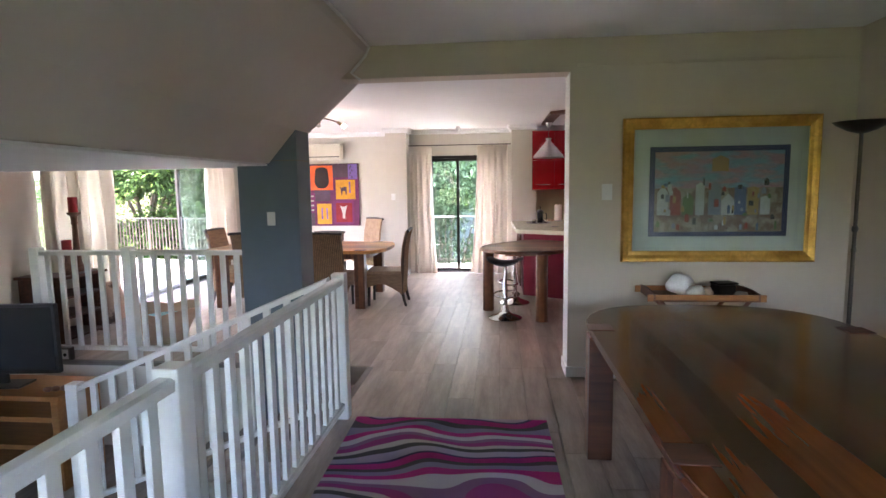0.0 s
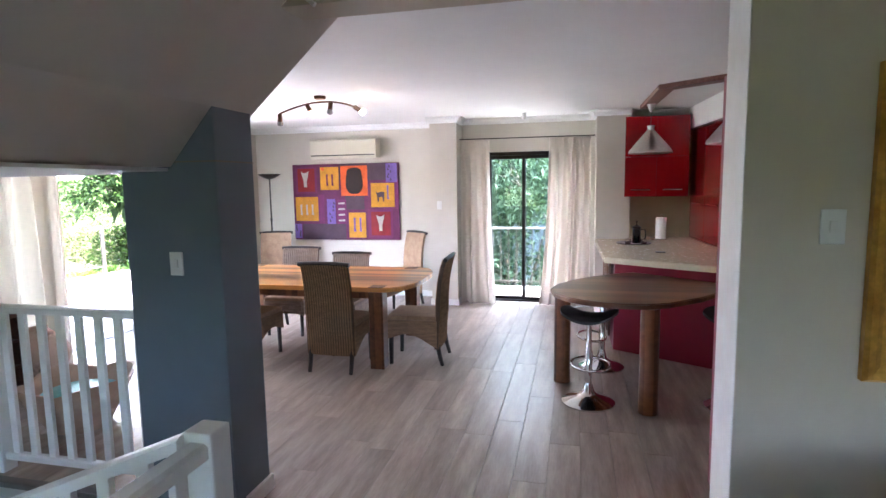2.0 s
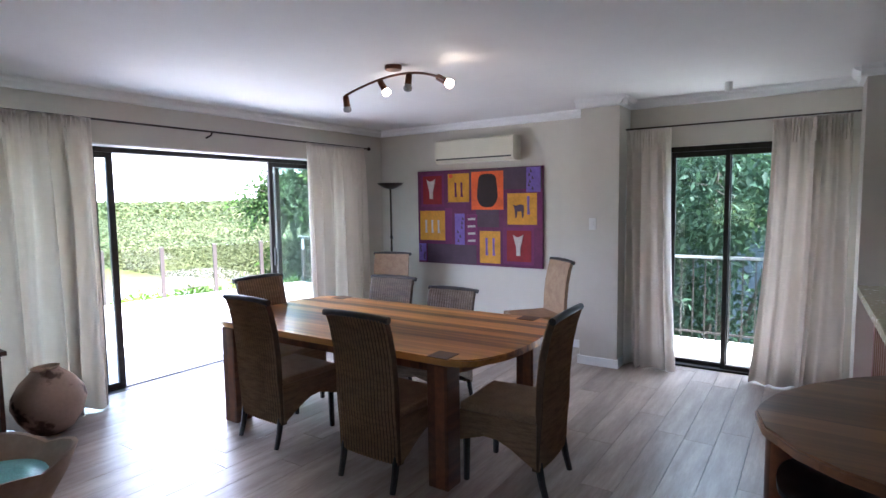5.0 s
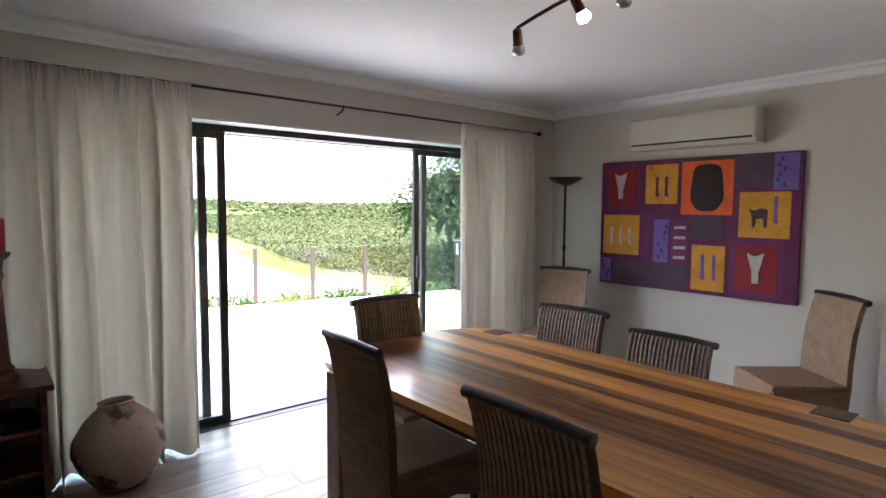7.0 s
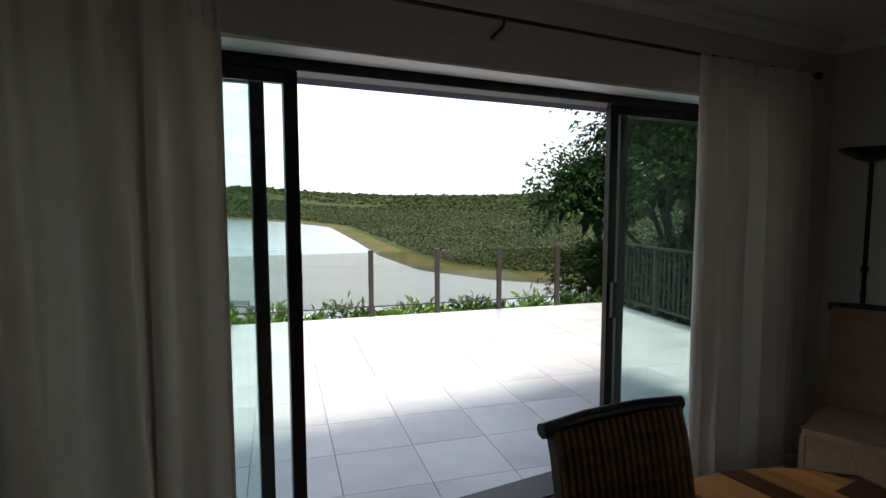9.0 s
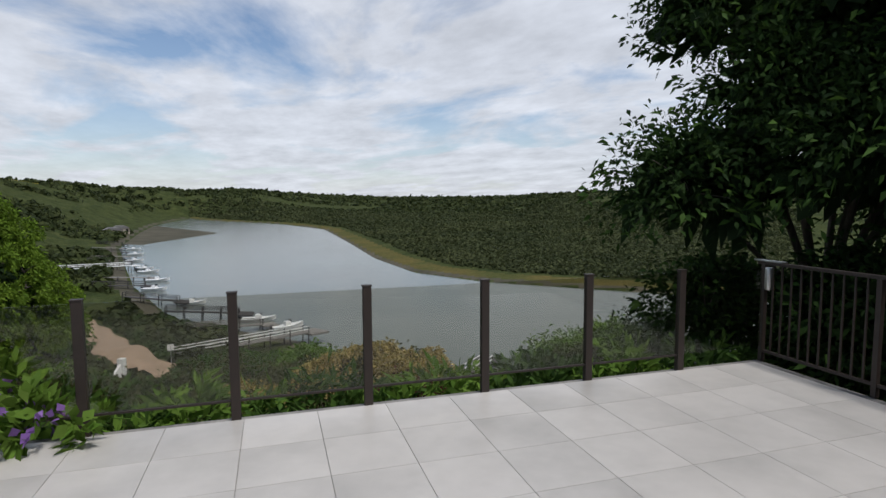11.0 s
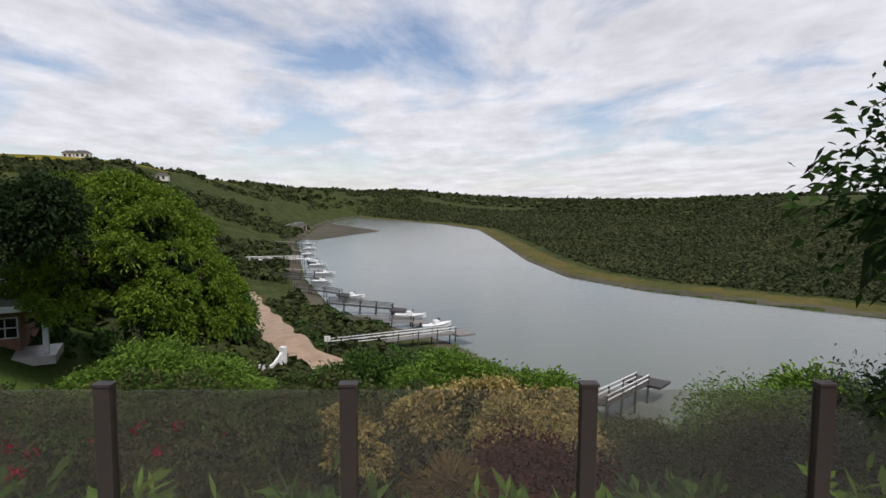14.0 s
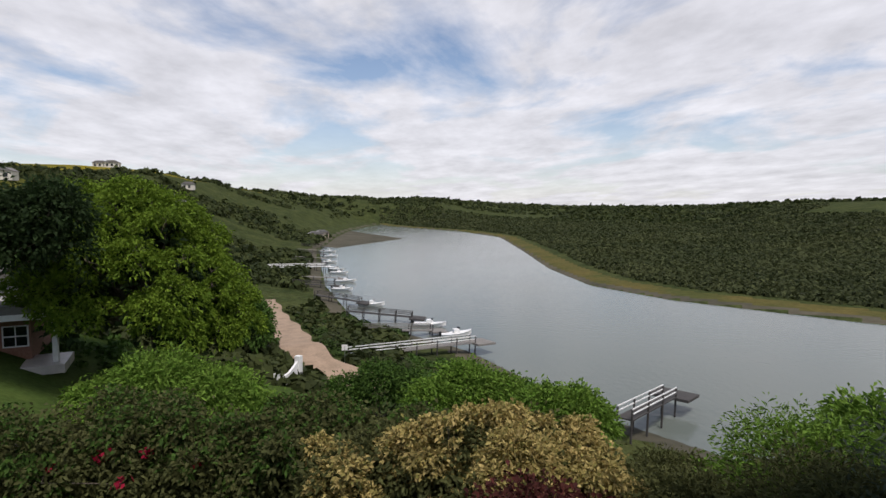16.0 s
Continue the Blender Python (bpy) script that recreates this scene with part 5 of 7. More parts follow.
def lump(name, label, category, x, y, z, r, mat, squash=(1, 1, 1), rough=0.15, seed=1, group=""):
    bm = bmesh.new()
    bmesh.ops.create_icosphere(bm, subdivisions=3, radius=r)
    for v in bm.verts:
        d = 1 + rough * noise.noise(v.co / r * 1.3 + Vector((seed, 0, 0)))
        v.co = (v.co.x * squash[0] * d + x, v.co.y * squash[1] * d + y, v.co.z * squash[2] * d + z + r * squash[2] * 0.93)
    return tagged(part(name, bm, mat, smooth=80), label, category, group)


lump("sea_shell", "large white sea shell on the tray table", "shell", 1.80, 3.74, 0.748, 0.085, SHELL, (1.1, 0.9, 1.0), 0.25, 2)
lump("sea_shell", "small white sea shell on the tray table", "shell", 1.88, 3.64, 0.748, 0.055, SHELL, (1.2, 0.9, 0.8), 0.25, 5)
lump("sea_shell", "small tan sea shell on the tray table", "shell", 1.97, 3.68, 0.748, 0.04, CLAY, (1.2, 0.9, 0.9), 0.25, 7)
box2 = thing("trinket_box", "small dark metal trinket box on the tray table", "box", pose(2.10, 3.72, 0.748, 0, 0, 15))
part("body", box_bm(-0.07, 0.07, -0.05, 0.05, 0, 0.08, 0.006), STEEL, box2)
part("lid", box_bm(-0.075, 0.085, -0.055, 0.055, 0.082, 0.098, 0.006), STEEL, box2)
lump("pebble", "grey pebble on the tray table", "pebble", 2.20, 3.66, 0.748, 0.032, NOSE, (1.4, 1, 0.7), 0.2, 9)


# ---- land and river ----
LEFT = [(20, 130), (-10, 92), (-40, 55), (-50, 42), (-60, 36), (-90, 27.5), (-118, 11), (-168, 4), (-300, -3), (-440, 5), (-560, 16), (-730, 50), (-800, 62)]
RIGHT = [(60, 230), (-30, 165), (-60, 135), (-96, 108), (-109, 99), (-128, 86), (-155, 78), (-200, 83), (-279, 100), (-419, 128), (-531, 121), (-637, 86), (-731, 64), (-800, 62)]


def bank_y(line, x):
    line = sorted(line)
    return np.interp(x, [p[0] for p in line], [p[1] for p in line])


def bank_distance(line, x, y):
    d = np.full(x.shape, 1e9)
    for (ax, ay), (bx, by) in zip(line, line[1:]):
        vx, vy = bx - ax, by - ay
        t = np.clip(((x - ax) * vx + (y - ay) * vy) / (vx * vx + vy * vy), 0, 1)
        d = np.minimum(d, np.hypot(x - ax - t * vx, y - ay - t * vy))
    return d


def wave(x, y, s):
    return (np.sin(x / s + 1.3 * np.sin(y / s * 0.7 + 1)) + np.sin(y / s * 1.1 + 1.7 * np.sin(x / s * 0.6 + 2)) + np.sin((x + y) / s * 0.53 + 4)) / 3


def smooth01(t):
    t = np.clip(t, 0, 1)
    return t * t * (3 - 2 * t)


EYE_X, EYE_Y = -8.8, 9.4


def land(x, y):
    """Height of the ground, and how far it lies from the left and the right bank (negative in the river)."""
    x, y = np.asarray(x, float), np.asarray(y, float)
    in_left = y < bank_y(LEFT, x)
    in_right = y > bank_y(RIGHT, x)
    closed = x < -800
    dl, dr = bank_distance(LEFT, x, y), bank_distance(RIGHT, x, y)
    hl = np.interp(dl, [0, 3, 8, 25, 40, 50, 58, 66, 90, 110, 200, 400, 900], [-20, -19.4, -19, -16.8, -11.5, -6.5, -3.6, -3.2, -3.2, -1, 8, 18, 30])
    hr = np.interp(dr, [0, 2, 5, 24, 30, 400, 3000], [-20, -19.5, -19.3, -18.9, -18.4, -15, 0])
    h = np.where(in_left | (closed & (y < 62)), hl, np.where(in_right | closed, hr, -20 - 2.0 * smooth01(np.minimum(dl, dr) / 6)))
    # garden shelf below the terrace
    out = -((x + 10.33) * 0.981 - (y - 6.92) * 0.194)
    shelf = -3.4 - 0.11 * np.clip(out, 0, 40) - 14 * smooth01((out - 12) / 16) - 14 * smooth01((np.abs(y - 6) - 16) / 14)
    h = np.where((dl > 12) & in_left & (x > -42) & (x < 0), np.maximum(h, np.minimum(shelf, -3.2)), h)
    r = np.hypot(x - EYE_X, y - EYE_Y)
    th = np.degrees(np.arctan2(-(x - EYE_X), y - EYE_Y)) % 360
    el = np.interp(th, [20, 42, 48, 55, 65, 74, 82, 85.5, 93, 100, 107, 113, 119, 150, 200, 330], [0.9, 0.80, 0.52, 0.15, 0.10, 0.36, 0.98, 0.82, 1.15, 1.85, 3.3, 3.45, 3.2, 3, 3, 0.9])
    rr = np.interp(th, [20, 42, 50, 60, 68, 78, 84, 93, 98, 104, 119, 200], [650, 700, 900, 2200, 2600, 1500, 1250, 1050, 800, 520, 480, 480])
    ridge = 1.5 + rr * np.tan(np.radians(el))
    k = smooth01((r - 0.30 * rr) / (0.70 * rr))
    dry = np.where(in_left | in_right | closed, smooth01((np.minimum(dl, dr) - 20) / 120), 0)
    h = h + (ridge - h) * k * dry
    h = h + wave(x, y, 37) * np.clip(r - 60, 0, 400) / 400 * 1.3 * dry
    return h, np.where(in_left | closed, dl, -1), np.where(in_right, dr, -1)


# rings of the ground, finer near the house
radii = np.concatenate([np.linspace(0.5, 60, 60), np.linspace(62, 300, 110), np.geomspace(306, 4600, 110)])
angles = np.radians(np.concatenate([np.linspace(20, 140, 300), np.linspace(142, 378, 80)]))
RA, TH = np.meshgrid(radii, angles, indexing="ij")
gx, gy = EYE_X - RA * np.sin(TH), EYE_Y + RA * np.cos(TH)
gz, gl, gr = land(gx, gy)
na = len(angles)
verts = np.stack([gx, gy, gz], -1).reshape(-1, 3)
ii, jj = np.meshgrid(np.arange(len(radii) - 1), np.arange(na), indexing="ij")
j2 = (jj + 1) % na
faces = np.stack([ii * na + jj, ii * na + j2, (ii + 1) * na + j2, (ii + 1) * na + jj], -1).reshape(-1, 4)
me = bpy.data.meshes.new("ground")
me.from_pydata(verts.tolist(), [], faces.tolist())
for p in me.polygons:
    p.use_smooth = True
SCRUB = material("bush_ground", (0.030, 0.042, 0.014), (0.060, 0.070, 0.024), rough=0.95, scale=0.12, detail=9, grain=0.35, bump=1.2, bump_scale=0.5)
MARSH = material("marsh_grass", (0.105, 0.086, 0.028), (0.064, 0.070, 0.022), rough=0.95, scale=0.09, detail=8, grain=0.2, bump=0.2, bump_scale=1.2)
HILL = material("hill_grass", (0.175, 0.145, 0.014), (0.072, 0.074, 0.016), rough=0.95, low=0.40, high=0.60, scale=0.022, detail=9, grain=0.2, bump=0.8, bump_scale=0.3)
LAWN = material("lawn", (0.045, 0.075, 0.018), (0.060, 0.090, 0.022), rough=0.95, scale=0.5, grain=0.2, bump=0.03, bump_scale=9)
MUD = material("river_mud", (0.095, 0.085, 0.060), (0.065, 0.062, 0.045), rough=0.8, scale=0.08, grain=0.15, bump=0.1, bump_scale=1)
for m in (SCRUB, MARSH, HILL, LAWN, MUD):
    m.node_tree.nodes["Principled BSDF"].inputs["Specular IOR Level"].default_value = 0.03
    me.materials.append(m)
fl, fr = gl.reshape(-1)[faces[:, 0]], gr.reshape(-1)[faces[:, 0]]
fx, fy, fz = verts[faces[:, 0], 0], verts[faces[:, 0], 1], verts[faces[:, 0], 2]
pick = np.zeros(len(faces), int)
pick[(fr >= 0) & (fr < 11)] = 1
pick[(fr >= 0) & (fr < 2.5)] = 4
pick[(fl >= 0) & (fl < 4)] = 4
pick[(fl > 120) & (fx > -700) & (fx < -120) & (wave(fx, fy, 45) > -0.25)] = 2
pick[(fl > 30) & (fl < 75) & (fx < -28) & (fx > -60)] = 3
me.polygons.foreach_set("material_index", pick.tolist())
ground = tagged(new("ground", me), "bushy valley with river banks and green hills", "ground", "", "structure")
bm = bmesh.new()
bmesh.ops.create_grid(bm, x_segments=2, y_segments=2, size=1.0)
for v in bm.verts:
    v.co = (-500 + v.co.x * 620, 80 + v.co.y * 260, -20.0)
structure("water", bm, WATER, "calm grey-blue tidal river", "river")


# ---- terrace fence and railing ----
fence = thing("glass_fence", "brown metal posts holding dusty glass panels along the terrace edge", "fence")
post_me = mesh_of("post", box_bm(-0.025, 0.025, -0.034, 0.034, -0.14, 0.945, 0.004), POST)
cap_me = mesh_of("post_cap", box_bm(-0.030, 0.030, -0.039, 0.039, 0.945, 0.957, 0.004), POST)
turn = Matrix.Rotation(math.atan2(-FU.x, FU.y), 4, "Z")
STEP = 0.985
for i in range(-8, 6):
    pst = part("post", post_me, POST, fence, at=Matrix.Translation(terrace_point(i * STEP, 0)) @ turn)
    part("post_cap", cap_me, POST, pst)
pane_me = mesh_of("glass_panel", box_bm(-0.004, 0.004, 0.03, STEP - 0.03, 0.15, 0.925), FENCE_GLASS)
for i in range(-8, 6):
    pane = part("glass_panel", pane_me, FENCE_GLASS, fence, at=Matrix.Translation(terrace_point(i * STEP, 0)) @ turn)
    pane.visible_shadow = False
    if i < 5:
        part("lower_rail", box_bm(-0.012, 0.012, 0.026, STEP - 0.026, 0.135, 0.150), POST, fence, at=Matrix.Translation(terrace_point(i * STEP, 0)) @ turn)
railing = thing("bar_railing", "dark brown metal bar railing at the terrace side", "railing", Matrix.Translation(terrace_point(5.91, 0)) @ turn)
bar_me = mesh_of("bar", box_bm(-0.007, 0.007, -0.007, 0.007, 0.10, 0.96), POST)
rp_me = mesh_of("post", box_bm(-0.022, 0.022, -0.022, 0.022, 0.0, 0.98, 0.003), POST)
for k in range(5):
    part("post", rp_me, POST, railing, at=Matrix.Translation((k * 1.1, 0, 0)))
for k in range(1, 44):
    if k % 11:
        part("bar", bar_me, POST, railing, at=Matrix.Translation((k * 0.1, 0, 0)))
part("top_rail", box_bm(-0.06, 4.45, -0.028, 0.028, 0.965, 0.995, 0.004), POST, railing)
part("bottom_rail", box_bm(0.0, 4.42, -0.014, 0.014, 0.09, 0.115), POST, railing)
part("lamp_bracket", box_bm(-0.10, 0.22, -0.035, 0.035, 0.998, 1.010, 0.003), ALU, railing, "pale metal plate on the corner post")
part("coil", lathe([(0.032, 0.72), (0.036, 0.74), (0.036, 0.92), (0.032, 0.94)], 12, x=0.05), ALU, railing, "pale reel below the plate", smooth=40)
structure("door_awning", box_bm(-5.02, -4.86, 5.1, 9.6, 2.105, 2.20, 0.01), material("navy_canvas", (0.012, 0.014, 0.035), (0.018, 0.02, 0.045), rough=0.85, scale=9), "rolled navy canvas awning over the door", "awning")

# ---- windows behind the hall ----
for name, x0, x1, z0, z1 in (("window_1", 0.4, 2.1, 1.2, 2.2), ("window_2", -3.4, -1.0, 0.78, 1.55)):
    wdw = tagged(thing(name, "wide white-framed window letting daylight into the hall", "window"), kind="structure")
    for a, b, c, d in ((x0, x1, z0, z0 + 0.06), (x0, x1, z1 - 0.06, z1), (x0, x0 + 0.06, z0 + 0.06, z1 - 0.06), (x1 - 0.06, x1, z0 + 0.06, z1 - 0.06), ((x0 + x1) / 2 - 0.03, (x0 + x1) / 2 + 0.03, z0 + 0.06, z1 - 0.06)):
        part("frame_bar", box_bm(a, b, SY - 0.14, SY - 0.08, c, d, 0.004), WHITE, wdw)
    for a, b in ((x0 + 0.06, (x0 + x1) / 2 - 0.03), ((x0 + x1) / 2 + 0.03, x1 - 0.06)):
        pn = part("pane", box_bm(a, b, SY - 0.113, SY - 0.107, z0 + 0.06, z1 - 0.06), GLASS, wdw)
        pn.visible_shadow = False

# ---- side balcony and neighbour ----
structure("balcony_floor", box_bm(-1.6, 3.6, 9.82, 11.15, -0.30, -0.06), TILE, "pale balcony floor outside the side door", "floor")
brail = thing("balcony_railing", "dark metal railing with a pale top rail on the side balcony", "railing", pose(0, 11.05, -0.06))
part("top_rail", box_bm(-1.6, 3.6, -0.025, 0.025, 0.98, 1.01, 0.004), ALU, brail)
part("bottom_rail", box_bm(-1.6, 3.6, -0.012, 0.012, 0.09, 0.11), POST, brail)
bbar = mesh_of("bar", box_bm(-0.007, 0.007, -0.007, 0.007, 0.0, 0.98), POST)
for k in range(40):
    part("bar", bbar, POST, brail, at=Matrix.Translation((-1.55 + 0.13 * k, 0, 0)))
neigh = thing("neighbour_house", "grey-blue boarded house wall behind the side balcony", "house", pose(-1.0, 17.5, -4.0))
SLATE = material("grey_blue_boards", (0.10, 0.115, 0.135), (0.13, 0.145, 0.165), rough=0.7, scale=4, grain=0.1, each=0.12)
part("wall", box_bm(-1.4, 9.0, 0.0, 4.0, 0.0, 8.6), SLATE, neigh)
brd = mesh_of("board", box_bm(-1.4, 9.0, -0.035, 0.0, 0.0, 0.27, 0.004), SLATE)
for k in range(30):
    part("board", brd, SLATE, neigh, at=Matrix.Translation((0, 0.012 * (k % 2), 0.285 * k)))


# ---- plants ----
def leaf_sheet(name, where, away, length, width, seed, droop=0.25, wild=0.8):
    """One small folded leaf for each place, pointing roughly away from the clump's middle."""
    rng = np.random.default_rng(seed)
    k = len(where)
    d = away + wild * rng.normal(size=(k, 3))
    d /= np.linalg.norm(d, axis=1, keepdims=True) + 1e-9
    s = np.cross(d, rng.normal(size=(k, 3)))
    s /= np.linalg.norm(s, axis=1, keepdims=True) + 1e-9
    size = length * rng.uniform(0.6, 1.3, (k, 1))
    wide = width * rng.uniform(0.7, 1.2, (k, 1))
    tip = where + d * size
    tip[:, 2] -= droop * size[:, 0]
    mid = where + d * size * 0.5
    v = np.stack([where, mid + s * wide / 2, tip, mid - s * wide / 2], 1).reshape(-1, 3)
    i = np.arange(k)[:, None] * 4
    f = np.concatenate([i + np.array([[0, 1, 2]]), i + np.array([[0, 2, 3]])], 1).reshape(-1, 3)
    me = bpy.data.meshes.new(name)
    me.vertices.add(len(v))
    me.vertices.foreach_set("co", v.ravel())
    me.loops.add(len(f) * 3)
    me.loops.foreach_set("vertex_index", f.ravel().astype(np.int32))
    me.polygons.add(len(f))
    me.polygons.foreach_set("loop_start", (np.arange(len(f)) * 3).astype(np.int32))
    me.polygons.foreach_set("loop_total", np.full(len(f), 3, np.int32))
    me.update(calc_edges=True)
    return me


def crown_points(clumps, count, seed, inner=0.55, twigs=14):
    """Leaf places on small twigs' ends over the skins of the clumps; each clump: x, y, z, radius, and height share."""
    rng = np.random.default_rng(seed)
    area = np.array([c[3] ** 2 for c in clumps])
    share = rng.choice(len(clumps), max(count // twigs, 1), p=area / area.sum())
    c = np.array([[q[0], q[1], q[2]] for q in clumps])[share]
    r = np.array([q[3] for q in clumps])[share]
    sq = np.array([q[4] if len(q) > 4 else 0.8 for q in clumps])[share]
    d = rng.normal(size=(len(share), 3))
    d /= np.linalg.norm(d, axis=1, keepdims=True)
    d[:, 2] = np.where(d[:, 2] < -0.5, -d[:, 2], d[:, 2])
    rad = r * (inner + (1.08 - inner) * rng.random(len(share)) ** 0.6)
    twig = c + d * rad[:, None] * np.stack([np.ones_like(sq), np.ones_like(sq), sq], 1)
    pts = np.repeat(twig, twigs, 0) + rng.normal(size=(len(twig) * twigs, 3)) * (0.13 * np.repeat(r, twigs))[:, None]
    return pts, np.repeat(d, twigs, 0)


def plant(name, label, category, base, clumps, count, length, width, mat, seed, trunk=0.0, bark=None, inner=0.55, group="", droop=0.25, wild=0.8, twigs=14):
    """A tree or bush: trunk and limbs to each clump, and a crown of leaves."""
    t = thing(name, label, category, Matrix.Translation(base), group)
    rng = random.Random(seed)
    if trunk:
        top = max(c[2] for c in clumps)
        fork = Vector((clumps[0][0] * 0.3, clumps[0][1] * 0.3, top * 0.35))
        bm = tube([(0, 0, -0.3), (fork.x * 0.4, fork.y * 0.4, fork.z * 0.5), fork], trunk, 9, r2=trunk * 0.7)
        for c in clumps:
            e = Vector(c[:3])
            m1 = fork.lerp(e, 0.5) + Vector((rng.uniform(-0.2, 0.2), rng.uniform(-0.2, 0.2), 0.1)) * c[3] * 0.5
            tube([fork, m1, e], trunk * 0.5, 6, bm, trunk * 0.12)
            for _ in range(4):
                o = Vector((rng.gauss(0, 1), rng.gauss(0, 1), rng.gauss(0.3, 0.7))).normalized() * c[3] * 0.8
                tube([e, e + o * 0.6 + Vector((0, 0, 0.05)), e + o], trunk * 0.10, 4, bm, trunk * 0.03)
        part("trunk", bm, bark or BARK, t, smooth=60)
    pts, away = crown_points(clumps, count, seed, inner, twigs)
    me = leaf_sheet("crown", pts, away, length, width, seed, droop, wild)
    me.materials.append(mat)
    part("crown", me, mat, t)
    return t


BARK = material("grey_brown_bark", (0.075, 0.058, 0.043), (0.12, 0.10, 0.08), rough=0.95, scale=7, stretch=(3, 3, 0.7), grain=0.25, bump=0.012, bump_scale=22)
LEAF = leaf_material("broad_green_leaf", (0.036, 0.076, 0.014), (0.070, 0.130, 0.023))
# broad green leaf made darker: the terrace tree's shaded side as colour
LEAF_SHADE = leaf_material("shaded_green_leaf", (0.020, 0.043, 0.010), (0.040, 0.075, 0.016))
LEAF_LIGHT = leaf_material("fresh_green_leaf", (0.095, 0.185, 0.022), (0.135, 0.215, 0.034))
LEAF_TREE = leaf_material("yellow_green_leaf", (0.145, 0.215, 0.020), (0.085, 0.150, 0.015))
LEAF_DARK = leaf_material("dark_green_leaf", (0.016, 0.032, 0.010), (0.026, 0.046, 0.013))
LEAF_OLIVE = leaf_material("olive_hedge_leaf", (0.058, 0.066, 0.022), (0.092, 0.098, 0.034))
LEAF_CREAM = leaf_material("variegated_cream_leaf", (0.50, 0.38, 0.15), (0.19, 0.18, 0.05))
LEAF_RED = leaf_material("red_brown_leaf", (0.085, 0.022, 0.018), (0.055, 0.020, 0.015))
LEAF_GREY = leaf_material("grey_green_leaf", (0.075, 0.095, 0.060), (0.055, 0.075, 0.045))
LEAF_AGAVE = leaf_material("pale_agave_leaf", (0.10, 0.155, 0.060), (0.075, 0.125, 0.045))
LEAF_TAN = leaf_material("tan_grass_blade", (0.26, 0.18, 0.065), (0.20, 0.15, 0.06))
PETAL_RED = leaf_material("crimson_petal", (0.30, 0.012, 0.035), (0.24, 0.010, 0.03))
PETAL_LILAC = leaf_material("lilac_petal", (0.24, 0.12, 0.38), (0.30, 0.17, 0.44))


def ground_z(x, y):
    return float(land([x], [y])[0][0])


# big tree just outside the terrace corner
rng = random.Random(3)
cl = [(-1.0, -2.55, 5.0, 1.05), (-0.3, -1.9, 6.2, 0.95), (-0.9, -2.3, 3.4, 0.85), (0.6, -1.4, 7.4, 1.2), (-1.2, -0.9, 8.2, 1.2), (0.5, -1.6, 5.4, 1.2), (0.6, -1.5, 3.4, 1.1), (-0.2, -0.9, 2.4, 1.1),
      (1.9, -1.35, 4.2, 1.0), (1.9, -1.25, 6.0, 1.2), (1.7, -1.0, 8.0, 1.4), (3.3, -1.1, 5.0, 1.2), (3.2, -1.0, 7.2, 1.4), (3.4, -1.0, 3.2, 1.1), (4.8, -0.9, 4.5, 1.3), (4.8, -0.8, 6.6, 1.4), (4.5, -0.6, 8.6, 1.5), (0.4, 0.2, 9.2, 1.6), (2.4, 0.3, 9.6, 1.7),
      (1.0, 0.6, 5.0, 1.6), (3.0, 0.8, 5.5, 1.7), (2.0, 0.9, 3.0, 1.5), (4.2, 0.9, 3.2, 1.5), (5.8, 0.4, 5.5, 1.6), (-0.5, 0.6, 6.6, 1.5), (6.5, -0.8, 4.0, 1.4), (6.6, -0.6, 6.6, 1.5), (7.8, 0.2, 5.0, 1.6), (2.6, -1.2, 2.2, 1.0), (5.6, -0.7, 2.6, 1.2), (-1.0, -2.1, 7.2, 0.95), (-0.9, -1.9, 8.7, 1.1)]
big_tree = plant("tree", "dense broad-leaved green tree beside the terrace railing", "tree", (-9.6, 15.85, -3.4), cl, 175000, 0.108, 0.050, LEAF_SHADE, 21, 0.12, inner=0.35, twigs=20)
# dark leaves inside the crown carry its inner shade as colour
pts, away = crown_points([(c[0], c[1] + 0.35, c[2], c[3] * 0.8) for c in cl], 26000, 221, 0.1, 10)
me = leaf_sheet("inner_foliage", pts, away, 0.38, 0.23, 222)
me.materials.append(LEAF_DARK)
part("inner_foliage", me, LEAF_DARK, big_tree, "inner foliage with shade in its colour")
# brighter outer leaves: sunlight on the tips put into the colour
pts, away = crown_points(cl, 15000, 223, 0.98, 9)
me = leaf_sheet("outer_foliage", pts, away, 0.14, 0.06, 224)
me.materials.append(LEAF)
part("outer_foliage", me, LEAF, big_tree, "outer leaves with sunlight in their colour")
plant("tree", "green tree beside the side balcony", "tree", (-0.9, 13.6, -4.0), [(0, 0, 3.2, 1.3), (-0.7, -0.5, 4.6, 1.2), (0.8, -0.2, 4.9, 1.3), (0.0, 0.3, 6.2, 1.3), (-1.2, 0.2, 3.6, 1.1), (0.3, -0.6, 5.6, 1.0), (1.5, 0.2, 3.6, 1.0), (-1.4, 0, 6.3, 1.1)], 12000, 0.17, 0.062, leaf_material("blue_green_leaf", (0.016, 0.034, 0.018), (0.032, 0.060, 0.030)), 22, 0.13)
# trees down the garden
# boughs of the domed tree: clumps over a lopsided dome, highest towards the house side
rng = random.Random(17)
dome = []
for k in range(110):
    a, u = k * 2.39996 + rng.uniform(-0.3, 0.3), 1 - (k + 0.5) / 110 * 1.18
    w = math.sqrt(max(1 - u * u, 0.0))
    j = rng.uniform(0.84, 1.06)
    dome.append((0.6 + 4.9 * j * w * math.cos(a), -1.2 + 6.4 * j * w * math.sin(a), 6.5 + 7.0 * j * u - 1.5 * w * math.sin(a), rng.uniform(0.85, 1.5), 0.62))
dome_z = ground_z(-49, -3)
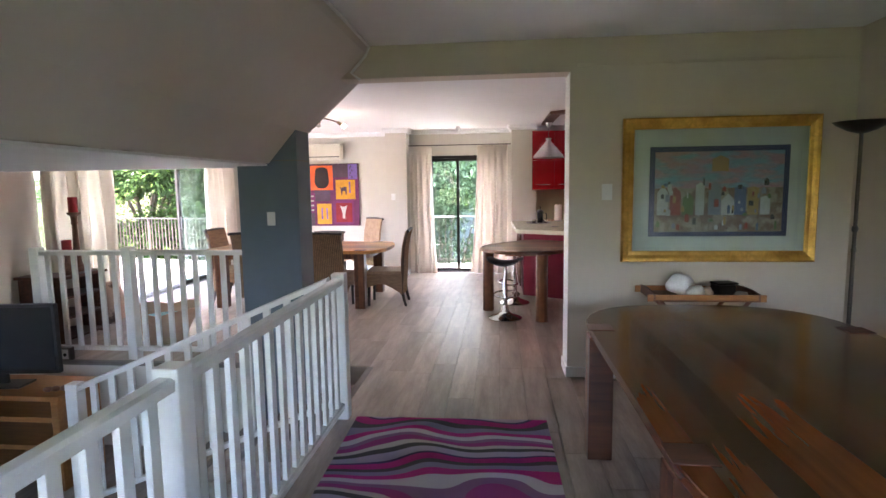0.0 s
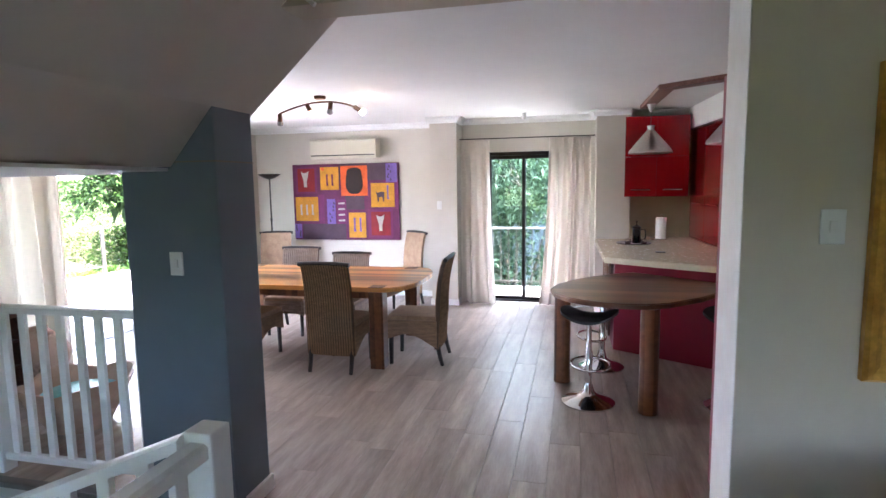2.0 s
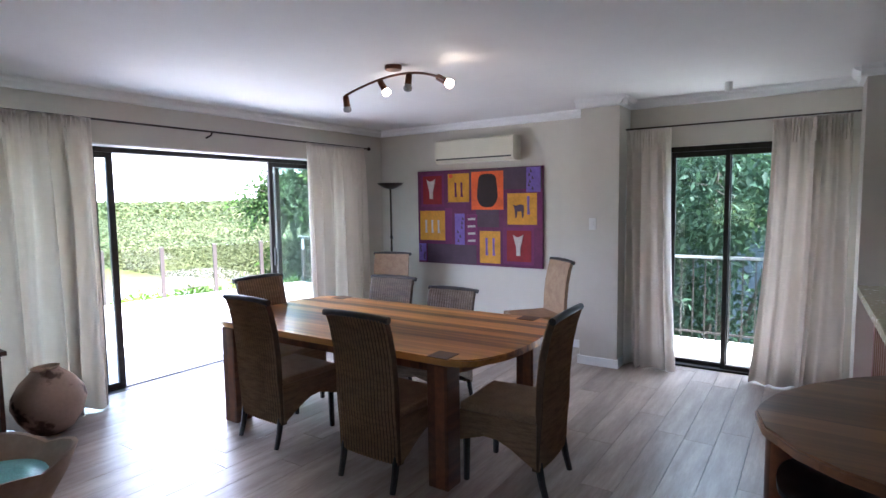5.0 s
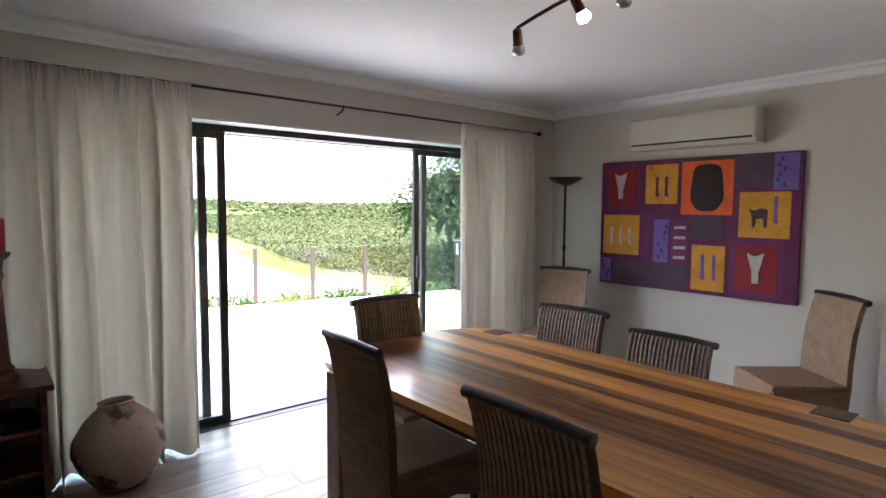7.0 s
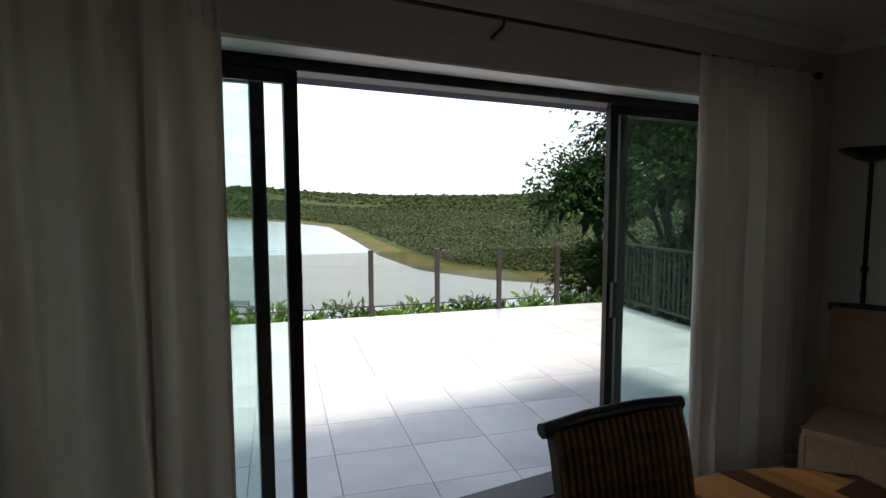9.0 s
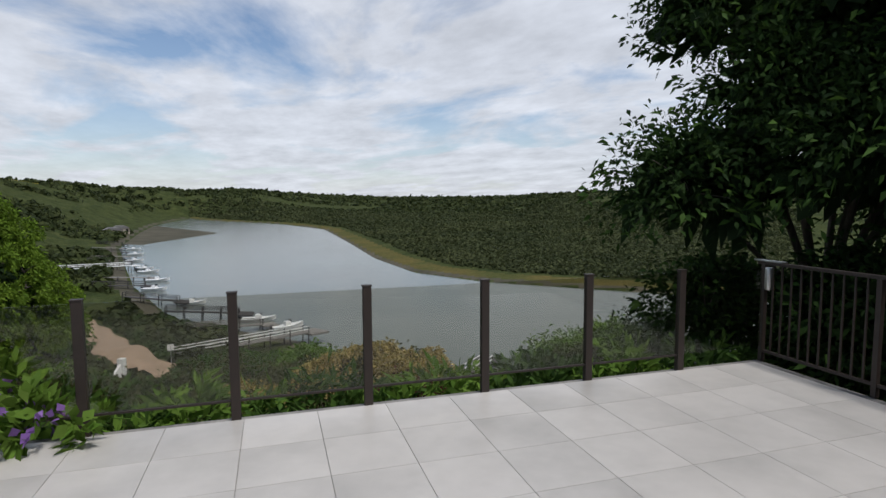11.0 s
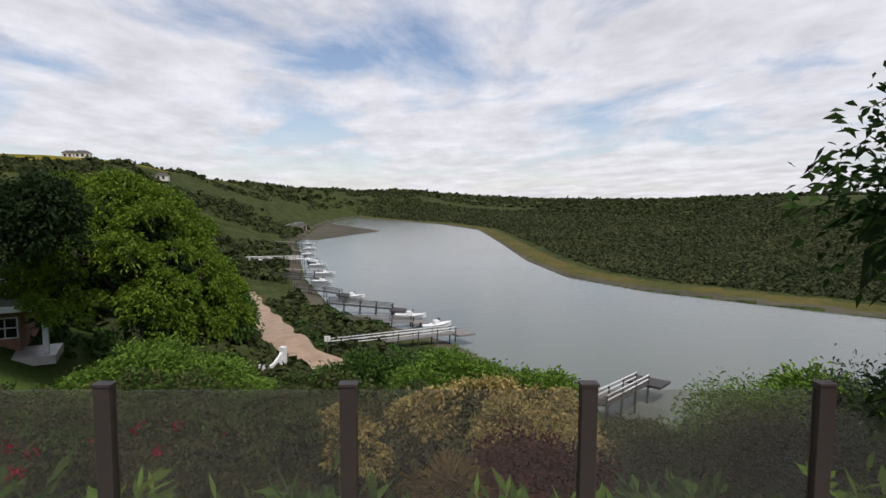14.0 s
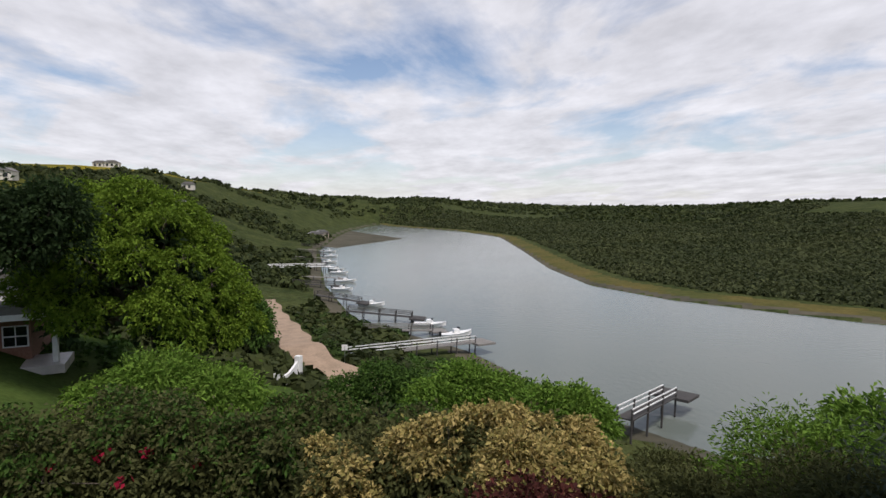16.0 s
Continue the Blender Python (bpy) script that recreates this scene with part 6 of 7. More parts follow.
dome_tree = plant("tree", "huge domed yellow-green tree below the garden", "tree", (-49.0, -3.0, dome_z), dome, 105000, 0.26, 0.13, LEAF_TREE, 23, 0.4, inner=0.8, droop=0.4, twigs=18)
# dark leaves within the dome: shade between the clumps painted by leaf colour
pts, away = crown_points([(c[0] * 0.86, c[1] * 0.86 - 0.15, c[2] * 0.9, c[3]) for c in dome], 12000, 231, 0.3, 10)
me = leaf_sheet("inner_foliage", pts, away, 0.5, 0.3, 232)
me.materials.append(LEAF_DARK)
part("inner_foliage", me, LEAF_DARK, dome_tree, "inner foliage with shade in its colour")
plant("tree", "dark broad-leaved tree beside the white house", "tree", (-40.0, -10.5, ground_z(-40, -10.5)), [(0, 0, 8.6, 2.4), (1.6, 1.6, 7.4, 2.2), (-1.5, 2.6, 6.4, 2.2), (1.4, -2.4, 7.6, 2.4), (1.2, 3.4, 5.6, 1.6), (2.2, -0.5, 5.6, 1.9), (1.0, -5.0, 7.5, 2.6), (0.5, 4.2, 6.9, 1.6), (1.8, 5.0, 5.9, 1.3), (1.0, 5.6, 7.4, 1.8), (1.2, 6.2, 5.8, 1.3)], 36000, 0.30, 0.15, LEAF_DARK, 24, 0.35)
plant("bush", "broad fresh green bush beside the lawn", "bush", (-40.5, -0.6, ground_z(-40.5, -0.6)), [(0, 0, 2.6, 2.4, 0.6), (1.0, 3.0, 2.1, 2.2, 0.6), (0.8, -2.2, 2.1, 1.8, 0.6), (1.5, 5.0, 1.2, 1.7, 0.6), (2.2, 1.5, 1.6, 2.0, 0.6), (2.0, -1.5, 1.6, 2.0, 0.6)], 24000, 0.34, 0.12, LEAF_LIGHT, 25, inner=0.75)
plant("tree", "fresh green tree on the river slope", "tree", (-46.0, 17.5, ground_z(-46, 17.5)), [(0, 0, 6.0, 2.0), (0, 2.4, 5.0, 2.0), (1, -2.3, 5.2, 2.0), (0.5, 4.3, 3.9, 1.6), (1, 0.5, 3.6, 2.0)], 20000, 0.36, 0.15, LEAF_LIGHT, 26, 0.2)
plant("tree", "light green tree on the river slope", "tree", (-42.5, 22.2, ground_z(-42.5, 22.2)), [(0, 0, 5.6, 1.9), (0.2, 2.0, 5.6, 1.7), (0.6, -2.0, 4.8, 1.8), (0.2, 3.4, 4.6, 1.3), (0.4, 1, 3.6, 1.8)], 18000, 0.36, 0.15, LEAF_LIGHT, 27, 0.2)
plant("tree", "dark green tree behind the garden hedge", "tree", (-52.0, 12.0, ground_z(-52, 12)), [(0, 0, 4.4, 1.9), (0, -2.6, 3.6, 1.7), (0, 2.4, 3.8, 1.6)], 9000, 0.36, 0.15, LEAF, 28, 0.2)
plant("tree", "dark riverside tree by the road", "tree", (-72.0, -1.0, ground_z(-72, -1)), [(0, 0, 3.4, 2.4), (-3, -1, 3.4, 2.4), (3, 1, 2.6, 2.0)], 7000, 0.5, 0.22, LEAF, 29, 0.25)
# hedge and shrubs on the garden shelf
for k, (x, y, w, mat, seed) in enumerate(((-20.5, 0.6, 2.2, LEAF_OLIVE, 31), (-20.2, 3.6, 2.1, LEAF_OLIVE, 32), (-19.8, 6.4, 2.0, LEAF_OLIVE, 33), (-19.2, 8.8, 1.9, LEAF_OLIVE, 34), (-22.0, -3.0, 2.3, LEAF_OLIVE, 39))):
    rng = random.Random(seed)
    tufty = [(0, 0, 0.8, 1.3, 0.72), (0, 1.2, 0.75, 1.15, 0.72), (0, -1.2, 0.7, 1.15, 0.72)]
    tufty += [(rng.uniform(-0.9, 1.3), rng.uniform(-2.2, 2.2), rng.uniform(0.75, 1.85), rng.uniform(0.28, 0.55), 0.8) for _ in range(22)]
    hedge = plant("hedge_bush", "dense dark olive hedge bush with scattered red blossom", "hedge", (x, y, ground_z(x, y)), tufty, 21000, 0.115, 0.066, mat, seed, 0.05, inner=0.6, group="garden hedge", twigs=10)
    pts, away = crown_points(tufty[3:], 5000, seed + 300, 0.85, 8)
    me = leaf_sheet("young_shoots", pts, away, 0.13, 0.06, seed + 301)
    me.materials.append(LEAF)
    part("young_shoots", me, LEAF, hedge, "fresher green shoots")
for x, y, n, seed in ((-18.9, 1.0, 160, 41), (-18.8, 5.6, 90, 42), (-18.4, 3.2, 60, 44), (-19.2, -1.0, 160, 45)):
    plant("bougainvillea_blossom", "small crimson blossom sprays on the hedge", "blossom", (x, y, ground_z(x, y)), [(0, 0, 1.35, 0.5), (0.1, 1.0, 1.2, 0.35), (-0.3, -0.9, 1.4, 0.35)], n, 0.10, 0.09, PETAL_RED, seed, group="hedge blossom")
for x, y, z, seed in ((-17.6, 9.7, 0.55, 50), (-17.2, 11.0, 0.80, 51), (-16.9, 12.1, 0.55, 52), (-17.6, 12.4, 0.66, 53), (-16.2, 11.3, 0.20, 54), (-16.9, 13.0, 0.20, 57)):
    rng = random.Random(seed)
    sprays = [(rng.uniform(-0.5, 0.75), rng.uniform(-0.95, 0.95), rng.uniform(0.65, 1.55) + z, rng.uniform(0.16, 0.36), 0.8) for _ in range(16)]
    shrub = plant("variegated_shrub", "cream and yellow variegated shrub above the river", "shrub", (x, y, ground_z(x, y)), sprays, 9500, 0.09, 0.05, LEAF_CREAM, seed, 0.04, inner=0.45, group="variegated shrubs", twigs=8)
    pts, away = crown_points([(0, 0, 0.9 + z, 0.75, 0.8), (0.1, 0.6, 0.8 + z, 0.55), (0.1, -0.6, 0.8 + z, 0.55), (0.3, 0, 0.4, 0.9)], 7000, seed + 400, 0.6, 8)
    me = leaf_sheet("green_foliage", pts, away, 0.11, 0.06, seed + 401)
    me.materials.append(LEAF_OLIVE)
    part("green_foliage", me, LEAF_OLIVE, shrub, "plain green inner leaves")
plant("red_shrub", "low red-brown leaved shrub", "shrub", (-14.6, 11.3, ground_z(-14.6, 11.3)), [(0, 0, 1.55, 0.8), (0.1, 0.7, 1.5, 0.6), (0, -0.5, 1.4, 0.55), (0.1, 0.1, 0.8, 0.9)], 11000, 0.10, 0.06, LEAF_RED, 55, 0.03, inner=0.6)
plant("grass_tuft", "tall tan ornamental grass", "grass", (-14.2, 10.1, ground_z(-14.2, 10.1)), [(0, 0, 1.5, 0.36, 1.6), (0, 0, 0.7, 0.3, 1.6)], 3800, 0.28, 0.02, LEAF_TAN, 56, wild=0.4)
for x, y, mat, seed, w in ((-14.8, 15.2, LEAF_OLIVE, 61, 1.2), (-16.5, 16.6, LEAF_LIGHT, 62, 1.25), (-13.2, 15.6, LEAF_GREY, 63, 1.3), (-14.2, 17.2, LEAF_GREY, 64, 1.6), (-17.6, 14.9, LEAF_OLIVE, 65, 0.75), (-13.0, 13.6, LEAF_OLIVE, 66, 1.0), (-16.0, 14.1, LEAF_OLIVE, 67, 0.9), (-18.4, 9.9, LEAF_OLIVE, 69, 1.05)):
    plant("garden_shrub", "feathery green shrub on the garden slope", "shrub", (x, y, ground_z(x, y)), [(0, 0, w * 1.0, w), (0.3, w * 0.8, w * 0.8, w * 0.8), (0.2, -w * 0.8, w * 0.7, w * 0.8), (w * 0.5, 0, w * 1.5, w * 0.6)], 15000, 0.125, 0.035, mat, seed, 0.05, inner=0.5, group="slope shrubs")
plant("tree", "feathery light green young tree above the water", "tree", (-17.2, 18.9, ground_z(-17.2, 18.9)), [(0, 0, 1.9, 0.8, 0.5), (0.2, 0.8, 1.6, 0.7, 0.4), (0, -0.7, 1.5, 0.7, 0.4)], 3800, 0.22, 0.07, LEAF_LIGHT, 68, 0.05, inner=0.4)


def agave(x, y, z, seed, size=0.75):
    rnd = random.Random(seed)
    bm = bmesh.new()
    for k in range(30):
        a, tilt = k * 2.399, 0.25 + 1.0 * (k / 30)
        d = Vector((math.cos(a) * math.sin(tilt), math.sin(a) * math.sin(tilt), math.cos(tilt)))
        s = Vector((-math.sin(a), math.cos(a), 0))
        ln = size * rnd.uniform(0.75, 1.1)
        p0, p1, p2 = d * 0.04, d * ln * 0.5 + Vector((0, 0, 0.03)), d * ln - Vector((0, 0, 0.10 * tilt * ln))
        v = [bm.verts.new(q) for q in (p0 - s * 0.03, p0 + s * 0.03, p1 + s * 0.04, p2, p1 - s * 0.04)]
        bm.faces.new(v)
    t = thing("agave", "pale green spiky rosette plant below the terrace", "plant", Matrix.Translation((x, y, z)), "rosette plants")
    part("rosette", bm, LEAF_AGAVE, t)


rnd = random.Random(8)
for k in range(34):
    s, w = -3.5 + k * 0.31 + rnd.uniform(-0.1, 0.1), -(0.9 + rnd.random() * 3.0)
    p = terrace_point(s, w)
    agave(p.x, p.y, ground_z(p.x, p.y) + rnd.uniform(0.1, 0.5), k, rnd.uniform(0.6, 1.0))
for k in range(9):
    p = terrace_point(-2.5 + k * 1.05, -0.75)
    plant("border_plant", "low green border plant under the glass fence", "plant", (p.x, p.y, -1.15), [(0, 0, 0.72, 0.42), (0.0, 0.45, 0.60, 0.36), (0, -0.4, 0.55, 0.36)], 900, 0.19, 0.05, LEAF_LIGHT if k % 2 else LEAF, 70 + k, 0.03, inner=0.3, group="border plants", droop=0.1)
    structure("planting_bed", box_bm(p.x - 0.45, p.x + 0.35, p.y - 0.56, p.y + 0.56, -4.0, -1.1, 0.02), MUD, "dark soil bed under the fence", "soil")
pp = terrace_point(-0.35, 0.05)
plant("trumpet_vine", "leafy vine spilling over the terrace edge", "plant", (pp.x, pp.y, -0.45), [(0, -0.35, 0.62, 0.36), (0.05, 0.15, 0.50, 0.26), (0.1, -0.9, 0.55, 0.42), (0.2, -0.65, 0.30, 0.32), (-0.2, -1.5, 0.6, 0.45), (-0.05, 0.42, 0.35, 0.2)], 1500, 0.17, 0.075, LEAF_LIGHT, 81, 0.02, inner=0.3, droop=0.1)
plant("trumpet_flower", "lilac trumpet blossom on the vine", "blossom", (pp.x, pp.y, -0.45), [(0.1, -0.25, 0.55, 0.34), (0.1, 0.2, 0.42, 0.24)], 84, 0.07, 0.06, PETAL_LILAC, 82, twigs=7)

# ---- far woods ----
def tufts(name, label, places, sizes, per, mat, seed):
    """Woods too far to count: every tree a heap of leaf patches."""
    rng = np.random.default_rng(seed)
    k = len(places)
    d = rng.normal(size=(k * per, 3))
    d /= np.linalg.norm(d, axis=1, keepdims=True)
    d[:, 2] = np.abs(d[:, 2])
    r = np.repeat(sizes, per)
    p = np.repeat(places, per, 0) + d * (r * rng.uniform(0.75, 1.0, k * per))[:, None] * np.array([1, 1, 0.8])
    s = np.cross(d, rng.normal(size=d.shape))
    s /= np.linalg.norm(s, axis=1, keepdims=True)
    u = np.cross(d, s) + 0.5 * d * rng.normal(size=(k * per, 1))
    q = (r * rng.uniform(0.75, 1.45, k * per) / per ** 0.5)[:, None]
    v = np.stack([p - s * q - u * q * 0.6, p + s * q - u * q, p + s * q * 0.7 + u * q, p - s * q + u * q * 0.8], 1).reshape(-1, 3)
    f = np.arange(k * per * 4).reshape(-1, 4)
    me = bpy.data.meshes.new(name)
    me.from_pydata(v.tolist(), [], f.tolist())
    me.materials.append(mat)
    return tagged(new(name, me), label, "woods", "", "stuff")


rng = np.random.default_rng(5)


def scatter(count, th0, th1, r0, r1, keep):
    th, r = np.radians(rng.uniform(th0, th1, count)), np.exp(rng.uniform(np.log(r0), np.log(r1), count))
    x, y = EYE_X - r * np.sin(th), EYE_Y + r * np.cos(th)
    h, a, b = land(x, y)
    ok = keep(x, y, r, a, b)
    return np.stack([x, y, h], 1)[ok], r[ok]


WOOD_A = leaf_material("river_wood_leaf", (0.034, 0.045, 0.016), (0.074, 0.084, 0.032), 0.028, 0.22)
WOOD_B = leaf_material("hillside_wood_leaf", (0.026, 0.038, 0.013), (0.060, 0.072, 0.022), 0.04, 0.28)
pl, rd = scatter(54000, 28, 88, 105, 900, lambda x, y, r, a, b: (b > 15) & ((b < 260) | (wave(x, y, 30) > 0.0)))
tufts("river_woods", "dense low bush and woods across the river", pl, (0.42 + rd * 0.0024) * rng.uniform(0.35, 1.5, len(rd)), 9, WOOD_A, 6)
pl, rd = scatter(9000, 30, 104, 480, 2600, lambda x, y, r, a, b: ((a > 40) | (b > 230)) & (wave(x, y, 70) > -0.35))
tufts("distant_woods", "dark green woods over the far valley hills", pl, rd * 0.0052 * rng.uniform(0.5, 1.4, len(rd)), 9, WOOD_B, 16)
ROAD = [(-66.0, 13.0), (-68.5, 9.8), (-72.5, 6.2), (-80.0, 3.6), (-92, 1.5), (-108, -2.6), (-128, -7)]


def road_gap(x, y):
    return bank_distance(ROAD, x, y)


pl, rd = scatter(7000, 84, 128, 52, 620, lambda x, y, r, a, b: (a > 5) & (x < -57) & (road_gap(x, y) > 4.5) & ((r < 260) | (wave(x, y, 45) < -0.22)) & ~((np.abs(x + 50) < 9) & (np.abs(y + 2) < 9)) & (wave(x, y, 16) > -0.35))
tufts("hillside_woods", "bushy woods over the near hillside", pl, (0.9 + rd * 0.0065) * rng.uniform(0.6, 1.35, len(rd)), 18, WOOD_B, 7)
pl, rd = scatter(1500, 84, 104, 44, 110, lambda x, y, r, a, b: (a > 1.5) & (a < 26) & (road_gap(x, y) > 4.2) & (x < -50) & ~((x > -80) & (road_gap(x, y) < 9) & (y < 13)))
tufts("bank_bushes", "green bushes along the near river bank", pl, rng.uniform(0.6, 1.4, len(rd)), 46, leaf_material("bank_leaf", (0.035, 0.062, 0.014), (0.055, 0.088, 0.022)), 8)
pl, rd = scatter(360, 65, 84, 26, 75, lambda x, y, r, a, b: (a > 1) & (x < -25))
tufts("slope_bushes", "green bushes on the slope under the garden", pl, rng.uniform(0.5, 1.1, len(rd)), 60, LEAF, 9)
pl, rd = scatter(800, 100, 135, 14, 60, lambda x, y, r, a, b: (x < -22) & ~((x < -27) & (x > -48) & (y + 0.5 * x < -18.5) & (y > -22)))
tufts("garden_bushes", "green bushes round the lawn", pl, rng.uniform(0.4, 1.0, len(rd)), 40, LEAF, 10)


# ---- road, wall and houses ----
def strip(name, label, category, line, half, mat, lift):
    bm = bmesh.new()
    pts = [Vector((x, y, 0)) for x, y in line]
    fine_pts = []
    for a, b in zip(pts, pts[1:]):
        k = max(int((b - a).length / 1.5), 1)
        fine_pts += [a.lerp(b, i / k) for i in range(k)]
    fine_pts.append(pts[-1])
    rows = []
    for i, p in enumerate(fine_pts):
        d = (fine_pts[min(i + 1, len(fine_pts) - 1)] - fine_pts[max(i - 1, 0)]).normalized()
        s = Vector((-d.y, d.x, 0))
        w = half * (1 + 0.12 * math.sin(i * 0.9))
        zc = max(ground_z(p.x + s.x * w * q, p.y + s.y * w * q) for q in (-1, 0, 1))
        rows.append([bm.verts.new(p + s * w * q + Vector((0, 0, zc + lift - (0.02 if abs(q) == 1 else 0)))) for q in (-1, 0, 1)])
    for r0, r1 in zip(rows, rows[1:]):
        for k in range(2):
            bm.faces.new((r0[k], r0[k + 1], r1[k + 1], r1[k]))
    return structure(name, bm, mat, label, category)


strip("road", "sandy gravel road along the river", "road", ROAD, 2.3, material("sandy_gravel", (0.33, 0.235, 0.16), (0.25, 0.18, 0.12), rough=0.95, scale=0.6, grain=0.15, bump=0.02, bump_scale=5), 0.25)
gate = thing("garden_wall", "curved white plastered gate wall by the road", "wall", pose(-60.5, 3.3, ground_z(-60.5, 3.3) - 0.4, 0, 0, 60))
part("panel", along([(0, 0), (3.0, 0), (3.0, 1.9), (2.4, 1.5), (1.6, 1.1), (0.8, 1.0), (0, 1.05)], "x", -0.12, 0.12), WHITE, gate)
part("pillar", box_bm(-0.28, 0.28, 2.9, 3.45, 0, 2.3, 0.03), WHITE, gate)
part("pillar", box_bm(-0.22, 0.22, -0.45, 0.0, 0, 1.5, 0.03), WHITE, gate)
sign = thing("road_sign", "small pale sign on a thin post by the road", "sign", pose(-75.5, 9.3, ground_z(-75.5, 9.3)))
part("post", tube([(0, 0, 0), (0, 0, 2.4)], 0.05, 6), ALU, sign)
part("board", box_bm(-0.06, 0.0, -0.35, 0.35, 1.8, 2.5, 0.01), WHITE, sign)

BRICK = material("red_brick_wall", (0.24, 0.115, 0.075), (0.30, 0.155, 0.105), rough=0.9, scale=8, grain=0.2, bump=0.01, bump_scale=30)
ROOF = material("grey_roof_sheet", (0.14, 0.13, 0.12), (0.18, 0.17, 0.16), rough=0.7, scale=3, grain=0.1)
house = thing("brick_house", "white and brick house with a pillared veranda on the lawn", "house", pose(-45.5, -10.5, -7.72, 0, 0, 15))
part("wall", box_bm(-6, 0, -7.0, 1.2, 0, 3.0), BRICK, house)
part("upper_wall", box_bm(-6, -1.0, -7.0, 0.4, 3.0, 4.9), WHITE, house)
part("roof", along([(-7.4, 2.95), (2.9, 2.95), (2.9, 3.15), (0.5, 3.6), (-7.0, 3.6)], "x", -1.0, 1.6), ROOF, house)
part("roof", along([(-7.4, 4.9), (0.8, 4.9), (-3.2, 6.3)], "x", -6.4, -0.6), ROOF, house)
part("fascia", box_bm(1.58, 1.70, -7.4, 2.9, 2.75, 3.1), WHITE, house)
part("veranda_floor", box_bm(-1.0, 2.2, -7.2, 3.2, -0.4, 0.12, 0.02), TILE, house)
for y in (-6.0, -3.4, -0.8, 2.5):
    part("pillar", box_bm(1.2, 1.5, y, y + 0.3, 0.12, 2.8, 0.02), WHITE, house)
for y in (-5.5, -2.6, -0.2):
    wd = part("window", box_bm(-0.02, 0.06, y, y + 1.3, 0.9, 2.2), WHITE, house)
    for a in (0.08, 0.68):
        for b in (0.98, 1.60):
            part("pane", box_bm(0.061, 0.07, y + a, y + a + 0.54, b, b + 0.54), SCREEN, wd)


def far_house(x, y, w, d, h, label, tint):
    t = thing("hill_house", label, "house", pose(x, y, ground_z(x, y) - 0.5, 0, 0, 8), "houses on the hill")
    part("wall", box_bm(-d / 2, d / 2, -w / 2, w / 2, 0, h), tint, t)
    part("roof", along([(-w / 2 - 0.5, h), (w / 2 + 0.5, h), (w / 4, h + 1.6), (-w / 4, h + 1.6)], "x", -d / 2 - 0.5, d / 2 + 0.5), ROOF, t)
    for k in range(max(int(w / 3), 1)):
        part("window", box_bm(d / 2, d / 2 + 0.08, -w / 2 + 1 + 3 * k, -w / 2 + 2.4 + 3 * k, h * 0.35, h * 0.8), SCREEN, t)


PALE = material("pale_far_wall", (0.40, 0.33, 0.25), (0.45, 0.38, 0.30), rough=0.9, scale=1)
for x, y, w, d, h, lab, m in ((-420, -5.5, 9, 7, 4, "low tan house near the river bend", PALE), (-400, -9, 10, 7, 3.4, "tan house with a brown roof near the river bend", PALE), (-300, -70, 9, 7, 4.5, "pale house on the green hillside", WALL_OUT), (-330, -84, 9, 7, 4, "grey house on the green hillside", WALL_OUT),
                              (-420, -95, 8, 7, 4, "pale house on the green hillside", WALL_OUT), (-280, -135, 10, 7, 4, "grey house on the green hillside", WALL_OUT), (-440, -150, 9, 7, 4, "small pale house on the ridge", WALL_OUT), (-460, -165, 10, 7, 4, "small pale house on the ridge", WALL_OUT)):
    far_house(x, y, w, d, h, lab, m)

# ---- jetties and boats ----
GREYWOOD = material("weathered_jetty_timber", (0.15, 0.14, 0.125), (0.22, 0.205, 0.185), rough=0.9, scale=3, grain=0.2)
DARKWOOD = material("dark_jetty_timber", (0.035, 0.032, 0.030), (0.055, 0.05, 0.045), rough=0.85, scale=3, grain=0.2)


def jetty(label, a, b, width, mat, z=-18.3, rails=True, end=2.6, rail_mat=None):
    """A timber walkway on piles from a to b with a landing stage at b."""
    a, b = Vector((*a, z)), Vector((*b, z - 0.9))
    d = (b - a)
    ln = math.hypot(d.x, d.y)
    m = Matrix.Translation(a) @ Matrix.Rotation(math.atan2(d.y, d.x), 4, "Z") @ Matrix.Rotation(-math.atan2(d.z, ln), 4, "Y")
    t = thing("jetty", label, "jetty", m, "jetties")
    part("deck", box_bm(0, ln, -width / 2, width / 2, -0.12, 0.0), mat, t)
    part("landing_stage", box_bm(ln - 0.3, ln + end, -end * 0.6, end * 0.6, -0.35, -0.05, 0.04), mat, t)
    k = max(int(ln / 3.0), 2)
    for i in range(k + 1):
        for s in (-1, 1):
            part("pile", tube([(ln * i / k, s * width * 0.45, 0.9 if rails else 0.1), (ln * i / k, s * width * 0.45, -3.2)], 0.10, 6), DARKWOOD, t)
    if rails:
        for s in (-1, 1):
            for h in (0.5, 0.95):
                part("rail", box_bm(0, ln, s * width * 0.45 - 0.04, s * width * 0.45 + 0.04, h - 0.05, h + 0.05), rail_mat or mat, t)
    return t


jetty("steep white-railed gangway to a dark floating stage", (-53.3, 33.6), (-60.6, 42.6), 1.5, DARKWOOD, -17.0, True, 3.4, WHITE)
jetty("pale timber jetty with white rails by the road", (-79.5, 9.5), (-88.0, 28.0), 1.5, GREYWOOD, -17.2, True, 3.0, WHITE)
jetty("grey timber jetty on piles", (-99, 12.5), (-101.5, 24), 1.3, GREYWOOD, -18.2, True)
jetty("dark timber jetty on piles", (-116, 10.0), (-112.5, 22), 1.3, DARKWOOD, -18.0, True)
jetty("dark timber jetty with a floating stage", (-139, 3.0), (-133, 13), 1.3, DARKWOOD, -18.2, True)
jetty("long pale timber jetty", (-195, -15), (-205, 3), 1.8, WHITE, -17.4, True)
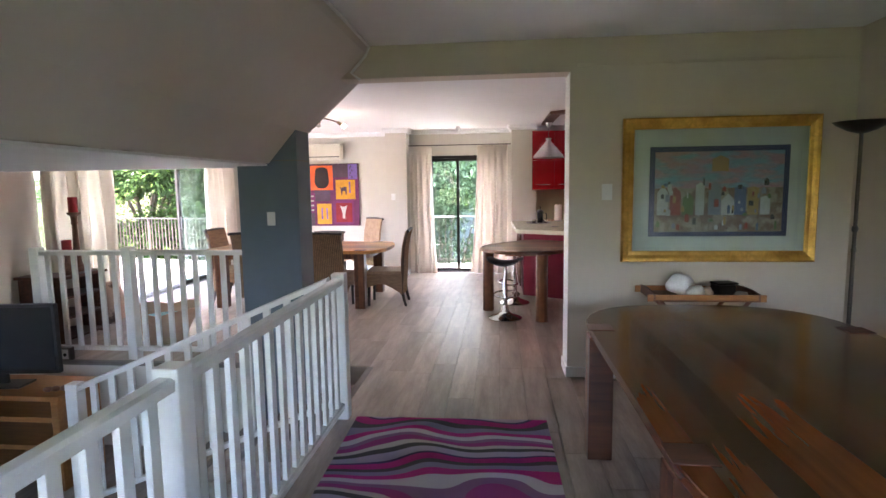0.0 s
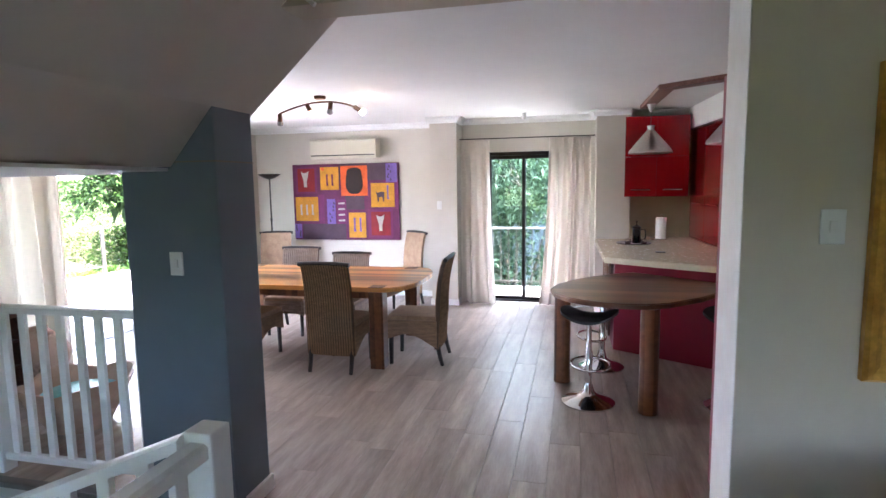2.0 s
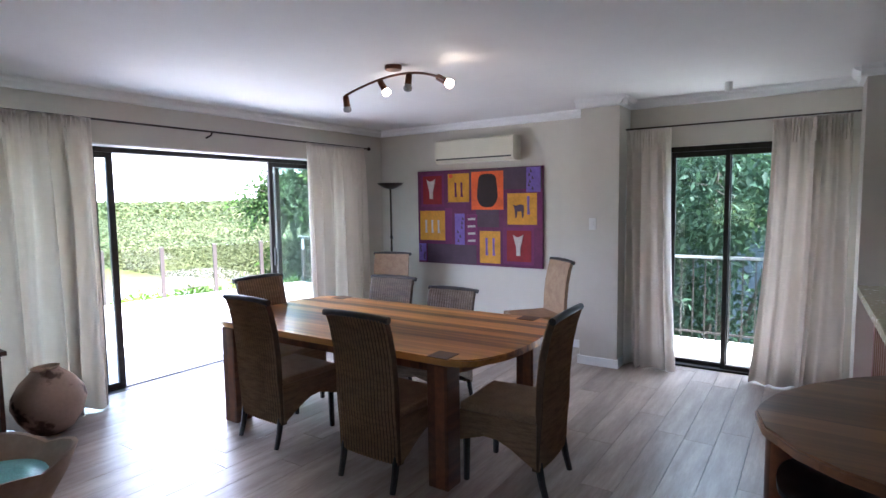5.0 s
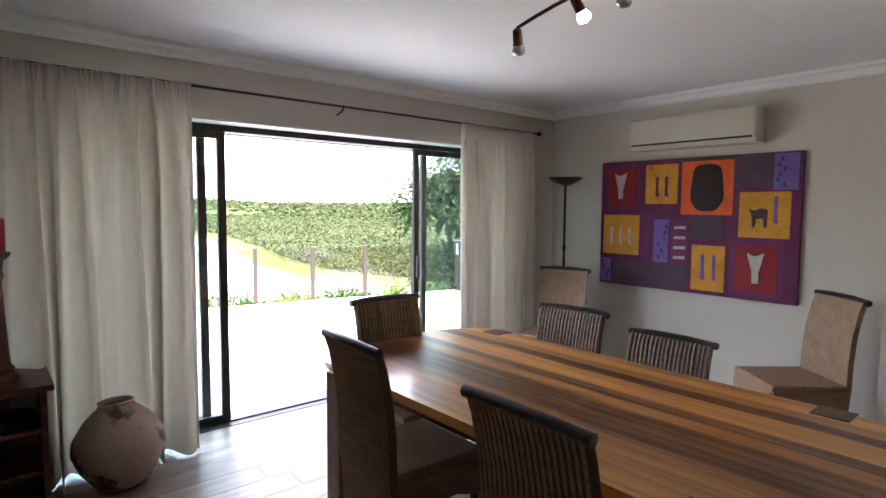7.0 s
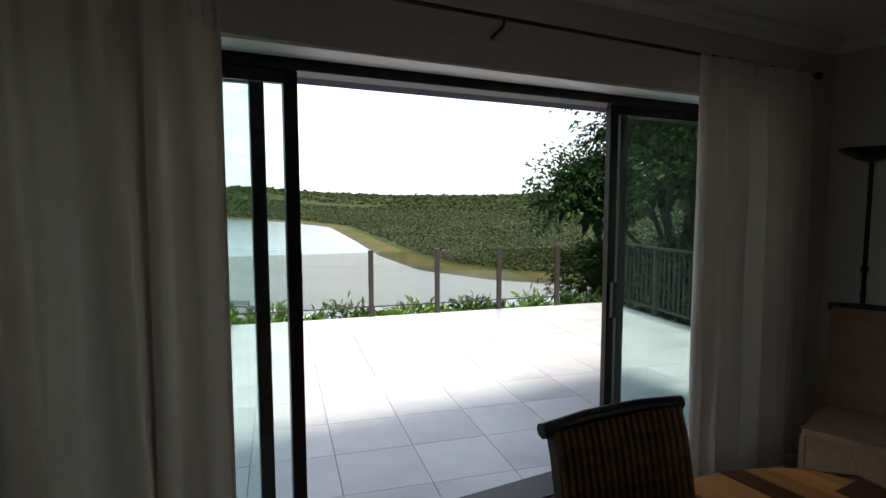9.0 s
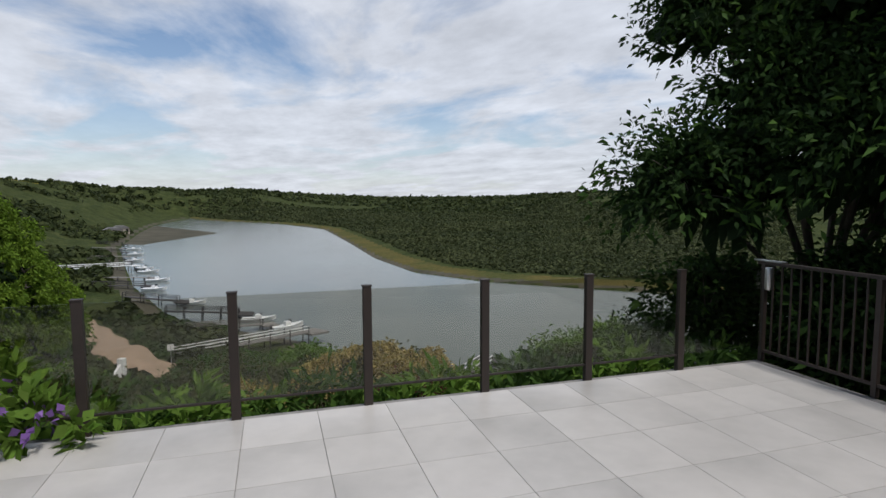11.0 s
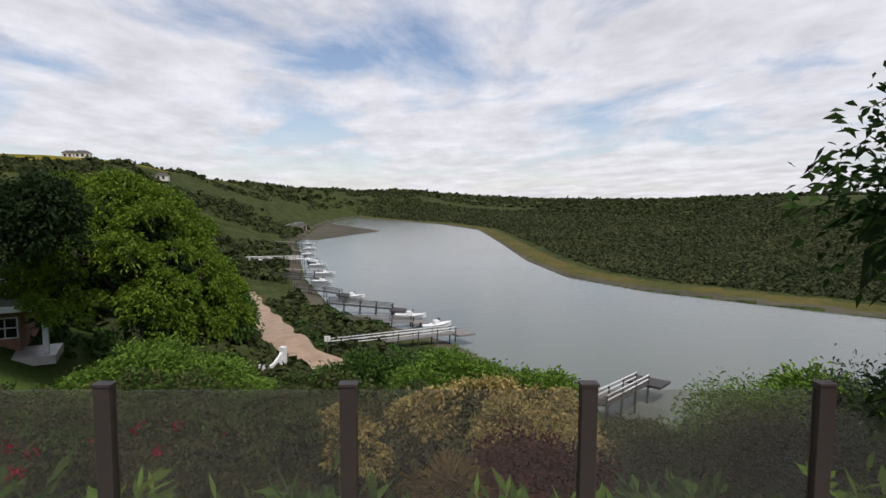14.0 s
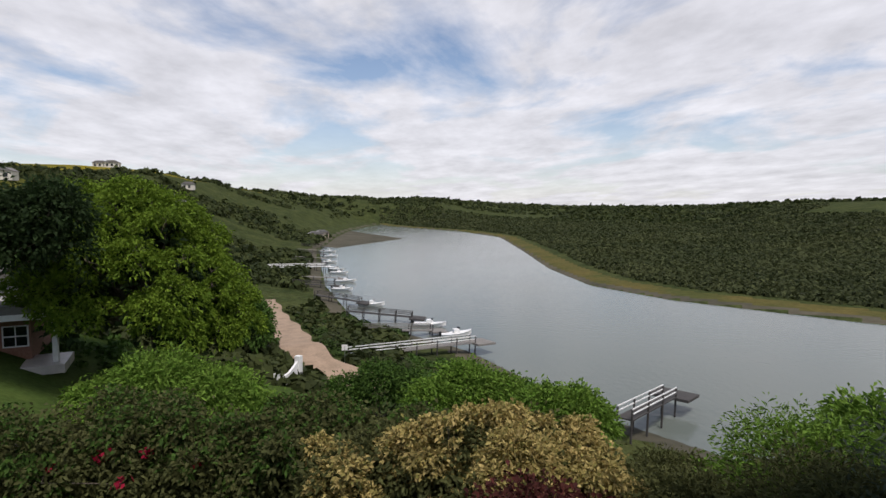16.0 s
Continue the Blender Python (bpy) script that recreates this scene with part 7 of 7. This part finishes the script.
for k, (x, y) in enumerate(((-160, 3), (-176, 4), (-228, -3), (-248, -4), (-270, -5), (-292, -6), (-320, -6))):
    jetty("small far timber jetty", (x, y - 7), (x - 1, y + 4), 1.4, GREYWOOD if k % 2 else DARKWOOD, -18.2, k % 2 == 0)


def boat(x, y, turn, size, label):
    t = thing("boat", label, "boat", pose(x, y, -20.0, 0, 0, turn), "moored boats")
    bm = bmesh.new()
    rings = []
    for u, w, z in ((-0.5, 0.85, 0.0), (-0.2, 1.0, 0.0), (0.15, 0.9, 0.04), (0.38, 0.5, 0.12), (0.5, 0.05, 0.2)):
        rings.append([bm.verts.new((u * size, w * size * 0.2 * s, h + z * size * 0.4)) for s, h in ((-0.6, -0.15), (-1.0, 0.55), (-0.85, 0.55), (0.85, 0.55), (1.0, 0.55), (0.6, -0.15))])
    for r0, r1 in zip(rings, rings[1:]):
        for k in range(6):
            bm.faces.new((r0[k], r0[(k + 1) % 6], r1[(k + 1) % 6], r1[k]))
    bm.faces.new(rings[0][::-1])
    bm.faces.new(rings[-1])
    part("hull", bm, WHITE, t)
    part("console", box_bm(-0.1 * size, 0.08 * size, -0.09 * size, 0.09 * size, 0.5, 1.25, 0.05), WHITE, t)
    part("screen", box_bm(0.06 * size, 0.09 * size, -0.08 * size, 0.08 * size, 1.2, 1.6), SCREEN, t)
    part("motor", box_bm(-0.57 * size, -0.49 * size, -0.1, 0.1, 0.2, 1.0, 0.04), BLACK, t)


boat(-108.5, 24.8, 70, 6.0, "white motor boat moored at the jetty")
boat(-100.0, 28.0, 100, 5.5, "small white motor boat moored at the jetty")
boat(-132, 15.5, 80, 5.5, "dark-decked boat at the floating stage")
for x, y, a in ((-157, 9, 60), (-174, 10, 80), (-196, 8, 75), (-206, 7, 60), (-235, 4, 70), (-262, 4, 80), (-290, 3, 70)):
    boat(x, y, a, 6.0, "white boat moored far along the bank")
bm = prism([(-320, 6), (-360, 26), (-410, 52), (-450, 44), (-500, 30), (-560, 18), (-520, 0), (-420, -8), (-340, -6)], -20.4, -19.93)
structure("sandbank", bm, MUD, "muddy sandbank showing above the water", "sandbank")

# ---- floor boards and terrace tiles ----
board_me = {}
for width, length in ((0.19, 1.28), (0.19, 0.72)):
    board_me[length] = mesh_of("board", box_bm(-width / 2 + 0.0012, width / 2 - 0.0012, -length / 2 + 0.001, length / 2 - 0.001, -0.012, 0.0, 0.0012), PLANK)
rnd = random.Random(12)
count = 0
rest = bmesh.new()
x = -4.84 + 0.095
while x < 3.6:
    y0, y1 = (4.20, 9.80) if (x < -0.68 or x > HX) else (-1.0, 9.80)
    if x > 1.0:
        y0, y1 = (y0, 4.03) if x < HX else (20, 20)
    y = y0 - rnd.uniform(0, 1.2)
    while y < y1:
        ln = 1.28
        a, b = max(y, y0), min(y + ln, y1)
        if b - a > 0.15:
            if b - a > 1.27 and count < 330:
                part("floor_board", board_me[1.28], PLANK, floor, at=Matrix.Translation((x, (a + b) / 2, 0)))
                count += 1
            else:
                box_bm(x - 0.0938, x + 0.0938, a + 0.001, b - 0.001, -0.012, 0.0, 0, rest)
        y += ln
    x += 0.19
PLANK_REST = material("greyed_oak_laminate_cut", (0.235, 0.175, 0.135), (0.40, 0.325, 0.27), rough=0.36, scale=2.2, stretch=(7, 0.9, 7), low=0.3, high=0.7, grain=0.10, each=0.16, island=True, bump=0.0004, bump_scale=30)
tagged(part("cut_boards", rest, PLANK_REST, floor), kind="stuff")
rest = bmesh.new()
box_bm(1.03, 3.6, 4.24, 9.44, -0.012, 0.0, 0, rest)
box_bm(1.0, HX, -3.0, -1.0, -0.012, 0.0, 0, rest)
box_bm(-0.6, 1.0, -3.0, -1.0, -0.012, 0.0, 0, rest)
tagged(part("plain_boards", rest, PLANK_REST, floor), kind="stuff")

TS = 0.53
tile_me = mesh_of("tile", box_bm(-TS / 2 + 0.0018, TS / 2 - 0.0018, -TS / 2 + 0.0018, TS / 2 - 0.0018, -0.012, 0.0, 0.001), TILE)
edge = bmesh.new()


def clipped(poly, axis, limit, keep_below):
    """The part of a flat polygon on one side of a line along x or y."""
    out = []
    for p, q in zip(poly, poly[1:] + poly[:1]):
        inside_p, inside_q = (p[axis] <= limit) == keep_below, (q[axis] <= limit) == keep_below
        if inside_p:
            out.append(p)
        if inside_p != inside_q:
            k = (limit - p[axis]) / (q[axis] - p[axis])
            out.append(p.lerp(q, k))
    return out


for i in range(-17, 12):
    for j in range(13):
        s, w = (i + 0.5) * TS - 0.02, (j + 0.5) * TS + 0.02
        p = terrace_point(s, w)
        h = TS / 2 - 0.0018
        corners = [terrace_point(s + a * h, w + b * h) for a, b in ((-1, -1), (1, -1), (1, 1), (-1, 1))]
        if s > 5.85 or p.y < -2.9:
            continue
        if max(c.x for c in corners) <= -4.91:
            part("tile", tile_me, TILE, terrace, at=Matrix.Translation(p) @ turn @ Matrix.Rotation(rnd.choice((0, 1, 2, 3)) * math.pi / 2, 4, "Z"))
        elif min(c.x for c in corners) < -4.95:
            cut = clipped(corners, 0, -4.91, True)
            if len(cut) > 2:
                prism([(c.x, c.y) for c in cut], TZ - 0.012, TZ, edge)
tagged(part("cut_tiles", edge, TILE, terrace), kind="stuff")
